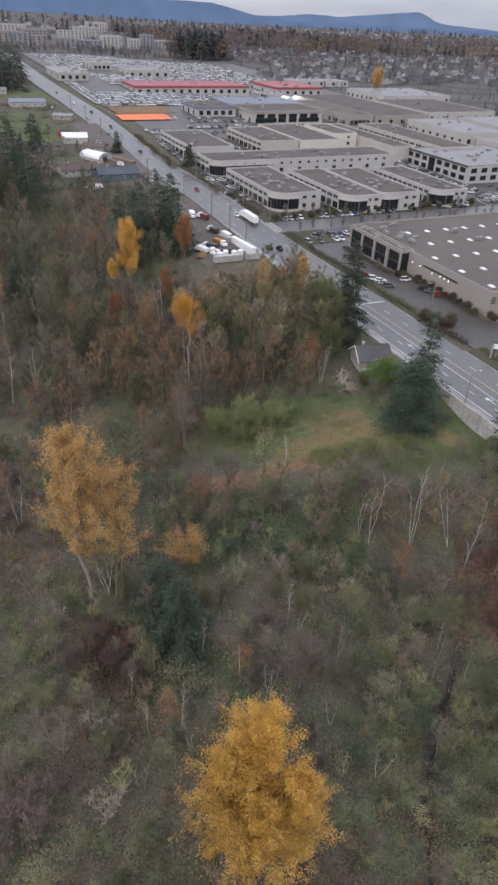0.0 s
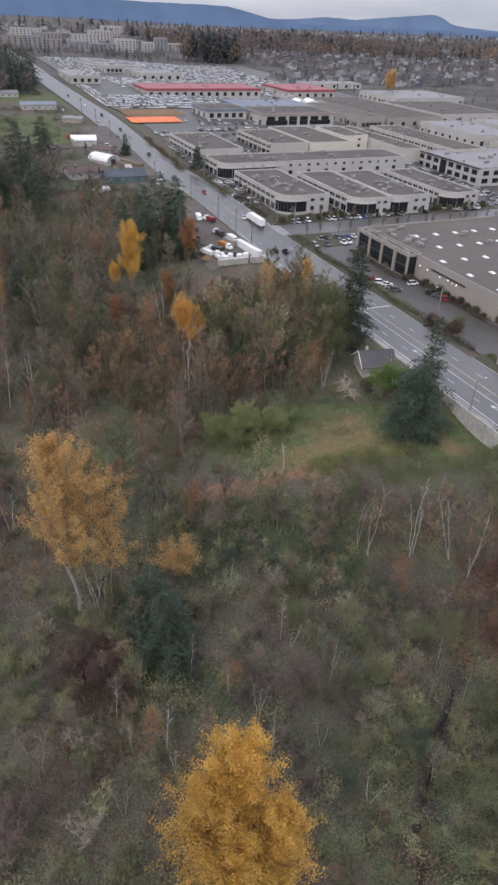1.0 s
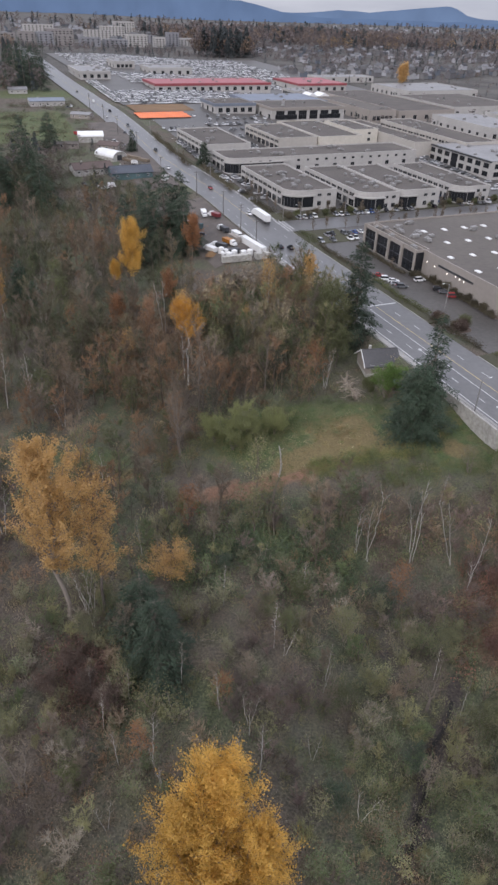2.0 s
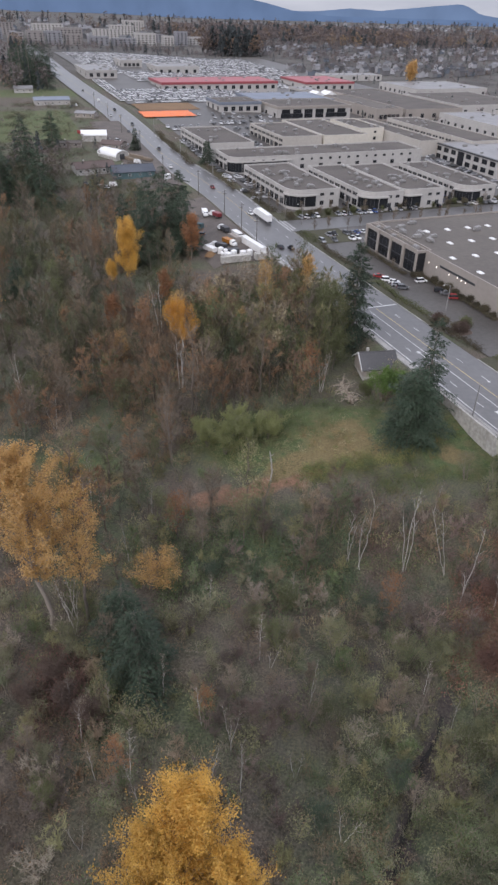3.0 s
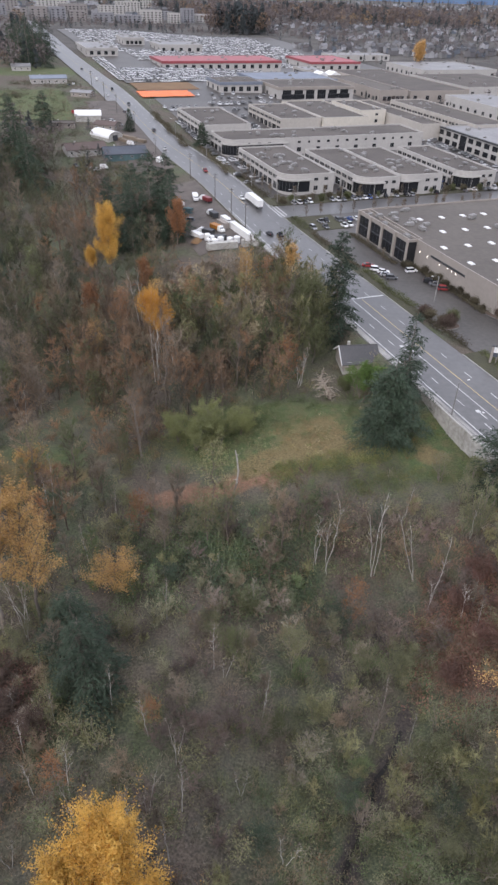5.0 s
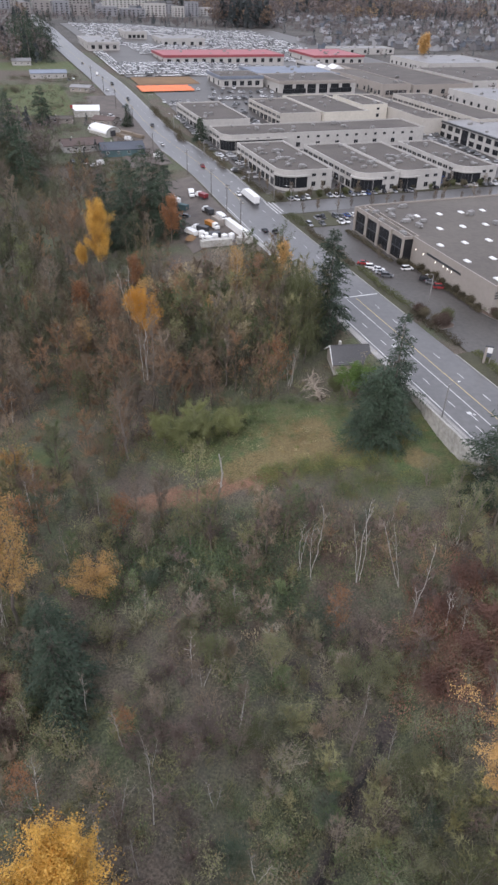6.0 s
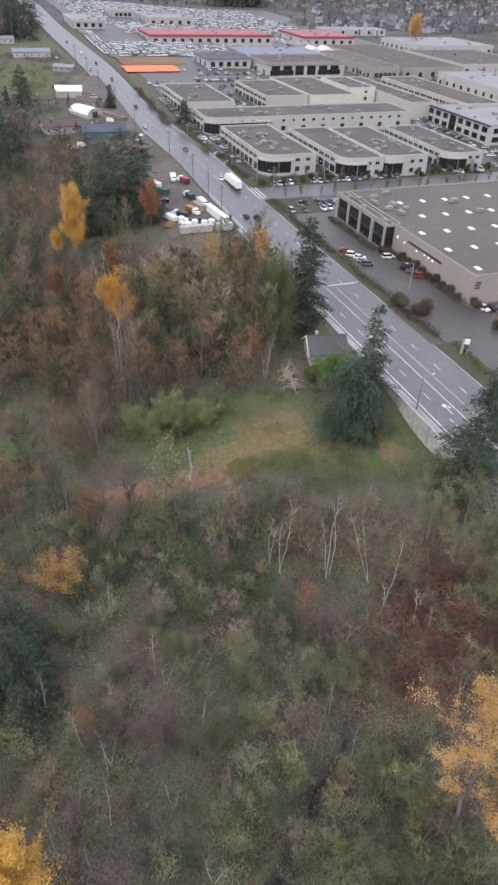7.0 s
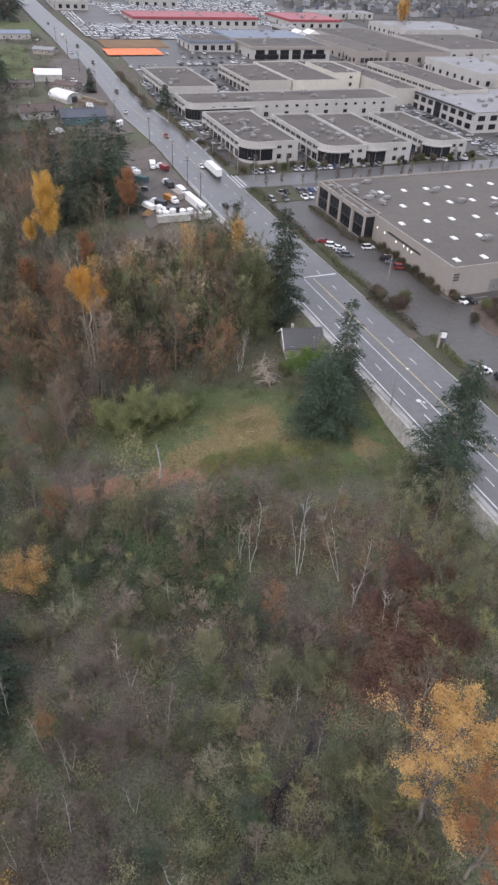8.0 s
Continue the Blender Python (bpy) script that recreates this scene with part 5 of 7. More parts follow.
def tip_arrays(tips, per):
    o, e, d = (np.repeat(np.array([tuple(t[i]) for t in tips]), per, axis=0) for i in range(3))
    return o, e, d


def twiggy(rng, tips, per, length, width):
    """Thin twigs that spring from the tips."""
    g = np.random.default_rng(rng.randrange(10 ** 6))
    o, e, d = tip_arrays(tips, per)
    n = len(o)
    p = o + (e - o) * g.random((n, 1))
    w = unit(d + g.normal(0, 1, (n, 3)) * (0.55, 0.55, 0.5) + (0, 0, 0.2))
    q = p + w * length * g.uniform(0.4, 1.3, (n, 1))
    side = unit(np.cross(w, g.uniform(-1, 1, (n, 3)))) * width
    v = np.stack([p - side, p + side, q], 1).reshape(-1, 3)
    return Flakes(v, np.arange(3 * n).reshape(-1, 3))


def leafy(rng, tips, per, size, puff, clumpy=False):
    """Leaves in loose clusters about the tips; clumpy crowns have full sprays beside thin ones."""
    g = np.random.default_rng(rng.randrange(10 ** 6))
    if clumpy:
        many = np.maximum(1, per * g.choice((0.08, 0.3, 0.9, 1.5, 2.1), len(tips))).astype(int)
        o, e, d = (np.repeat(np.array([tuple(t[i]) for t in tips]), many, axis=0) for i in range(3))
    else:
        o, e, d = tip_arrays(tips, per)
    n = len(o)
    c = o + (e - o) * g.uniform(0.1, 1.1, (n, 1)) + g.normal(0, puff, (n, 3)) * ((0.75, 0.75, 1.2) if clumpy else (1, 1, 1))
    a = unit(g.normal(0, 1, (n, 3)))
    b = unit(np.cross(a, g.normal(0, 1, (n, 3))))
    k = size * g.uniform(0.6, 1.3, (n, 1))
    v = np.stack([c - a * k, c + b * k * 0.6, c + a * k, c - b * k * 0.6], 1).reshape(-1, 3)
    return Flakes(v, np.arange(4 * n).reshape(-1, 4))


def tree(name, label, m, wood, bark, crown, crown_mat, group="", category="tree", crown_name="crown"):
    ob = empty(name, m, label, category, group)
    part("trunk", wood.mesh("trunk", bark, True), None, ob)
    part(crown_name, crown.mesh(crown_name, crown_mat), None, ob)
    return ob


def at_xy(x, y, up=0.0, turn=0.0, k=1.0):
    return pose(x, y, terrain(x, y) + up, 0, 0, turn) @ Matrix.Scale(k, 4)


def golden(label, x, y, h, spread, seed, per, size, puff, material, start=0.3, limbs=30, upright=0.9, bark=None, subs=5, stems=1, cone=False):
    r = random.Random(seed)
    wood, tips = grow(r, h, spread, limbs, start, stems, 0.02, upright, subs, cone)
    return tree("tree", label, at_xy(x, y), wood, bark or M_BARK, leafy(r, tips, per, size, puff, True), material, "autumn trees")


golden("tall broad golden-leaved cottonwood in the valley", 4.8, 48, 30.5, 12.5, 3, 46, 0.12, 0.42, M_GOLD, 0.1, 100, 1.7, subs=8, cone=True)
golden("golden cottonwood crowding a taller one", 0.2, 46.5, 26, 10.5, 103, 40, 0.12, 0.42, M_GOLD, 0.08, 70, 1.7, subs=7, cone=True)
golden("golden cottonwood leaning beside a taller one", 9.6, 45.5, 23, 11.0, 104, 40, 0.12, 0.42, M_GOLD, 0.08, 70, 1.7, subs=7, cone=True)
golden("low golden cottonwood below taller ones", 4.5, 42, 20, 11.5, 105, 36, 0.12, 0.42, M_GOLD, 0.2, 50, 1.5, subs=7, cone=True)
golden("tall thin orange-gold tree with bare gaps", -28.6, 96, 38.5, 11.0, 5, 40, 0.17, 0.45, M_TAN, 0.3, 54, 1.2, subs=6)
golden("ragged orange-gold tree beside a taller one", -22, 98, 32, 7.5, 305, 20, 0.16, 0.5, M_TAN, 0.28, 40, 1.0, subs=5)
golden("low tan tree below a tall one", -24, 108, 13, 5.0, 306, 7, 0.16, 0.6, M_TAN, 0.25, 20, 0.7, stems=2)
golden("slim golden poplar among bare trees", -40, 235, 32, 6.6, 8, 60, 0.15, 0.6, M_GOLD, 0.42, 36, 1.2)
golden("small golden tree beside a slim poplar", -45.5, 232, 20, 2.2, 9, 24, 0.17, 0.5, M_GOLD, 0.72, 16, 0.9)
golden("round golden crown on a tall bare stem", -15, 185, 25, 6.8, 10, 34, 0.13, 0.5, M_AMBER, 0.62, 30, 1.1, bark=M_BIRCH)
golden("thin orange-tinged birch with few leaves", 8.8, 213, 25, 4.6, 12, 9, 0.17, 0.6, M_TAN, 0.4, 24, 1.1, bark=M_BIRCH)
golden("thin orange tree beside the road", 22, 224, 20, 4.0, 13, 9, 0.26, 0.7, M_TAN, 0.3, 24, 1.1)
golden("large tan and orange maple in the valley", 58.8, 69, 30, 10.0, 14, 50, 0.12, 0.38, M_TAN, 0.25, 34, 0.8)
golden("rusty orange crown beside a maple", 64.0, 62, 22, 8.0, 15, 46, 0.12, 0.38, M_RUST, 0.25, 26, 0.8)
golden("low broad orange shrub-like tree", -10, 108.5, 5.6, 5.6, 16, 18, 0.14, 0.6, M_TAN, 0.12, 30, 0.25)
for k, (x, y, h) in enumerate(((-8, 205, 20), (-20, 212, 18), (-30, 206, 17), (2, 200, 16), (-55, 205, 17), (-34, 190, 15), (14, 218, 20))):
    golden("thin half-bare tree with fading orange leaves", x, y, h, 4.2, 330 + k, 5, 0.16, 0.6, (M_RUST, M_TAN)[k % 2], 0.35, 22, 1.0)
golden("orange-brown thin tree in the woods", -26, 225, 19, 4.0, 17, 9, 0.26, 0.7, M_RUST, 0.3, 22, 1.0)
golden("rusty thin tree in the woods", -42, 214, 16, 4.0, 18, 9, 0.26, 0.7, M_RUST, 0.3, 22, 1.0)
golden("orange-leaved tree at the valley's edge", -88, 228, 22, 5.0, 19, 16, 0.3, 0.7, M_TAN, 0.35, 24, 1.0)
golden("tan bushy tree on the slope", -38, 140, 9, 4.8, 20, 12, 0.22, 0.7, M_TAN, 0.2, 20, 0.5, stems=3)
golden("rust-brown tree beside the truck yard", -24, 280, 17, 5.0, 22, 16, 0.28, 0.7, M_RUST, 0.25, 24, 0.8)
golden("golden tree between far warehouses", *sv(760, 372), 24, 9.0, 23, 8, 0.9, 1.5, M_TAN, 0.25, 24, 0.9)


def fir(label, x, y, h, spread, seed, low=0.1, material=None, whorls=44, top=0.72, dense=1.0, gap=0.2):
    """A conifer: drooping boughs of uneven length, each with many small sprays of needles."""
    r = random.Random(seed)
    g = np.random.default_rng(seed)
    wood, base, far, drop, lens = Growth(), [], [], [], []
    wood.tube(Vector((0, 0, -1)), Vector((0, 0, h * 0.6)), 0.013 * h, 0.007 * h, 7)
    wood.tube(Vector((0, 0, h * 0.6)), Vector((0, 0, h)), 0.007 * h, 0.02, 6)
    for i in range(int(whorls * 6 * dense)):
        k = low + (1 - low) * r.random() ** 1.12
        az = r.uniform(0, 6.283)
        bulk = 0.78 + 0.75 * noise.noise((math.cos(az) * 1.1 + seed * 3.1, math.sin(az) * 1.1, k * h * 0.3))
        if bulk < 0.55 and r.random() < gap * 3:
            continue
        L = (spread * (1 - k) ** top * bulk + 0.35) * r.choice((0.55, 0.8, 0.95, 1.0, 1.1, 1.2))
        d = Vector((math.cos(az), math.sin(az), 0))
        droop = 0.08 + 0.4 * (1 - k) + r.uniform(-0.16, 0.18)
        p = Vector((0, 0, h * k))
        tip = p + d * L + Vector((0, 0, (0.14 - droop) * L))
        wood.tube(p, tip, 0.045, 0.012, 3)
        m = max(6, int(L * 9))
        base += [tuple(p)] * m
        far += [tuple(d * L)] * m
        drop += [droop * L] * m
        lens += [L] * m
    base, far, drop, lens = np.array(base), np.array(far), np.array(drop), np.array(lens)
    n = len(base)
    q = g.uniform(0.12, 1.02, n) ** 0.8
    c = base + far * q[:, None]
    c[:, 2] += 0.14 * lens * q - drop * q * q
    out = far / np.linalg.norm(far, axis=1, keepdims=True)
    side = np.stack([-out[:, 1], out[:, 0], 0 * q], 1) * np.where(g.random(n) < 0.5, -1, 1)[:, None]
    reach = (0.35 + 0.22 * lens * (1.1 - q)) * g.uniform(0.4, 1.2, n)
    c += side * (reach * g.random(n))[:, None] + g.normal(0, 0.12, (n, 3))
    dirs = unit(out * g.uniform(0.2, 1.0, (n, 1)) + side * g.uniform(0.2, 1.0, (n, 1)) + g.normal(0, 0.25, (n, 3)) - np.array((0, 0, 0.45)) * g.uniform(0.2, 1.3, (n, 1)))
    wide = unit(np.cross(dirs, g.normal(0, 1, (n, 3)) + np.array((0, 0, 1.5)))) * (g.uniform(0.06, 0.12, (n, 1)) * (0.8 + 0.01 * h))
    tail = dirs * g.uniform(0.5, 1.1, (n, 1)) * (0.8 + 0.01 * h)
    v = np.stack([c - wide * 0.5, c + tail * 0.5 - wide, c + tail, c + tail * 0.45 + wide], 1).reshape(-1, 3)
    return tree("fir_tree", label, at_xy(x, y), wood, M_BARK, Flakes(v, np.arange(4 * n).reshape(-1, 4)), material or M_FIR, "firs", "fir tree")


fir("tall dark fir beside the retaining wall", 72.0, 133.5, 32, 10.0, 31, 0.05, None, 60, 0.62)
fir("dark ragged fir beside the old house", 51.4, 160.5, 30, 8.2, 32, 0.3, None, 40, 0.7, 0.62, 0.5)
fir("broad rounded green cedar below the old house", 47.3, 153.5, 20, 8.8, 33, 0.0, None, 84, 0.4)
fir("green fir beside a broad cedar", 50.5, 163, 15, 6.5, 69, 0.0, None, 50, 0.45)
fir("tall dark fir at the road's edge", 36.3, 204, 32, 8.6, 34, 0.02, None, 54, 0.6)
golden("rounded dense olive tree at the road's edge", 28.5, 199, 21, 8.5, 35, 26, 0.17, 0.6, M_OLIVE, 0.12, 40, 0.8)
golden("olive-leaved tree at the wood's edge", 25, 206, 17, 7.0, 335, 18, 0.18, 0.6, M_OLIVE, 0.15, 34, 0.8)
golden("dull olive tree above the old house", 30, 191, 13, 5.5, 336, 14, 0.17, 0.6, M_OLIVE, 0.15, 28, 0.8, stems=2)
fir("broad tall fir above the farmyard", -37, 292, 36, 16, 36, 0.03)
fir("fir beside another broad fir", -46, 300, 31, 15, 37, 0.03)
fir("broad fir in a dark clump above the yard", -52, 284, 29, 11, 46, 0.02)
fir("broad fir at the clump's edge", -42, 280, 24, 10, 47, 0.02)
fir("dark fir in the clump above the yard", -31, 298, 32, 14, 48, 0.02)
fir("dark spruce beside a taller spruce", -116, 362, 27, 11, 49, 0.02)
fir("dark spruce below the farm lawn", -130, 355, 31, 12, 65, 0.02)
fir("dark spruce at the wood's upper edge", -140, 372, 34, 12, 66, 0.02)
fir("dark green fir deep in the wood", -75, 232, 15, 8, 67, 0.02)
fir("dark green fir low in the wood", -88, 252, 16, 8, 68, 0.02)
fir("small fir leaning beside a broad fir", -28, 287, 26, 9.5, 38, 0.03)
fir("blue-green fir in the valley thicket", -9, 84, 19, 9, 39, 0.03, M_FIR)
fir("blue-green fir next to another in the thicket", -13, 92, 17, 8.5, 40, 0.03)
fir("dark spruce at the edge of the lawn", -122, 372, 36, 13, 41, 0.03)
fir("dark spruce beside the lawn", -108, 350, 30, 12, 42, 0.03)
fir("dark fir by the farm lawn", -131, 448, 22, 8.5, 43, 0.03)
fir("slim fir beside the driveway", *sv(452, -24), 13, 4.5, 44, 0.03)
fir("slim cedar beside a business block", *sv(412, 11), 13, 5.5, 45, 0.03)
for k in range(22):
    fir("tall dark fir in a hedge row by the road", *sv(722 + 5.4 * k, -47 - 7 * (k * 7 % 5) + 0.04 * k * k), 29 + k * 5 % 8, 10.5, 500 + k, 0.02, None, 26, 0.6, 0.7)

# bare woodland: a few grown trees, set many times
BARE = []
for k in range(7):
    r = random.Random(100 + k)
    h = (15, 18, 13, 20, 16, 11, 14)[k]
    wood, tips = grow(r, h, h * 0.24, 22, 0.22, 1 if k % 3 else 2, 0.05, 0.9, 5)
    BARE.append((wood.mesh("trunk", M_BARK, True), twiggy(r, tips, 8, 1.1, 0.026).mesh("crown", M_TWIG)))
for k in range(3):
    r = random.Random(140 + k)
    wood, tips = grow(r, 17, 2.2, 12, 0.4, 1 + (k == 1), 0.05, 1.3, 3, slim=0.55)
    BARE.append((wood.mesh("trunk", M_BIRCH, True), twiggy(r, tips, 6, 0.9, 0.016).mesh("crown", M_TWIG)))
for k in range(3):
    r = random.Random(160 + k)
    h = (12, 15, 10)[k]
    wood, tips = grow(r, h, h * 0.3, 20, 0.2, 1 + (k == 2), 0.05, 0.7, 4)
    BARE.append((wood.mesh("trunk", M_BARK, True), leafy(r, tips, 5, 0.2, 0.5).mesh("crown", (M_OLIVE, M_RUST, M_OLIVE)[k])))
LOW = []
for k in range(6):
    r = random.Random(180 + k)
    h = (14, 17, 12, 16, 13, 15)[k]
    wood, tips = grow(r, h, h * 0.27, 13, 0.15, 1, 0.05, 0.85, 4, thin=True)
    LOW.append([arrays(g) for g in (wood, twiggy(r, tips, 6, 1.3, 0.042) if k < 4 else leafy(r, tips, 5, 0.19, 0.55))])
BUSH = []
for k in range(7):
    r = random.Random(220 + k)
    h = (4.5, 6, 3.5, 5, 7, 4, 5.5)[k]
    wood, tips = grow(r, h, h * 0.42, 15, 0.05, 3, 0.1, 0.9, 3, thin=True)
    BUSH.append([arrays(g) for g in (wood, twiggy(r, tips, 4, 1.05, 0.036) if k < 5 else leafy(r, tips, 5, 0.115, 0.5))])
BARE_LABELS = ["bare grey deciduous tree with fine brown twigs"] * 7 + ["slender pale-barked bare birch"] * 3 + ["thin tree with sparse olive leaves", "thin tree with sparse rusty leaves", "low tree with sparse olive leaves"]


def bare(kind, x, y, k=1.0, turn=0.0, tilt=0.0):
    ob = empty("tree", pose(x, y, terrain(x, y), tilt, tilt * 0.5, turn) @ Matrix.Scale(k, 4), BARE_LABELS[kind], "tree", "bare woodland")
    part("trunk", BARE[kind][0], None, ob)
    part("crown", BARE[kind][1], None, ob)


def open_ground(x, y):
    """Where no wood stands."""
    s, v = along(x, y), across(x, y)
    if v > -15 or (s > 243 and s < 350 and v > -46) or s > 400 or (s > 345 and v > -36) or (s > 368 and v > -76):
        return True
    if 144 < s < 170 and v > -32:
        return True
    if blob(x, y, 41, 115, 13, 8) > 0.2 or blob(x, y, 47, 139, 15, 10) > 0:
        return True
    return meadow(x, y) > 0.25 or blob(x, y, 10, 137, 32, 5) > 0 or blob(x, y, 60, 150, 16, 15) > 0


rng = random.Random(11)
count = 0
while count < 182:
    y = rng.uniform(40, 345)
    x = rng.uniform(-0.44 * y - 12, 0.44 * y + 34)
    if open_ground(x, y) or (y < 100 and rng.random() < 0.35) or (x > 25 and y < 135 and rng.random() < 0.5):
        continue
    pick = rng.random()
    kind = rng.randrange(7) if pick < 0.72 else rng.randrange(7, 10) if pick < 0.84 else rng.randrange(10, 13)
    near = 0.62 if y < 105 else 1.0 if y < 165 else 1.25
    if 215 < along(x, y) < 262 and across(x, y) > -58:
        near = 0.5
    bare(kind, x, y, near * rng.uniform(0.65, 1.1), rng.uniform(0, 360), rng.uniform(-4, 4))
    count += 1
# slender pale stems that rise out of the valley thicket
for k in range(26):
    y = rng.uniform(58, 132)
    x = rng.uniform(-0.3 * y, 0.36 * y + 24)
    if not open_ground(x, y) and creek_off(x, y) > 2:
        bare(7 + k % 3, x, y, rng.uniform(0.45, 0.8), rng.uniform(0, 360), rng.uniform(-7, 7))
# small bare street trees along the side street and the lots
for k in range(30):
    s = 300 + (k % 3) * 3.2 if k % 2 else 279 + (k % 4)
    bare(rng.choice((0, 2, 5, 6)), *sv(s, 20 + 4.1 * k + rng.uniform(-1, 1)), rng.uniform(0.36, 0.56), rng.uniform(0, 360))
for k in range(20):
    s, v = ((316 + 5.5 * k, 17.5 + (k % 2) * 1.5) if k < 9 else (268 + (k % 3) * 5, 55 + 7 * (k - 9)))
    bare(rng.choice((0, 2, 5, 6)), *sv(s, v), rng.uniform(0.3, 0.5), rng.uniform(0, 360))
for s, v in ((222, 27), (235, 27), (340, 13), (362, 10), (395, 6), (430, 3), (146, 40), (152, 44)):
    bare(rng.choice((0, 2, 5)), *sv(s, v), rng.uniform(0.25, 0.36), rng.uniform(0, 360))
# the pale birches that stand apart
for x, y, k, turn, tilt in ((26, 181, 0.8, 50, 9),
                            (27, 182, 0.7, 150, -6), (-57, 166, 1.3, 10, 3), (-66, 170, 1.2, 70, 2), (-15.5, 187, 0.9, 90, 1), (-45, 195, 0.9, 30, 4)):
    bare(7 + int(abs(x)) % 3, x, y, k, turn, tilt)


def birch(x, y, stems, seed):
    """A slender birch clump: each stem has a height and a lean towards the east."""
    r = random.Random(seed)
    wood, tips = Growth(), []
    for h, lean in stems:
        p = Vector((r.uniform(-0.4, 0.4), r.uniform(-0.3, 0.3), -0.6))
        bow, n = r.uniform(-0.05, 0.05) * h, 10
        pts = [p]
        for i in range(1, n + 1):
            k = i / n
            pts.append(Vector((p.x + lean * k + bow * math.sin(3 * k) + r.gauss(0, 0.09), p.y + r.gauss(0, 0.09), h * k)))
        for i in range(n):
            wood.tube(pts[i], pts[i + 1], 0.085 * (1 - 0.07 * i), 0.085 * (1 - 0.07 * (i + 1)), 6)
        for j in range(7):
            k = r.uniform(0.45, 0.97)
            i = min(n - 1, int(k * n))
            o = pts[i].lerp(pts[i + 1], k * n - i)
            d = Vector((r.choice((-1, 1)) * r.uniform(0.2, 0.6), r.uniform(-0.4, 0.4), 1)).normalized()
            e = o + d * r.uniform(1.2, 3.4)
            wood.tube(o, e, 0.032, 0.014, 4)
            tips.append((o, e, d))
    tree("tree", "slender white-barked bare birch clump", at_xy(x, y), wood, M_BIRCH, twiggy(r, tips, 7, 0.9, 0.014), M_TWIG, "birches", "birch")


birch(33.0, 118.0, ((20, 1.4), (16, -0.6)), 1)
birch(30.4, 119.5, ((14, 0.2), (11, 1.2)), 2)
birch(42.8, 117.3, ((23, 0.2), (20, -1.4), (17, -2.4)), 3)
birch(51.0, 115.4, ((18, -5.6), (17, -3.6)), 4)
birch(52.6, 108.6, ((20, 1.0), (9, -0.8)), 5)
birch(26.3, 180.6, ((9, 1.2), (8, -1.4)), 6)
birch(58, 104, ((9, -1.0), (7, 0.9)), 7)


def snag(x, y):
    """A dead tree: dark, bark-clad below, bleached and broken above."""
    ob = empty("dead_tree", at_xy(x, y), "dead tree with a bleached broken top", "dead tree")
    low, high, r = Growth(), Growth(), random.Random(4)
    pts = [Vector((-1.4, -0.6, -0.5)), Vector((-0.9, -0.3, 4.0)), Vector((-0.1, 0, 7.6)), Vector((0.25, 0.1, 11.0)), Vector((-0.1, 0.2, 14.2)), Vector((-0.5, 0.3, 16.4))]
    for i, rad in enumerate((0.26, 0.23, 0.2, 0.18, 0.14)):
        (low if i < 2 else high).tube(pts[i], pts[i + 1], rad, rad - 0.025, 7)
    for i in range(9):
        k = r.uniform(1.2, 4.8)
        o = pts[int(k)].lerp(pts[int(k) + 1], k % 1)
        (low if k < 2 else high).tube(o, o + Vector((r.gauss(0, 0.7), r.gauss(0, 0.7), r.uniform(0.1, 0.8))), 0.06, 0.025, 4)
    part("trunk", low.mesh("trunk", M_BARK, True), None, ob)
    part("broken_top", high.mesh("broken_top", M_BIRCH, True), None, ob, "bleached bare upper trunk")


snag(12.6, 131)


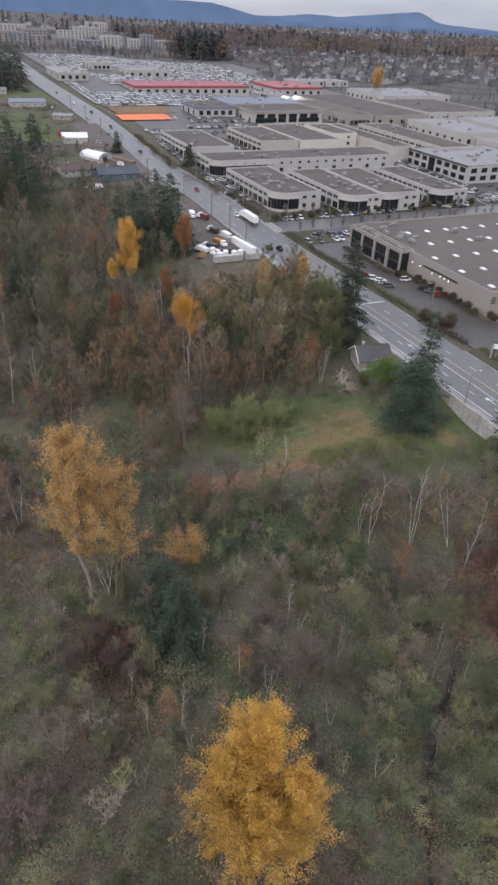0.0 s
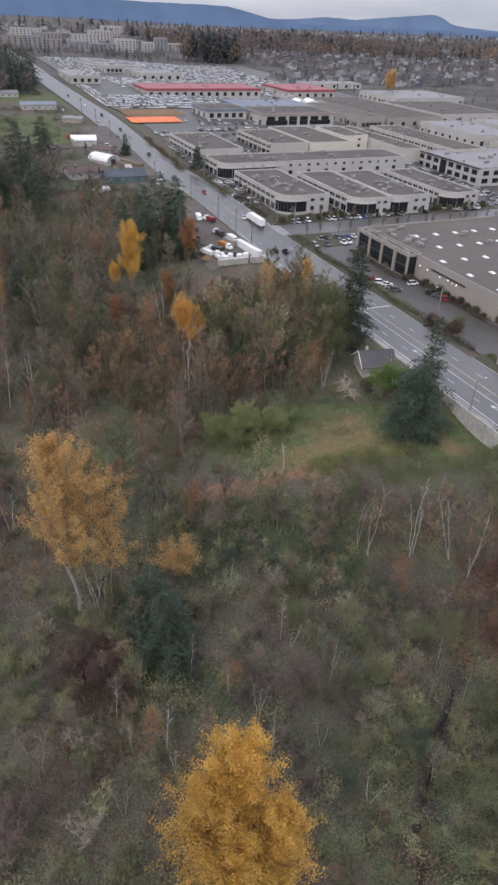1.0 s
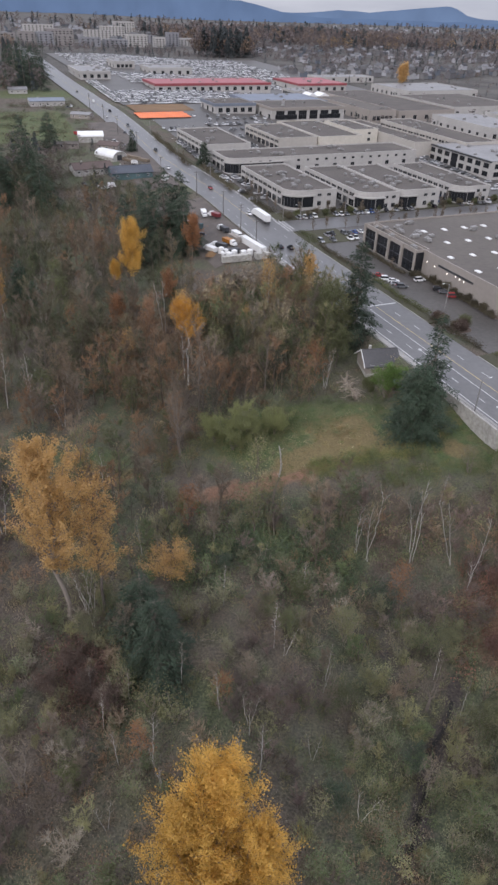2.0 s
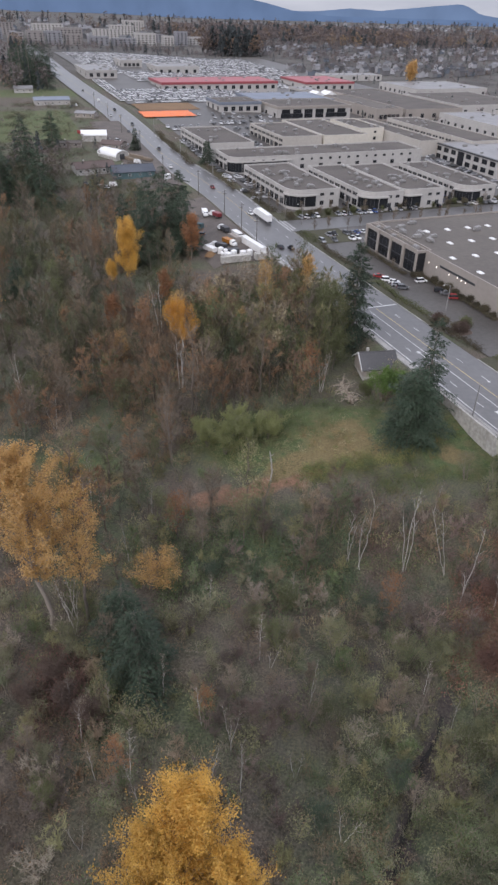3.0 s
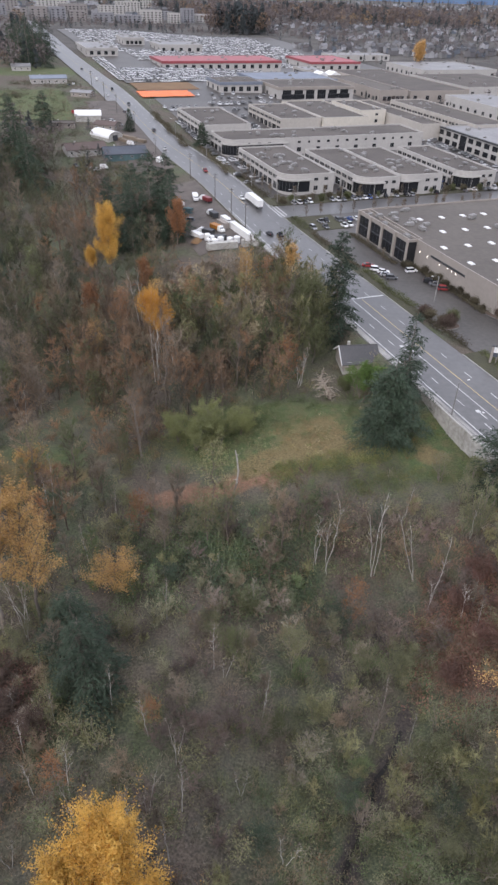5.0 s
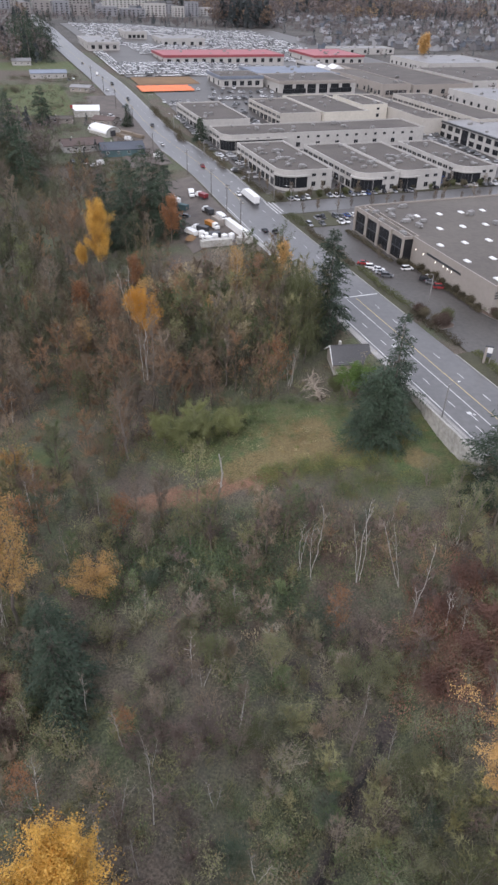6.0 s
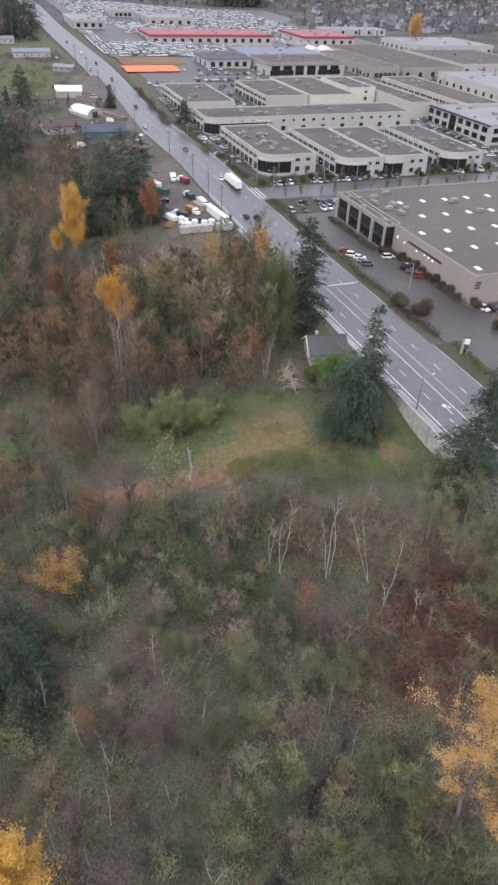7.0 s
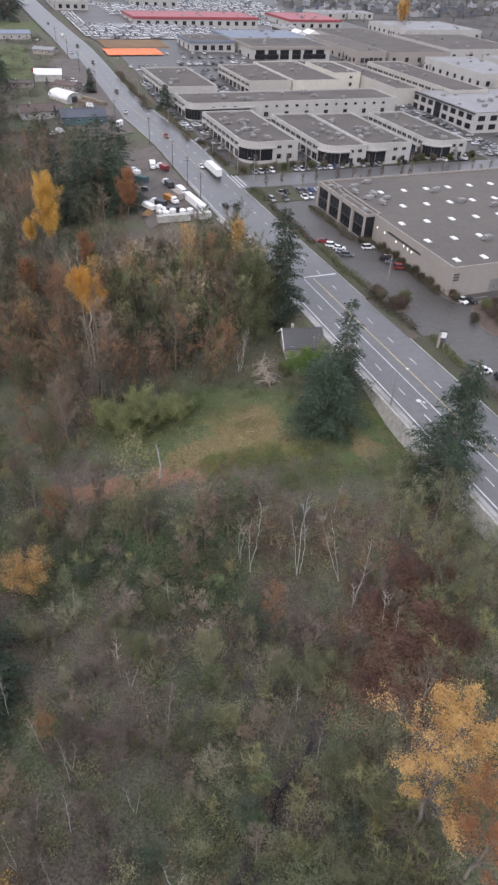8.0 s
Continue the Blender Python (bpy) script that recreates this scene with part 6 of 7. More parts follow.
def woods():
    """The rest of the wood, too dense to count: the same bare trees as one sheet of stems and twigs."""
    r = random.Random(77)
    pieces, spots = [], []
    while len(spots) < 700:
        pick = r.random()
        if pick < 0.22:
            x, y = sv(r.uniform(166, 222), -r.uniform(15, 62))
        elif pick < 0.4:
            x, y = r.uniform(-75, 22), r.uniform(168, 222)
        elif pick < 0.68:
            y = r.uniform(225, 395)
            x = r.uniform(-0.46 * y - 14, -0.02 * y)
        else:
            y = r.uniform(112, 372)
            x = r.uniform(-0.46 * y - 14, 0.3 * y + 10)
        if not open_ground(x, y):
            s, v = along(x, y), across(x, y)
            spots.append((x, y, r.uniform(0.75, 1.3) * (0.5 if 215 < s < 262 and v > -58 else 1.0)))
    for x, y, size in spots:
        k, t = r.randrange(6), r.uniform(0, 6.28)
        col = np.array(wild_colour(x, y, r)) * r.uniform(0.6, 1.05)
        if r.random() < 0.2:
            k, col = r.choice((4, 5)), np.array(r.choice(((0.05, 0.07, 0.035), (0.07, 0.085, 0.04), (0.045, 0.06, 0.04))))
            size *= 0.75
        for is_twig, (v, f) in enumerate(LOW[k]):
            pieces.append((stood(v, x, y, size, t), f, col if is_twig else np.array((0.12, 0.1, 0.08))))
    tagged(part("woods", joined("woods", pieces, M_BRUSH), None, None), "dense wood of bare brown trees on the slope", "woods", kind="stuff")
    pieces, n = [], 0
    while n < 780:
        y = r.uniform(30, 140) if r.random() < 0.8 else r.uniform(140, 300)
        x = r.uniform(-0.46 * y - 16, 0.46 * y + 40)
        if open_ground(x, y):
            continue
        n += 1
        patch = noise.noise((x * 0.045, y * 0.045, 11.0)) * 1.4
        if patch > 0.18:
            k, col = r.choice((5, 6, 0, 5)), r.choice((OLIVE, (0.2, 0.19, 0.1), GREEN))
        elif patch < -0.18:
            k, col = r.randrange(5), r.choice(((0.13, 0.1, 0.085), (0.1, 0.082, 0.07), (0.15, 0.115, 0.1)))
        else:
            k, col = r.choice((0, 1, 2, 3, 5, 6)), r.choice((GREYB, (0.2, 0.17, 0.14), (0.16, 0.16, 0.1), BROWN, OLIVE))
        if x > 40 and y < 100 and r.random() < 0.6:
            k, col = r.choice((5, 6, 6, 1)), r.choice((OLIVE, (0.21, 0.2, 0.09), (0.15, 0.16, 0.07)))
        if k > 4:
            col = r.choice((OLIVE, GREEN, (0.15, 0.15, 0.085), (0.11, 0.125, 0.07)))
        if creek_off(x, y) < 0.9:
            continue
        size, t = r.uniform(0.5, 1.25), r.uniform(0, 6.28)
        col = np.array(col) * r.uniform(0.85, 1.4)
        for is_twig, (v, f) in enumerate(BUSH[k]):
            pieces.append((stood(v, x, y, size, t), f, col if is_twig or k < 5 else np.array((0.2, 0.175, 0.14))))
    tagged(part("undergrowth", joined("undergrowth", pieces, M_BRUSH), None, None), "grey, brown and olive tall shrubs crowding the valley floor", "undergrowth", kind="stuff")


# ---- thickets, brambles and grass ----
def clump(seed, kind):
    r = random.Random(seed)
    g = Growth()
    if kind == "twigs":
        for _ in range(16):
            az, el = r.uniform(0, 6.28), r.uniform(0.5, 1.4)
            d = Vector((math.cos(az) * math.cos(el), math.sin(az) * math.cos(el), math.sin(el)))
            p = Vector((r.gauss(0, 0.35), r.gauss(0, 0.35), -0.1))
            L = r.uniform(1.2, 3.0)
            g.twig(p, p + d * L, 0.03, r)
            for _ in range(9):
                o = p + d * L * r.uniform(0.25, 1)
                dd = (d + Vector((r.gauss(0, 0.6), r.gauss(0, 0.6), r.gauss(0.1, 0.5)))).normalized()
                g.twig(o, o + dd * r.uniform(0.3, 1.0), 0.022, r)
    elif kind == "leaves":
        for _ in range(105):
            d = Vector((r.gauss(0, 0.8), r.gauss(0, 0.8), abs(r.gauss(0, 0.7))))
            g.leaf(d, r.uniform(0.075, 0.145), r, 0.8)
    else:
        for _ in range(70):
            p = Vector((r.gauss(0, 0.7), r.gauss(0, 0.7), -0.05))
            d = Vector((r.gauss(0, 0.35), r.gauss(0, 0.35), 1)).normalized()
            g.twig(p, p + d * r.uniform(0.3, 0.9), 0.035, r)
    return arrays(g)


CLUMPS = {k: [clump(300 + i, k) for i in range(5)] for k in ("twigs", "leaves", "grass")}


def scatter(name, label, kind, places, category):
    """Many clumps as one mesh; places: x, y, size, colour."""
    pieces = []
    r = random.Random(len(places))
    for x, y, size, col in places:
        v, f = CLUMPS[kind][r.randrange(5)]
        pieces.append((stood(v, x, y, size, r.uniform(0, 6.28), r.uniform(0.8, 1.2)), f, np.array(col) * r.uniform(0.75, 1.25)))
    return tagged(part(name, joined(name, pieces, M_BRUSH), None, None), label, category, kind="stuff")


BROWN, GREYB, RUST, OLIVE, GREEN, DRY, RED = (0.19, 0.15, 0.105), (0.24, 0.215, 0.17), (0.25, 0.16, 0.095), (0.18, 0.18, 0.09), (0.1, 0.13, 0.06), (0.34, 0.29, 0.18), (0.2, 0.11, 0.075)


def wild_colour(x, y, r):
    if 160 < along(x, y) < 225 and across(x, y) > -64 and r.random() < 0.75:
        return r.choice((OLIVE, GREYB, GREEN, OLIVE, DRY))
    if x < 20 and y > 150:
        big = noise.noise((x * 0.022, y * 0.022, 15.0)) + 0.25 * noise.noise((x * 0.09, y * 0.09, 2.0)) + 0.0045 * (-45 - x)
        if big > 0.12:
            return r.choice(((0.075, 0.09, 0.05), (0.1, 0.105, 0.06), (0.13, 0.12, 0.075)))
        if big < -0.08:
            return r.choice(((0.25, 0.155, 0.09), (0.21, 0.14, 0.088), (0.18, 0.135, 0.09)))
        return r.choice(((0.185, 0.14, 0.092), (0.16, 0.135, 0.08), (0.21, 0.165, 0.11), (0.135, 0.13, 0.07)))
    if x < -15 and 115 < y < 300 and r.random() < 0.6:
        return r.choice((OLIVE, GREEN, (0.1, 0.1, 0.06), RUST, (0.13, 0.12, 0.07)))
    n = noise.noise((x * 0.03, y * 0.03, 7.0))
    # brown growth here is tinted red after a reflection in the aircraft window
    if blob(x, y, 58, 99, 11, 15) > 0 and r.random() < 0.7:
        return RED
    if blob(x, y, -25, 215, 50, 50) > 0 and r.random() < 0.45:
        return RUST
    if x > 38 and y < 95 and r.random() < 0.6:
        return OLIVE
    if n > 0.12:
        return r.choice((OLIVE, GREEN, GREYB))
    if n < -0.15:
        return r.choice((BROWN, RUST, BROWN))
    return r.choice((GREYB, BROWN, OLIVE, OLIVE, GREEN))


woods()
rng = random.Random(21)
twigs, leaves, grass = [], [], []
for _ in range(5200):
    y = rng.uniform(30, 345)
    x = rng.uniform(-0.44 * y - 14, 0.44 * y + 36)
    if open_ground(x, y):
        continue
    col = wild_colour(x, y, rng)
    dense = noise.noise((x * 0.06, y * 0.06, 2.0))
    if rng.random() < 0.62:
        twigs.append((x, y, rng.uniform(0.7, 1.7) * (1.0 if y > 90 else 0.8), col))
    elif dense > -0.25:
        leaves.append((x, y, rng.uniform(0.6, 1.5), col if col not in (BROWN, GREYB) else rng.choice((OLIVE, GREEN, BROWN))))
for _ in range(2600):
    y = rng.uniform(30, 190)
    x = rng.uniform(-0.44 * y - 14, 0.44 * y + 36)
    if across(x, y) > -13:
        continue
    if meadow(x, y) > 0.2:
        grass.append((x, y, rng.uniform(0.4, 0.9), rng.choice(((0.1, 0.14, 0.04), (0.13, 0.15, 0.05), (0.2, 0.16, 0.07)))))
    elif rng.random() < 0.5:
        grass.append((x, y, rng.uniform(0.8, 1.6), rng.choice((BROWN, OLIVE, GREYB, OLIVE, DRY))))
for _ in range(520):
    x, y = rng.gauss(14, 13), rng.gauss(117, 7)
    leaves.append((x, y, rng.uniform(0.9, 1.8), rng.choice((GREEN, (0.075, 0.11, 0.06), (0.065, 0.09, 0.055)))))
for _ in range(210):
    x, y = rng.gauss(43, 10), rng.gauss(138.5, 2.6)
    leaves.append((x, y, rng.uniform(0.6, 1.1), rng.choice((GREEN, (0.12, 0.13, 0.05)))))
# brown brambles whose added red imitates the cabin-window reflection
for _ in range(330):
    x, y = rng.gauss(60.5, 5.0), rng.gauss(99, 8)
    leaves.append((x, y, rng.uniform(0.9, 1.9), rng.choice(((0.175, 0.09, 0.066), (0.15, 0.085, 0.062), (0.19, 0.115, 0.075), (0.14, 0.105, 0.075)))))
for _ in range(120):
    x, y = rng.gauss(-23, 4), rng.gauss(83, 5)
    leaves.append((x, y, rng.uniform(0.9, 1.8), rng.choice(((0.13, 0.075, 0.06), (0.16, 0.09, 0.07), (0.1, 0.07, 0.055)))))
for _ in range(150):
    x, y = rng.gauss(42, 10), rng.gauss(122, 3)
    leaves.append((x, y, rng.uniform(0.8, 1.6), rng.choice(((0.12, 0.085, 0.075), (0.15, 0.1, 0.085), OLIVE))))
for _ in range(150):
    x, y = rng.gauss(3, 9), rng.gauss(157, 5)
    leaves.append((x, y, rng.uniform(0.6, 1.6), rng.choice(((0.15, 0.17, 0.08), (0.12, 0.15, 0.065), OLIVE))))
for _ in range(260):
    x = rng.uniform(20, 48)
    y = 139.5 + 0.22 * x + rng.gauss(0, 1.8) - 3
    leaves.append((x, y, rng.uniform(0.5, 1.1), rng.choice((GREEN, (0.12, 0.14, 0.05), (0.16, 0.17, 0.06), (0.2, 0.19, 0.07)))))
for _ in range(420):
    x, y = rng.gauss(18, 14), rng.gauss(166, 5)
    leaves.append((x, y, rng.uniform(0.4, 1.0), rng.choice(((0.075, 0.11, 0.045), (0.1, 0.13, 0.05), GREEN))))
for _ in range(160):
    x, y = rng.gauss(30, 6), rng.gauss(157, 4)
    leaves.append((x, y, rng.uniform(0.3, 0.7), rng.choice(((0.25, 0.17, 0.08), (0.2, 0.15, 0.08), DRY, OLIVE))))
for _ in range(120):
    x, y = rng.uniform(-8, 50), rng.uniform(140, 172)
    leaves.append((x, y, rng.uniform(0.3, 0.8), rng.choice((GREEN, (0.12, 0.14, 0.06), DRY, OLIVE))))
scrub = []
while len(scrub) < 760:
    s, v = rng.uniform(352, 640), -rng.uniform(15, 125)
    if (v > -19 + bend(s)) or rng.random() > 0.35 + 0.9 * noise.noise((s * 0.05, v * 0.05, 6.0)) + (0.5 if s < 395 or v < -66 and s < 480 else 0.0):
        continue
    if min(math.hypot(s - a, v - b) for a, b in ((409, -58), (398, -38), (487, -44), (440, -42), (462, -36), (470, -62), (632, -54), (566, -36), (414, -50), (400, -46))) < 11:
        continue
    scrub.append((*sv(s, v), rng.uniform(1.0, 2.5), rng.choice(((0.07, 0.06, 0.042), (0.085, 0.07, 0.05), (0.05, 0.062, 0.034), (0.06, 0.07, 0.04), (0.1, 0.08, 0.055)))))
scatter("farmyard_scrub", "dark brown and olive scrub about the farmyard", "leaves", scrub, "scrub")
scatter("thicket", "dense bare brown and grey thicket covering the valley", "twigs", twigs, "thicket")
scatter("brambles", "low olive and brown brambles between the trees", "leaves", leaves, "brambles")
scatter("tall_grass", "dry and green tufts of tall grass", "grass", grass, "grass")


def shrub(label, x, y, h, spread, seed, material, per=14, size=0.13):
    r = random.Random(seed)
    wood, tips = grow(r, h, spread, 20, 0.1, 3, 0.08, 0.7, 4)
    return tree("shrub", label, at_xy(x, y), wood, M_BARK, leafy(r, tips, int(per * 1.7), size, 0.4), material, "shrubs", "shrub")


for k, (x, y, h) in enumerate(((0.5, 152.5, 8.5), (6.5, 155, 8), (-4.5, 156, 7), (11.5, 158, 6), (2.5, 160, 7))):
    shrub("pale green dome-shaped willow on the meadow", x, y, h, h * 0.75, 750 + k, M_LIME, 30, 0.13)
shrub("bright green leafy shrub below the old house", 42.5, 172.5, 9.5, 4.4, 71, M_LEAF, 26)
shrub("bright green round shrub beside a shrub", 45.5, 174, 8, 3.6, 72, M_LEAF, 24)
shrub("dull olive bush beside the old house", 38.5, 176, 4.5, 2.4, 70, M_OLIVE, 14)
shrub("pale green round bush on the meadow", 4, 158, 7, 4.6, 73, M_WILLOW, 14)
shrub("pale green bush on the meadow's edge", 13, 163, 5.5, 4.2, 74, M_WILLOW, 12)
shrub("yellow-green reed-like bush by the retaining wall", 66, 138, 6, 2.6, 75, M_OLIVE, 8, 0.16)
for k, (x, y) in enumerate(((72, 119), (76, 113), (81, 108), (70, 125), (67, 115), (84, 101), (74, 105), (63, 122), (79, 97), (68, 106))):
    shrub("feathery olive willow below the retaining wall", x, y, 11 + k % 4, 4.4, 700 + k, M_WILLOW, 14, 0.085)
for k, (x, y) in enumerate(((58, 137), (61, 130), (64, 134))):
    shrub("thin yellow-green willow with bare stems", x, y, 8 + k, 2.6, 730 + k, M_WILLOW, 5, 0.1)
for k, (x, y, h, hue) in enumerate(((38.7, 95.2, 6, 0), (44.6, 92, 7, 0), (24.5, 80, 7, 2), (30.3, 84, 6, 0), (48.4, 76, 6, 2), (54.4, 71, 8, 2), (47.6, 63.5, 8, 0), (26.2, 97.5, 6, 0), (50.6, 78.6, 5, 0), (46, 96, 6, 0), (35.2, 70, 5, 1), (53, 60, 8, 2),
                                     (48.5, 69, 6, 1), (35, 105.4, 6, 1), (15, 94, 6, 2), (0.5, 110, 4, 1), (-12, 83, 6, 1), (10, 98, 5, 0), (22, 62, 5, 1), (17, 104, 5, 2), (-24, 90, 7, 0), (-36, 116, 8, 1), (-46, 128, 8, 0), (-30, 128, 7, 1), (-52, 150, 9, 1), (-14, 132, 6, 0), (62, 122, 7, 0), (-32, 70, 6, 0), (-20, 62, 6, 2))):
    shrub(("feathery olive shrub in the valley thicket", "dark green bush in the valley thicket", "dull olive-green bush in the valley thicket")[hue], x, y, h, h * 0.6, 800 + k, (M_WILLOW, M_DEEP, M_OLIVE)[hue], 18, 0.08)
# brown shrubs that carry the red of a window reflection in their leaf colour
for k, (x, y, h) in enumerate(((54, 91, 4), (60, 96, 5), (63, 91, 4), (64, 101, 5), (58, 105, 4.5), (61, 110, 5), (67, 108, 4.5), (69, 96, 5))):
    shrub("brown leafy shrub tinted with a red window reflection", x, y, h, h * 0.75, 860 + k, M_REFLECTION_RED, 16, 0.12)
for k, (x, y) in enumerate(((-25, 84), (-20, 79), (-28, 78), (-16, 76))):
    shrub("reddish-brown shrub near the blue-green firs", x, y, 4 + k % 2, 3.2, 880 + k, M_REDBUSH, 14, 0.12)


def hedge(label, s0, s1, v, h, wide, seed, material, drift=0.6):
    """An uneven low hedge: stems and many small leaves along a line."""
    g = np.random.default_rng(seed)
    n = int((s1 - s0) * 70)
    s = g.uniform(s0, s1, n)
    lumps = np.array([0.55 + 0.7 * abs(noise.noise((k * 0.45, seed, 0))) + 0.4 * noise.noise((k * 0.12, seed, 5)) for k in s])
    off = g.normal(0, wide * 0.4, n) * (0.6 + 0.5 * lumps) + drift * np.sin(s * 0.21 + seed)
    z = g.random(n) ** 0.7 * h * lumps
    pts = []
    for k, o, q in zip(s, off, z):
        x, y = sv(k, v + o)
        pts.append((x, y, terrain(x, y) + 0.05 + q))
    m = ground_at((s0 + s1) / 2, v)
    c = np.array(pts) - np.array(m.translation)
    turn = np.array(m.to_3x3())
    c = c @ turn
    a = unit(g.normal(0, 1, (n, 3)))
    b = unit(np.cross(a, g.normal(0, 1, (n, 3))))
    k = 0.2 * g.uniform(0.6, 1.4, (n, 1))
    leaves = Flakes(np.stack([c - a * k, c + b * k * 0.6, c + a * k, c - b * k * 0.6], 1).reshape(-1, 3), np.arange(4 * n).reshape(-1, 4))
    ob = empty("hedge", m, label, "hedge", "hedges")
    part("foliage", leaves.mesh("foliage", material), None, ob)
    stems = Growth()
    for i in range(0, n, 60):
        x, y, zz = c[i]
        stems.tube(Vector((x, y, zz - z[i] - 0.2)), Vector((x * 1.0, y, zz)), 0.04, 0.02, 4)
    part("stems", stems.mesh("stems", M_BARK), None, ob)


hedge("dull brown-green hedge between road and parking lot", 150, 176, 14.0, 1.7, 2.6, 1, M_HEDGE)
hedge("uneven olive hedge along the parked cars", 178, 214, 14.4, 1.9, 2.6, 2, M_OLIVE)
hedge("low brown hedge beside the warehouse lot", 216, 260, 14.0, 1.9, 2.6, 3, M_HEDGE)
hedge("olive and brown hedge at the corner", 263, 280, 14.5, 1.9, 4.5, 4, M_OLIVE)
hedge("dull hedge along the business park verge", 312, 352, 13.5, 2.3, 3.4, 5, M_HEDGE)
hedge("brown hedge along the far verge", 354, 408, 8.5, 2.4, 3.4, 6, M_HEDGE)
hedge("ragged dark hedge along the road further up", 410, 500, 1.5, 2.2, 3.2, 11, M_HEDGE, 1.0)
hedge("dark hedge between the side street and the blocks", 300, 312, 18, 1.8, 3.0, 12, M_HEDGE)
hedge("low dark planting along the warehouse wall", 168, 214, 34.6, 1.3, 1.4, 7, M_HEDGE, 0.2)
hedge("dark planting below the glazed wing", 216, 254, 29.4, 1.4, 1.8, 8, M_HEDGE, 0.2)
hedge("low grassy hedge by the pylon sign", 128, 146, 16.5, 1.0, 2.2, 9, M_OLIVE)
hedge("dark hedge along the next driveway", 98, 122, 15.5, 1.5, 3.0, 10, M_HEDGE)
for k in range(10):
    shrub("round brown bush in a planting bed", *sv(140 + 1.7 * k, 39.5 + (k * 37 % 10)), 2.4, 2.1, 110 + k, (M_REDBUSH, M_OLIVE, M_REDBUSH, M_HEDGE)[k % 4], 12, 0.12)
for k, (s, v, h) in enumerate(((163, 15.6, 2.6), (165.5, 16.5, 2.2), (164, 18.6, 2.8), (166, 20.2, 3.4), (162.8, 17.4, 1.8), (163, 37, 1.6), (165.5, 37.6, 1.8), (168, 37.4, 1.5), (170.5, 38.2, 1.7), (150, 34.5, 1.8), (156, 46, 2.6), (145, 44, 2.4), (172, 15.5, 2.0), (170, 14.6, 2.4), (174, 14.8, 2.2))):
    shrub("low reddish-brown bush in a shrub bed", *sv(s, v), h, h * 0.75, 410 + k, (M_REDBUSH, M_HEDGE, M_REDBUSH, M_OLIVE)[k % 4], 12, 0.12)
for k in range(11):
    shrub("round dark bush against the warehouse wall", *sv(171 + 4.3 * k, 35.2 - (k > 8) * 4), (1.0, 2.0, 1.3, 2.3, 0.9, 1.7, 2.4, 1.1, 1.9, 2.6, 1.2)[k], (0.8, 1.4, 1.0, 1.5, 0.8, 1.3, 1.5, 0.9, 1.3, 1.8, 1.0)[k], 440 + k, M_HEDGE, 12, 0.12)
for k in range(26):
    shrub("rounded street bush along the side street", *sv(301.5 + (k % 2) * 2, 18 + 5 * k), 2.4, 1.5, 150 + k, (M_HEDGE, M_OLIVE, M_HEDGE)[k % 3], 8, 0.18)

def fallen_tree(x, y):
    """A pale uprooted tree: trunk on the ground and a tangle of crooked boughs."""
    ob = empty("fallen_tree", at_xy(x, y, 0.6, -35, 1.35), "pale fallen tree with a tangle of broken branches", "fallen tree")
    r = random.Random(5)
    trunk, boughs = Growth(), Growth()
    trunk.tube(Vector((-3.4, 2.5, 0.9)), Vector((0.4, 0, 0.5)), 0.2, 0.3, 7)
    trunk.tube(Vector((0.4, 0, 0.5)), Vector((2.4, -2.2, 0.4)), 0.3, 0.42, 7)
    for i in range(46):
        o = Vector((-3.4, 2.5, 0.9)).lerp(Vector((2.4, -2.2, 0.4)), r.random())
        d = Vector((r.gauss(0, 0.8), r.gauss(0, 0.8), abs(r.gauss(0.55, 0.5)))).normalized()
        w = r.uniform(0.05, 0.12)
        for g in range(4):
            d = (d + Vector((r.gauss(0, 0.45), r.gauss(0, 0.45), r.gauss(-0.12, 0.3)))).normalized()
            e = o + d * r.uniform(0.4, 1.0)
            e.z = max(e.z, 0.1)
            boughs.tube(o, e, w, w * 0.75, 4)
            for _ in range(3):
                boughs.twig(e, e + Vector((r.gauss(0, 0.6), r.gauss(0, 0.6), r.gauss(0.1, 0.4))), 0.03, r)
            o, w = e, w * 0.75
    part("trunk", trunk.mesh("trunk", M_WOOD, True), None, ob)
    part("crown", boughs.mesh("crown", M_PALEWOOD), None, ob, "tangle of bleached boughs")


fallen_tree(33.6, 176)


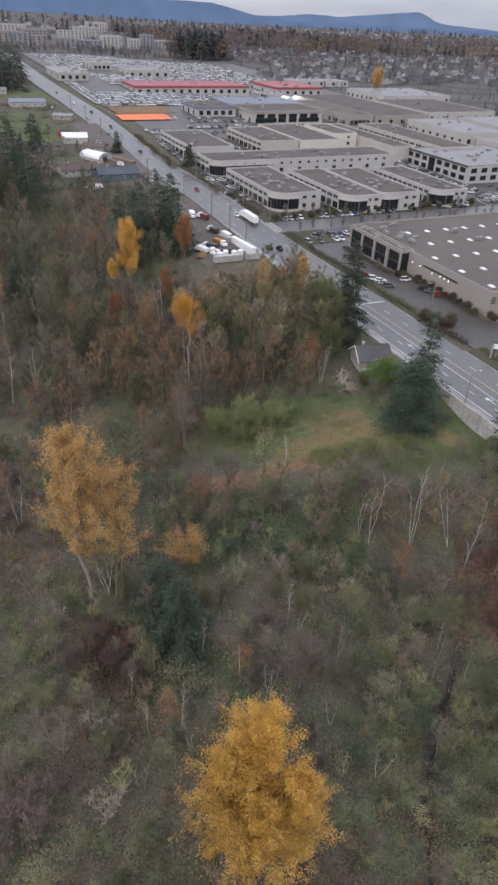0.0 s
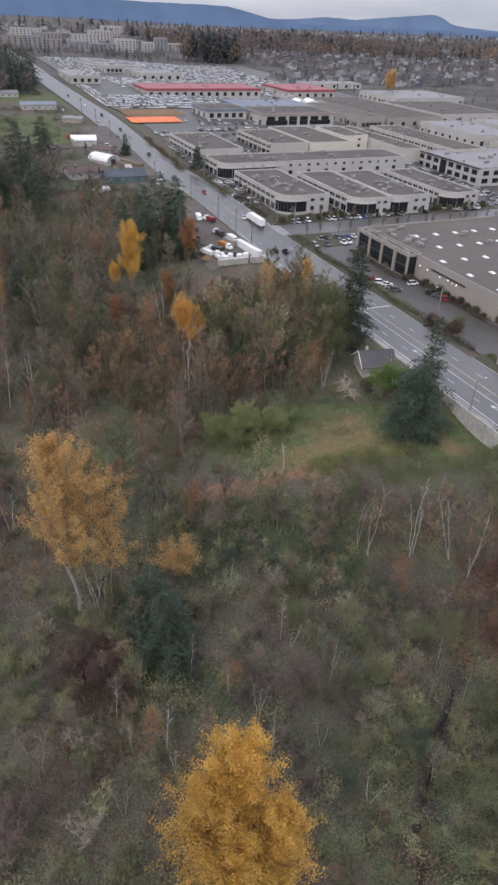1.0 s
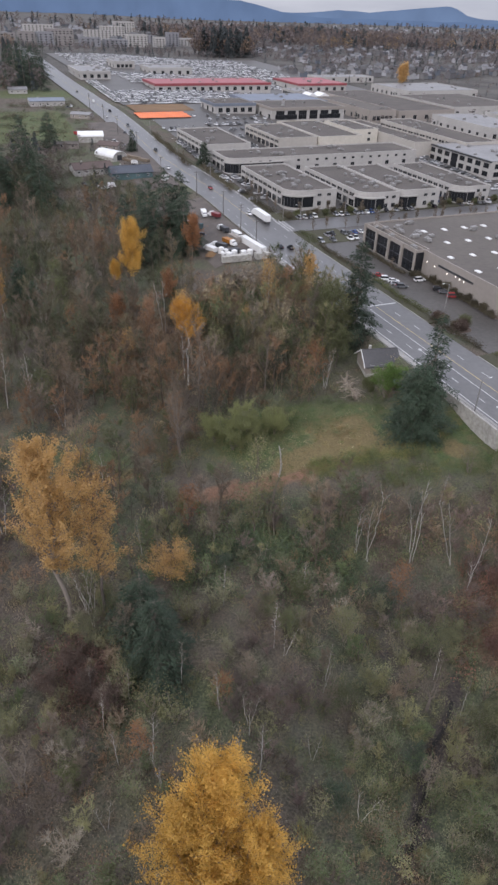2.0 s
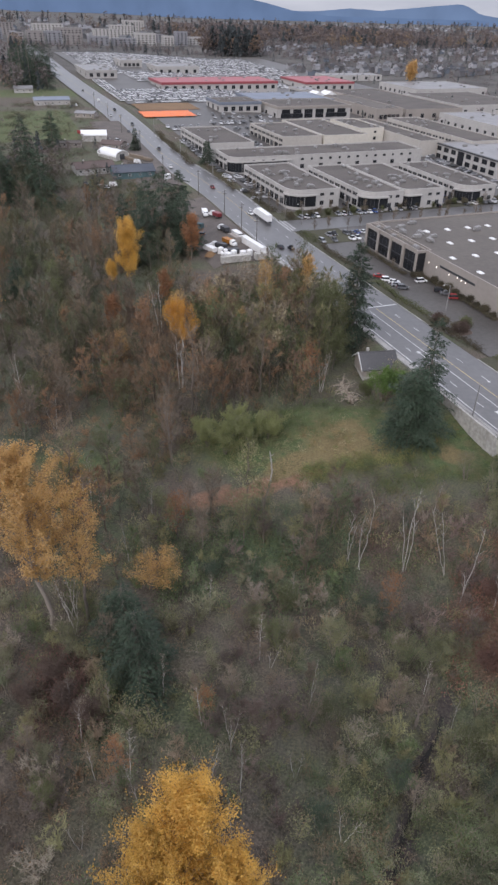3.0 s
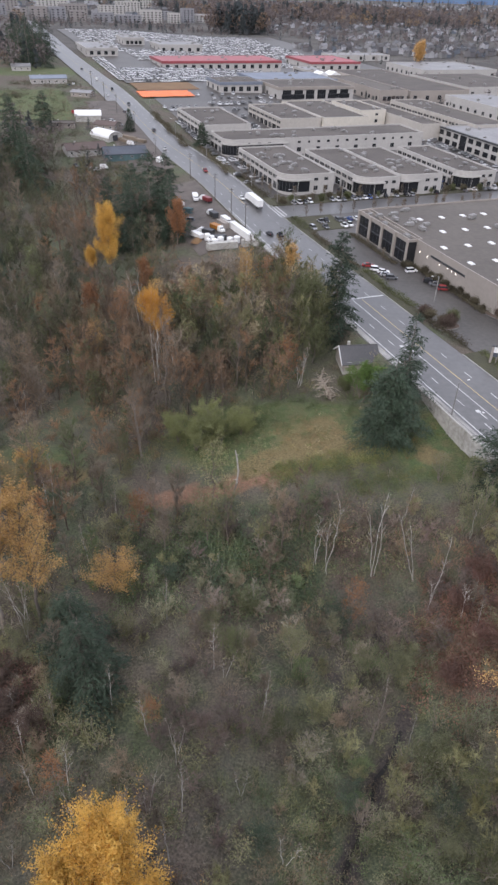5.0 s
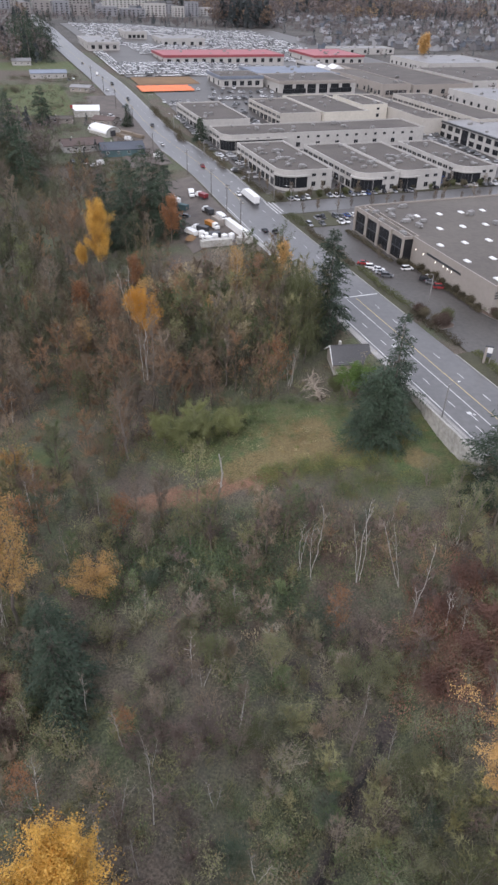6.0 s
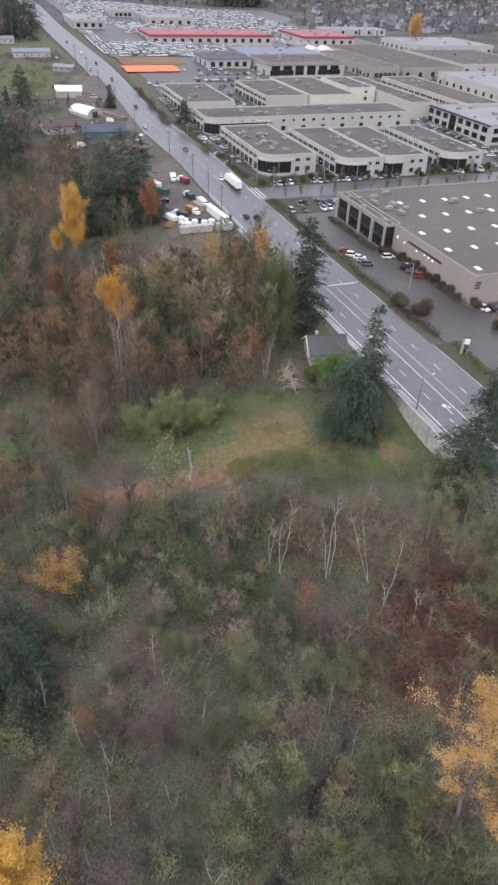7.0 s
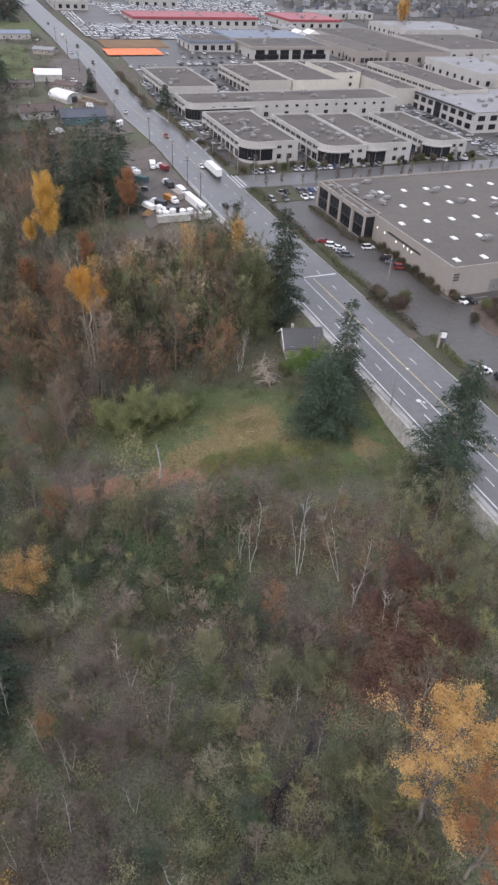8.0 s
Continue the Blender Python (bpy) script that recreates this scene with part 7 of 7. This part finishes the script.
# ---- the distance ----
def far_cars():
    """Rows of parked cars on the sales lots."""
    r = random.Random(41)
    vs, fs, tint, k = [], [], [], 0
    shape = [(-0.88, -2.15, 0.3), (0.88, -2.15, 0.3), (0.88, 2.15, 0.3), (-0.88, 2.15, 0.3), (-0.84, -2.15, 0.85), (0.84, -2.15, 0.85), (0.84, 2.15, 0.9), (-0.84, 2.15, 0.9),
             (-0.78, -1.0, 0.86), (0.78, -1.0, 0.86), (0.78, 1.8, 0.9), (-0.78, 1.8, 0.9), (-0.62, -0.3, 1.42), (0.62, -0.3, 1.42), (0.62, 1.2, 1.42), (-0.62, 1.2, 1.42),
             (-0.64, -0.35, 1.45), (0.64, -0.35, 1.45), (0.64, 1.25, 1.45), (-0.64, 1.25, 1.45)]
    faces = [(0, 1, 5, 4), (1, 2, 6, 5), (2, 3, 7, 6), (3, 0, 4, 7), (4, 5, 6, 7), (8, 9, 13, 12), (9, 10, 14, 13), (10, 11, 15, 14), (11, 8, 12, 15), (16, 17, 18, 19)]
    rows = []
    for s in (627, 634, 643, 648, 656, 666, 671, 680, 690, 695, 703):
        rows += [(s, v, 0) for v in np.arange(16, 178, 2.5) if not (s < 640 and v < 60 and s > 628)]
    for s in (771, 777, 790, 797, 806, 815, 822, 832):
        rows += [(s, v, 0) for v in np.arange(50, 225, 2.9)]
    for s in range(842, 1110, 19):
        rows += [(s + d, v, 0) for d in (0, 5) for v in np.arange(20, 290, 3.0) if r.random() < 0.75]
    for s in (505, 522, 528, 545, 560):
        rows += [(s, v, 0) for v in np.arange(48, 108, 2.9) if r.random() < 0.5]
    for v in (52, 60, 130, 150, 190):
        rows += [(s, v, 90) for s in np.arange(422, 500, 3.0) if r.random() < 0.4 and v < 65]
    for s in (500, 508, 516):
        rows += [(s, v, 0) for v in np.arange(14, 42, 2.9) if r.random() < 0.5]
    rows += [(s, v, 90) for v in (244, 250) for s in np.arange(350, 440, 3.0) if r.random() < 0.6]
    for v in (6.5, 13):
        rows += [(s, v, 90) for s in np.arange(640, 790, 3.0)]
    rows += FAR_ROWS
    for s, v, turn in rows:
        if r.random() < 0.1 or (848 < s < 955 and 55 < v < 145) or (798 < s < 884 and v < 38):
            continue
        x, y = sv(s + r.uniform(-0.4, 0.4), v)
        z = terrain(x, y) + 0.05
        t = radians(TURN_S + turn)
        big = r.uniform(0.95, 1.15) * (1.55 if r.random() < 0.25 else 1)
        for a, b, c in shape:
            vs.append((x + a * math.cos(t) - b * math.sin(t), y + a * math.sin(t) + b * math.cos(t), z + c * big))
        fs += [tuple(i + k for i in f) for f in faces]
        k += len(shape)
        g = r.choice((0.82, 0.82, 0.8, 0.8, 0.75, 0.4, 0.15, 0.05, 0.82, 0.7) if s > 600 else (0.7, 0.4, 0.15, 0.05, 0.03, 0.1, 0.3, 0.6))
        tint += [(g, g, g * 1.02)] * 8 + [(0.1, 0.105, 0.11)] * 8 + [(g, g, g * 1.02)] * 4
    m = mat("dealer_car_paint", (1, 1, 1), (0.9, 0.9, 0.9), rough=0.3, bump=0, attr="tint")
    tagged(part("sales_cars", mesh_of("sales_cars", vs, fs, m, np.array(tint)), None, None), "packed rows of mostly white cars on the sales lots", "cars", kind="stuff")


far_cars()


def far_woods():
    """Belts of far trees: ragged crowns of leaf clumps on short stems."""
    r = random.Random(51)
    vs, tint = [], []

    g = np.random.default_rng(51)

    def crown(s, v, h, col, conifer):
        """Three small leaf flakes to a clump, more and finer clumps on the nearer trees."""
        x, y = sv(s, v)
        n = (110 if h > 18 else 48) if s < 1300 else (40 if h > 9 else 22)
        k = g.random(n)
        rad = h * (0.2 * (1 - k) + 0.03 if conifer else 0.42 * np.sqrt(np.maximum(0.05, 1 - (2 * k - 1) ** 2)))
        a = g.uniform(0, 6.28, n)
        q = np.sqrt(g.random(n))
        c = np.stack([np.cos(a) * rad * q, np.sin(a) * rad * q, h * (0.08 + 0.92 * k if conifer else 0.25 + 0.72 * k)], 1) + (x, y, terrain(x, y))
        size = h * g.uniform(0.034, 0.068, (n, 1, 1)) * (0.7 if s < 1300 else 1.0)
        p = (c[:, None, :] + g.normal(0, 1, (n, 9, 3)) * size * (1, 1, 1.4 if conifer else 0.9)).reshape(-1, 3)
        vs.append(p)
        tint.append(np.repeat(np.array(col)[None, :] * g.uniform(0.65, 1.25, (n * 3, 1)), 3, axis=0))

    bare_c, gold, orange, dark, brown = (0.135, 0.115, 0.11), (0.22, 0.16, 0.1), (0.16, 0.12, 0.088), (0.055, 0.066, 0.068), (0.13, 0.108, 0.1)

    def belt(n, s0, s1, v0, v1, h0, h1, cols):
        for _ in range(n):
            col = r.choice(cols)
            crown(r.uniform(s0, s1), r.uniform(v0, v1), r.uniform(h0, h1), col, col is dark)

    belt(60, 1180, 1260, 265, 350, 20, 40, (dark, orange, dark, bare_c, dark))
    belt(640, 1420, 2000, 330, 900, 16, 30, (bare_c, brown, bare_c, dark, bare_c, orange))
    belt(220, 1330, 1500, 560, 1500, 14, 26, (bare_c, orange, brown, gold, dark))
    belt(420, 1500, 2300, 850, 1900, 14, 26, (orange, bare_c, brown, dark, bare_c, brown))
    belt(420, 2200, 3600, 500, 2900, 12, 22, (bare_c, dark, dark, brown))
    belt(1250, 960, 1450, 330, 1300, 6, 14, (bare_c, brown, bare_c, dark, bare_c))
    belt(330, 1700, 3000, -700, 500, 14, 24, (bare_c, brown, dark, orange))
    belt(260, 1130, 1290, -60, 330, 6, 13, (brown, bare_c, dark))
    belt(60, 540, 720, 300, 520, 5, 10, (dark, brown, bare_c))
    belt(130, 760, 960, 330, 700, 4, 9, (dark, brown, bare_c, orange))
    belt(60, 690, 1100, -140, -40, 12, 26, (dark, bare_c, orange))
    belt(150, 380, 480, -330, -80, 7, 16, (bare_c, brown, dark))
    belt(40, 350, 470, -80, -46, 4, 8, (bare_c, brown, dark))
    belt(60, 470, 720, -200, -100, 8, 18, (bare_c, dark, dark))
    belt(40, 500, 560, 176, 300, 4, 7, (dark, brown))
    pts, shade = np.concatenate(vs), np.concatenate(tint)
    me = joined("far_woods", [(pts, [np.arange(len(pts)).reshape(-1, 3)], np.ones(3))], M_BRUSH)
    me.color_attributes["tint"].data.foreach_set("color", np.concatenate([shade, np.ones((len(shade), 1))], 1).astype(np.float32).ravel())
    tagged(part("far_woods", me, None, None), "far belts of bare, dark green and orange autumn trees", "woods", kind="stuff")


far_woods()


def far_houses():
    """Small gabled houses of the far suburbs."""
    r = random.Random(61)
    vs, fs, tint = [], [], []

    def one(s, v, size, roof_c, wall_c):
        x, y = sv(s, v)
        z = terrain(x, y) - 0.5
        t = radians(TURN_S + r.choice((0, 90, 20, 110)))
        w, l, h, p = 3.3 * size, 4.4 * size, 4.6 * size, 2.0 * size
        c, sn = math.cos(t), math.sin(t)
        base = [(-w, -l, 0), (w, -l, 0), (w, l, 0), (-w, l, 0), (-w, -l, h), (w, -l, h), (w, l, h), (-w, l, h), (0, -l, h + p), (0, l, h + p)]
        o = 0.12 * w
        roof = [(-w - o, -l - o, h - 0.3), (0, -l - o, h + p + 0.25), (0, l + o, h + p + 0.25), (-w - o, l + o, h - 0.3), (w + o, -l - o, h - 0.3), (w + o, l + o, h - 0.3)]
        n = len(vs)
        vs.extend((x + a * c - b * sn, y + a * sn + b * c, z + k) for a, b, k in base + roof)
        tint.extend([wall_c] * 10 + [roof_c] * 6)
        fs.extend(tuple(n + i for i in f) for f in ((0, 1, 5, 4), (1, 2, 6, 5), (2, 3, 7, 6), (3, 0, 4, 7), (4, 5, 8), (6, 7, 9), (10, 11, 12, 13), (11, 14, 15, 12)))

    roofs = ((0.05, 0.05, 0.055), (0.08, 0.075, 0.075), (0.12, 0.12, 0.125), (0.07, 0.06, 0.058), (0.2, 0.2, 0.21))
    walls = ((0.34, 0.34, 0.35), (0.2, 0.2, 0.2), (0.15, 0.145, 0.15), (0.42, 0.42, 0.44), (0.14, 0.16, 0.19), (0.17, 0.16, 0.16))
    for n, s0, s1, v0, v1, k in ((210, 1080, 1420, 360, 1000, 1.0), (180, 1000, 1500, 850, 1700, 1.0), (420, 1900, 3300, 900, 3000, 1.3), (60, 860, 1000, 420, 700, 1.1), (200, 1500, 2600, -500, 300, 1.4), (60, 1700, 2300, 300, 700, 1.2), (70, 880, 1000, 300, 560, 0.9)):
        for _ in range(n):
            one(r.uniform(s0, s1), r.uniform(v0, v1), k * r.uniform(0.8, 1.3), r.choice(roofs), r.choice(walls))
    m = mat("far_house_paint", (1, 1, 1), (0.85, 0.85, 0.85), rough=0.85, fine=0.3, bump=0, attr="tint")
    tagged(part("far_houses", mesh_of("far_houses", vs, fs, m, np.array(tint)), None, None), "far suburb of pale small houses with grey roofs", "houses", kind="stuff")


far_houses()


def apartment(s, v, w, l, h, wall, roof, label):
    h = h * (0.55 + 0.3 * abs(math.sin(s * 1.7 + v)))
    b = Block("apartment_building", label, "apartment building", s, s + l, v, v + w, h, wall, roof, 0.5, group="far city blocks")
    for z in np.arange(1.2, h - 2.0, 3.4):
        b.row("front", max(3, int(w / 7)), float(z), 3.2, 1.7, 4)
        b.row("left", max(2, int(l / 9)), float(z), 3.2, 1.7, 4)


M_GREYA = mat("grey_stucco", (0.25, 0.25, 0.265), (0.21, 0.21, 0.225), rough=0.9, fine=0.4)
M_BEIGE = mat("beige_stucco", (0.27, 0.25, 0.24), (0.23, 0.21, 0.2), rough=0.9, fine=0.4)
for s, v, w, l, h, mt in ((1290, -42, 24, 20, 22, M_BEIGE), (1300, -12, 26, 20, 24, M_BEIGE), (1305, 20, 24, 22, 23, M_GREYA), (1310, 50, 26, 20, 20, M_BEIGE), (1330, 92, 34, 24, 22, M_GREYA), (1340, 135, 40, 24, 18, M_GREYA), (1380, 185, 36, 24, 24, M_WHITEW),
                          (1400, 240, 20, 20, 28, M_WHITEW), (1420, 270, 22, 20, 28, M_GREYA), (1440, 300, 70, 30, 16, M_WHITEW), (1520, 60, 50, 30, 20, M_BEIGE), (1560, 140, 60, 30, 22, M_WHITEW), (1620, -60, 50, 30, 24, M_BEIGE), (1650, 30, 60, 30, 22, M_WHITEW),
                          (1700, 200, 50, 30, 26, M_WHITEW), (1990, 290, 50, 40, 34, M_WHITEW), (1500, 210, 60, 26, 16, M_GREYA), (1350, -95, 30, 24, 22, M_BEIGE), (1480, -80, 40, 24, 20, M_GREYA)):
    apartment(s, v, w, l, h, mt, M_ROOFL, "far pale apartment block with rows of windows")


# ---- mountains and low cloud ----
def ridge(name, label, dist, a0, a1, height, colour, seed, base=-40):
    """A plain far backdrop: a glowing ridge line on an arc round the start of the flight, haze in its colour."""
    verts, faces, n = [], [], 320
    for i in range(n + 1):
        a = radians(a0 + (a1 - a0) * i / n)
        deg = math.degrees(a)
        x, y = dist * math.sin(a), dist * math.cos(a)
        h = height(deg) + 3 * noise.noise((deg * 0.8, seed, 0)) + 1.5 * noise.noise((deg * 3.1, seed, 3))
        verts += [(x, y, base), (x, y, h)]
    faces = [(2 * i, 2 * i + 2, 2 * i + 3, 2 * i + 1) for i in range(n)]
    m = bpy.data.materials.new(name)
    m.use_nodes = True
    nn, l = m.node_tree.nodes, m.node_tree.links
    nn.remove(nn["Principled BSDF"])
    # self-lit sheet: the haze of distance is painted into its colour
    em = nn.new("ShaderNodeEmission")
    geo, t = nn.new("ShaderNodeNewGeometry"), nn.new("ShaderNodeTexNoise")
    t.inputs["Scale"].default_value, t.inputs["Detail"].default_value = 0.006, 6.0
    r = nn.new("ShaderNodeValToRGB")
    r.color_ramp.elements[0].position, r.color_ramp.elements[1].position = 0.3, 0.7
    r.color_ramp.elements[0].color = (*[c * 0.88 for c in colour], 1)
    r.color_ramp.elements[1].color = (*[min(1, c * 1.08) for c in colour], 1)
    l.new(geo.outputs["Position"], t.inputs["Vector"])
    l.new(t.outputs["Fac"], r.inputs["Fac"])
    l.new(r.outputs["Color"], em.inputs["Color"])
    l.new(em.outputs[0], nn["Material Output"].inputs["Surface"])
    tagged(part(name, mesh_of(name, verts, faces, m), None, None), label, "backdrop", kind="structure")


def profile(stops, deg):
    """Height on a line of stops: degrees from due ahead, metres."""
    return float(np.interp(deg, [a for a, _ in stops], [h for _, h in stops]))


FAR_STOPS = ((-60, 100), (-6, 70), (1, 60), (2.5, 64), (4.5, 79), (6.6, 72), (8.2, 83), (10.6, 102), (12.2, 113), (12.9, 99), (13.6, 67), (14.7, 55), (18, 40), (30, 60), (60, 80))
NEAR_STOPS = ((-60, 140), (-20, 138), (-13, 130), (-9, 117), (-5, 116), (-2.6, 111), (-0.8, 84), (0.5, 60), (3, 40), (60, 30))


def far_height(deg):
    return profile(FAR_STOPS, deg)


def near_height(deg):
    return profile(NEAR_STOPS, deg)


# both blues include painted haze over the slopes
ridge("backdrop_mountains", "far mountain ridge below cloud, haze painted in its blue", 4700, -60, 60, far_height, (0.14, 0.21, 0.34), 3)
ridge("backdrop_foothills", "foothills before the mountains, haze painted in their blue", 4550, -60, 60, near_height, (0.12, 0.185, 0.31), 9)
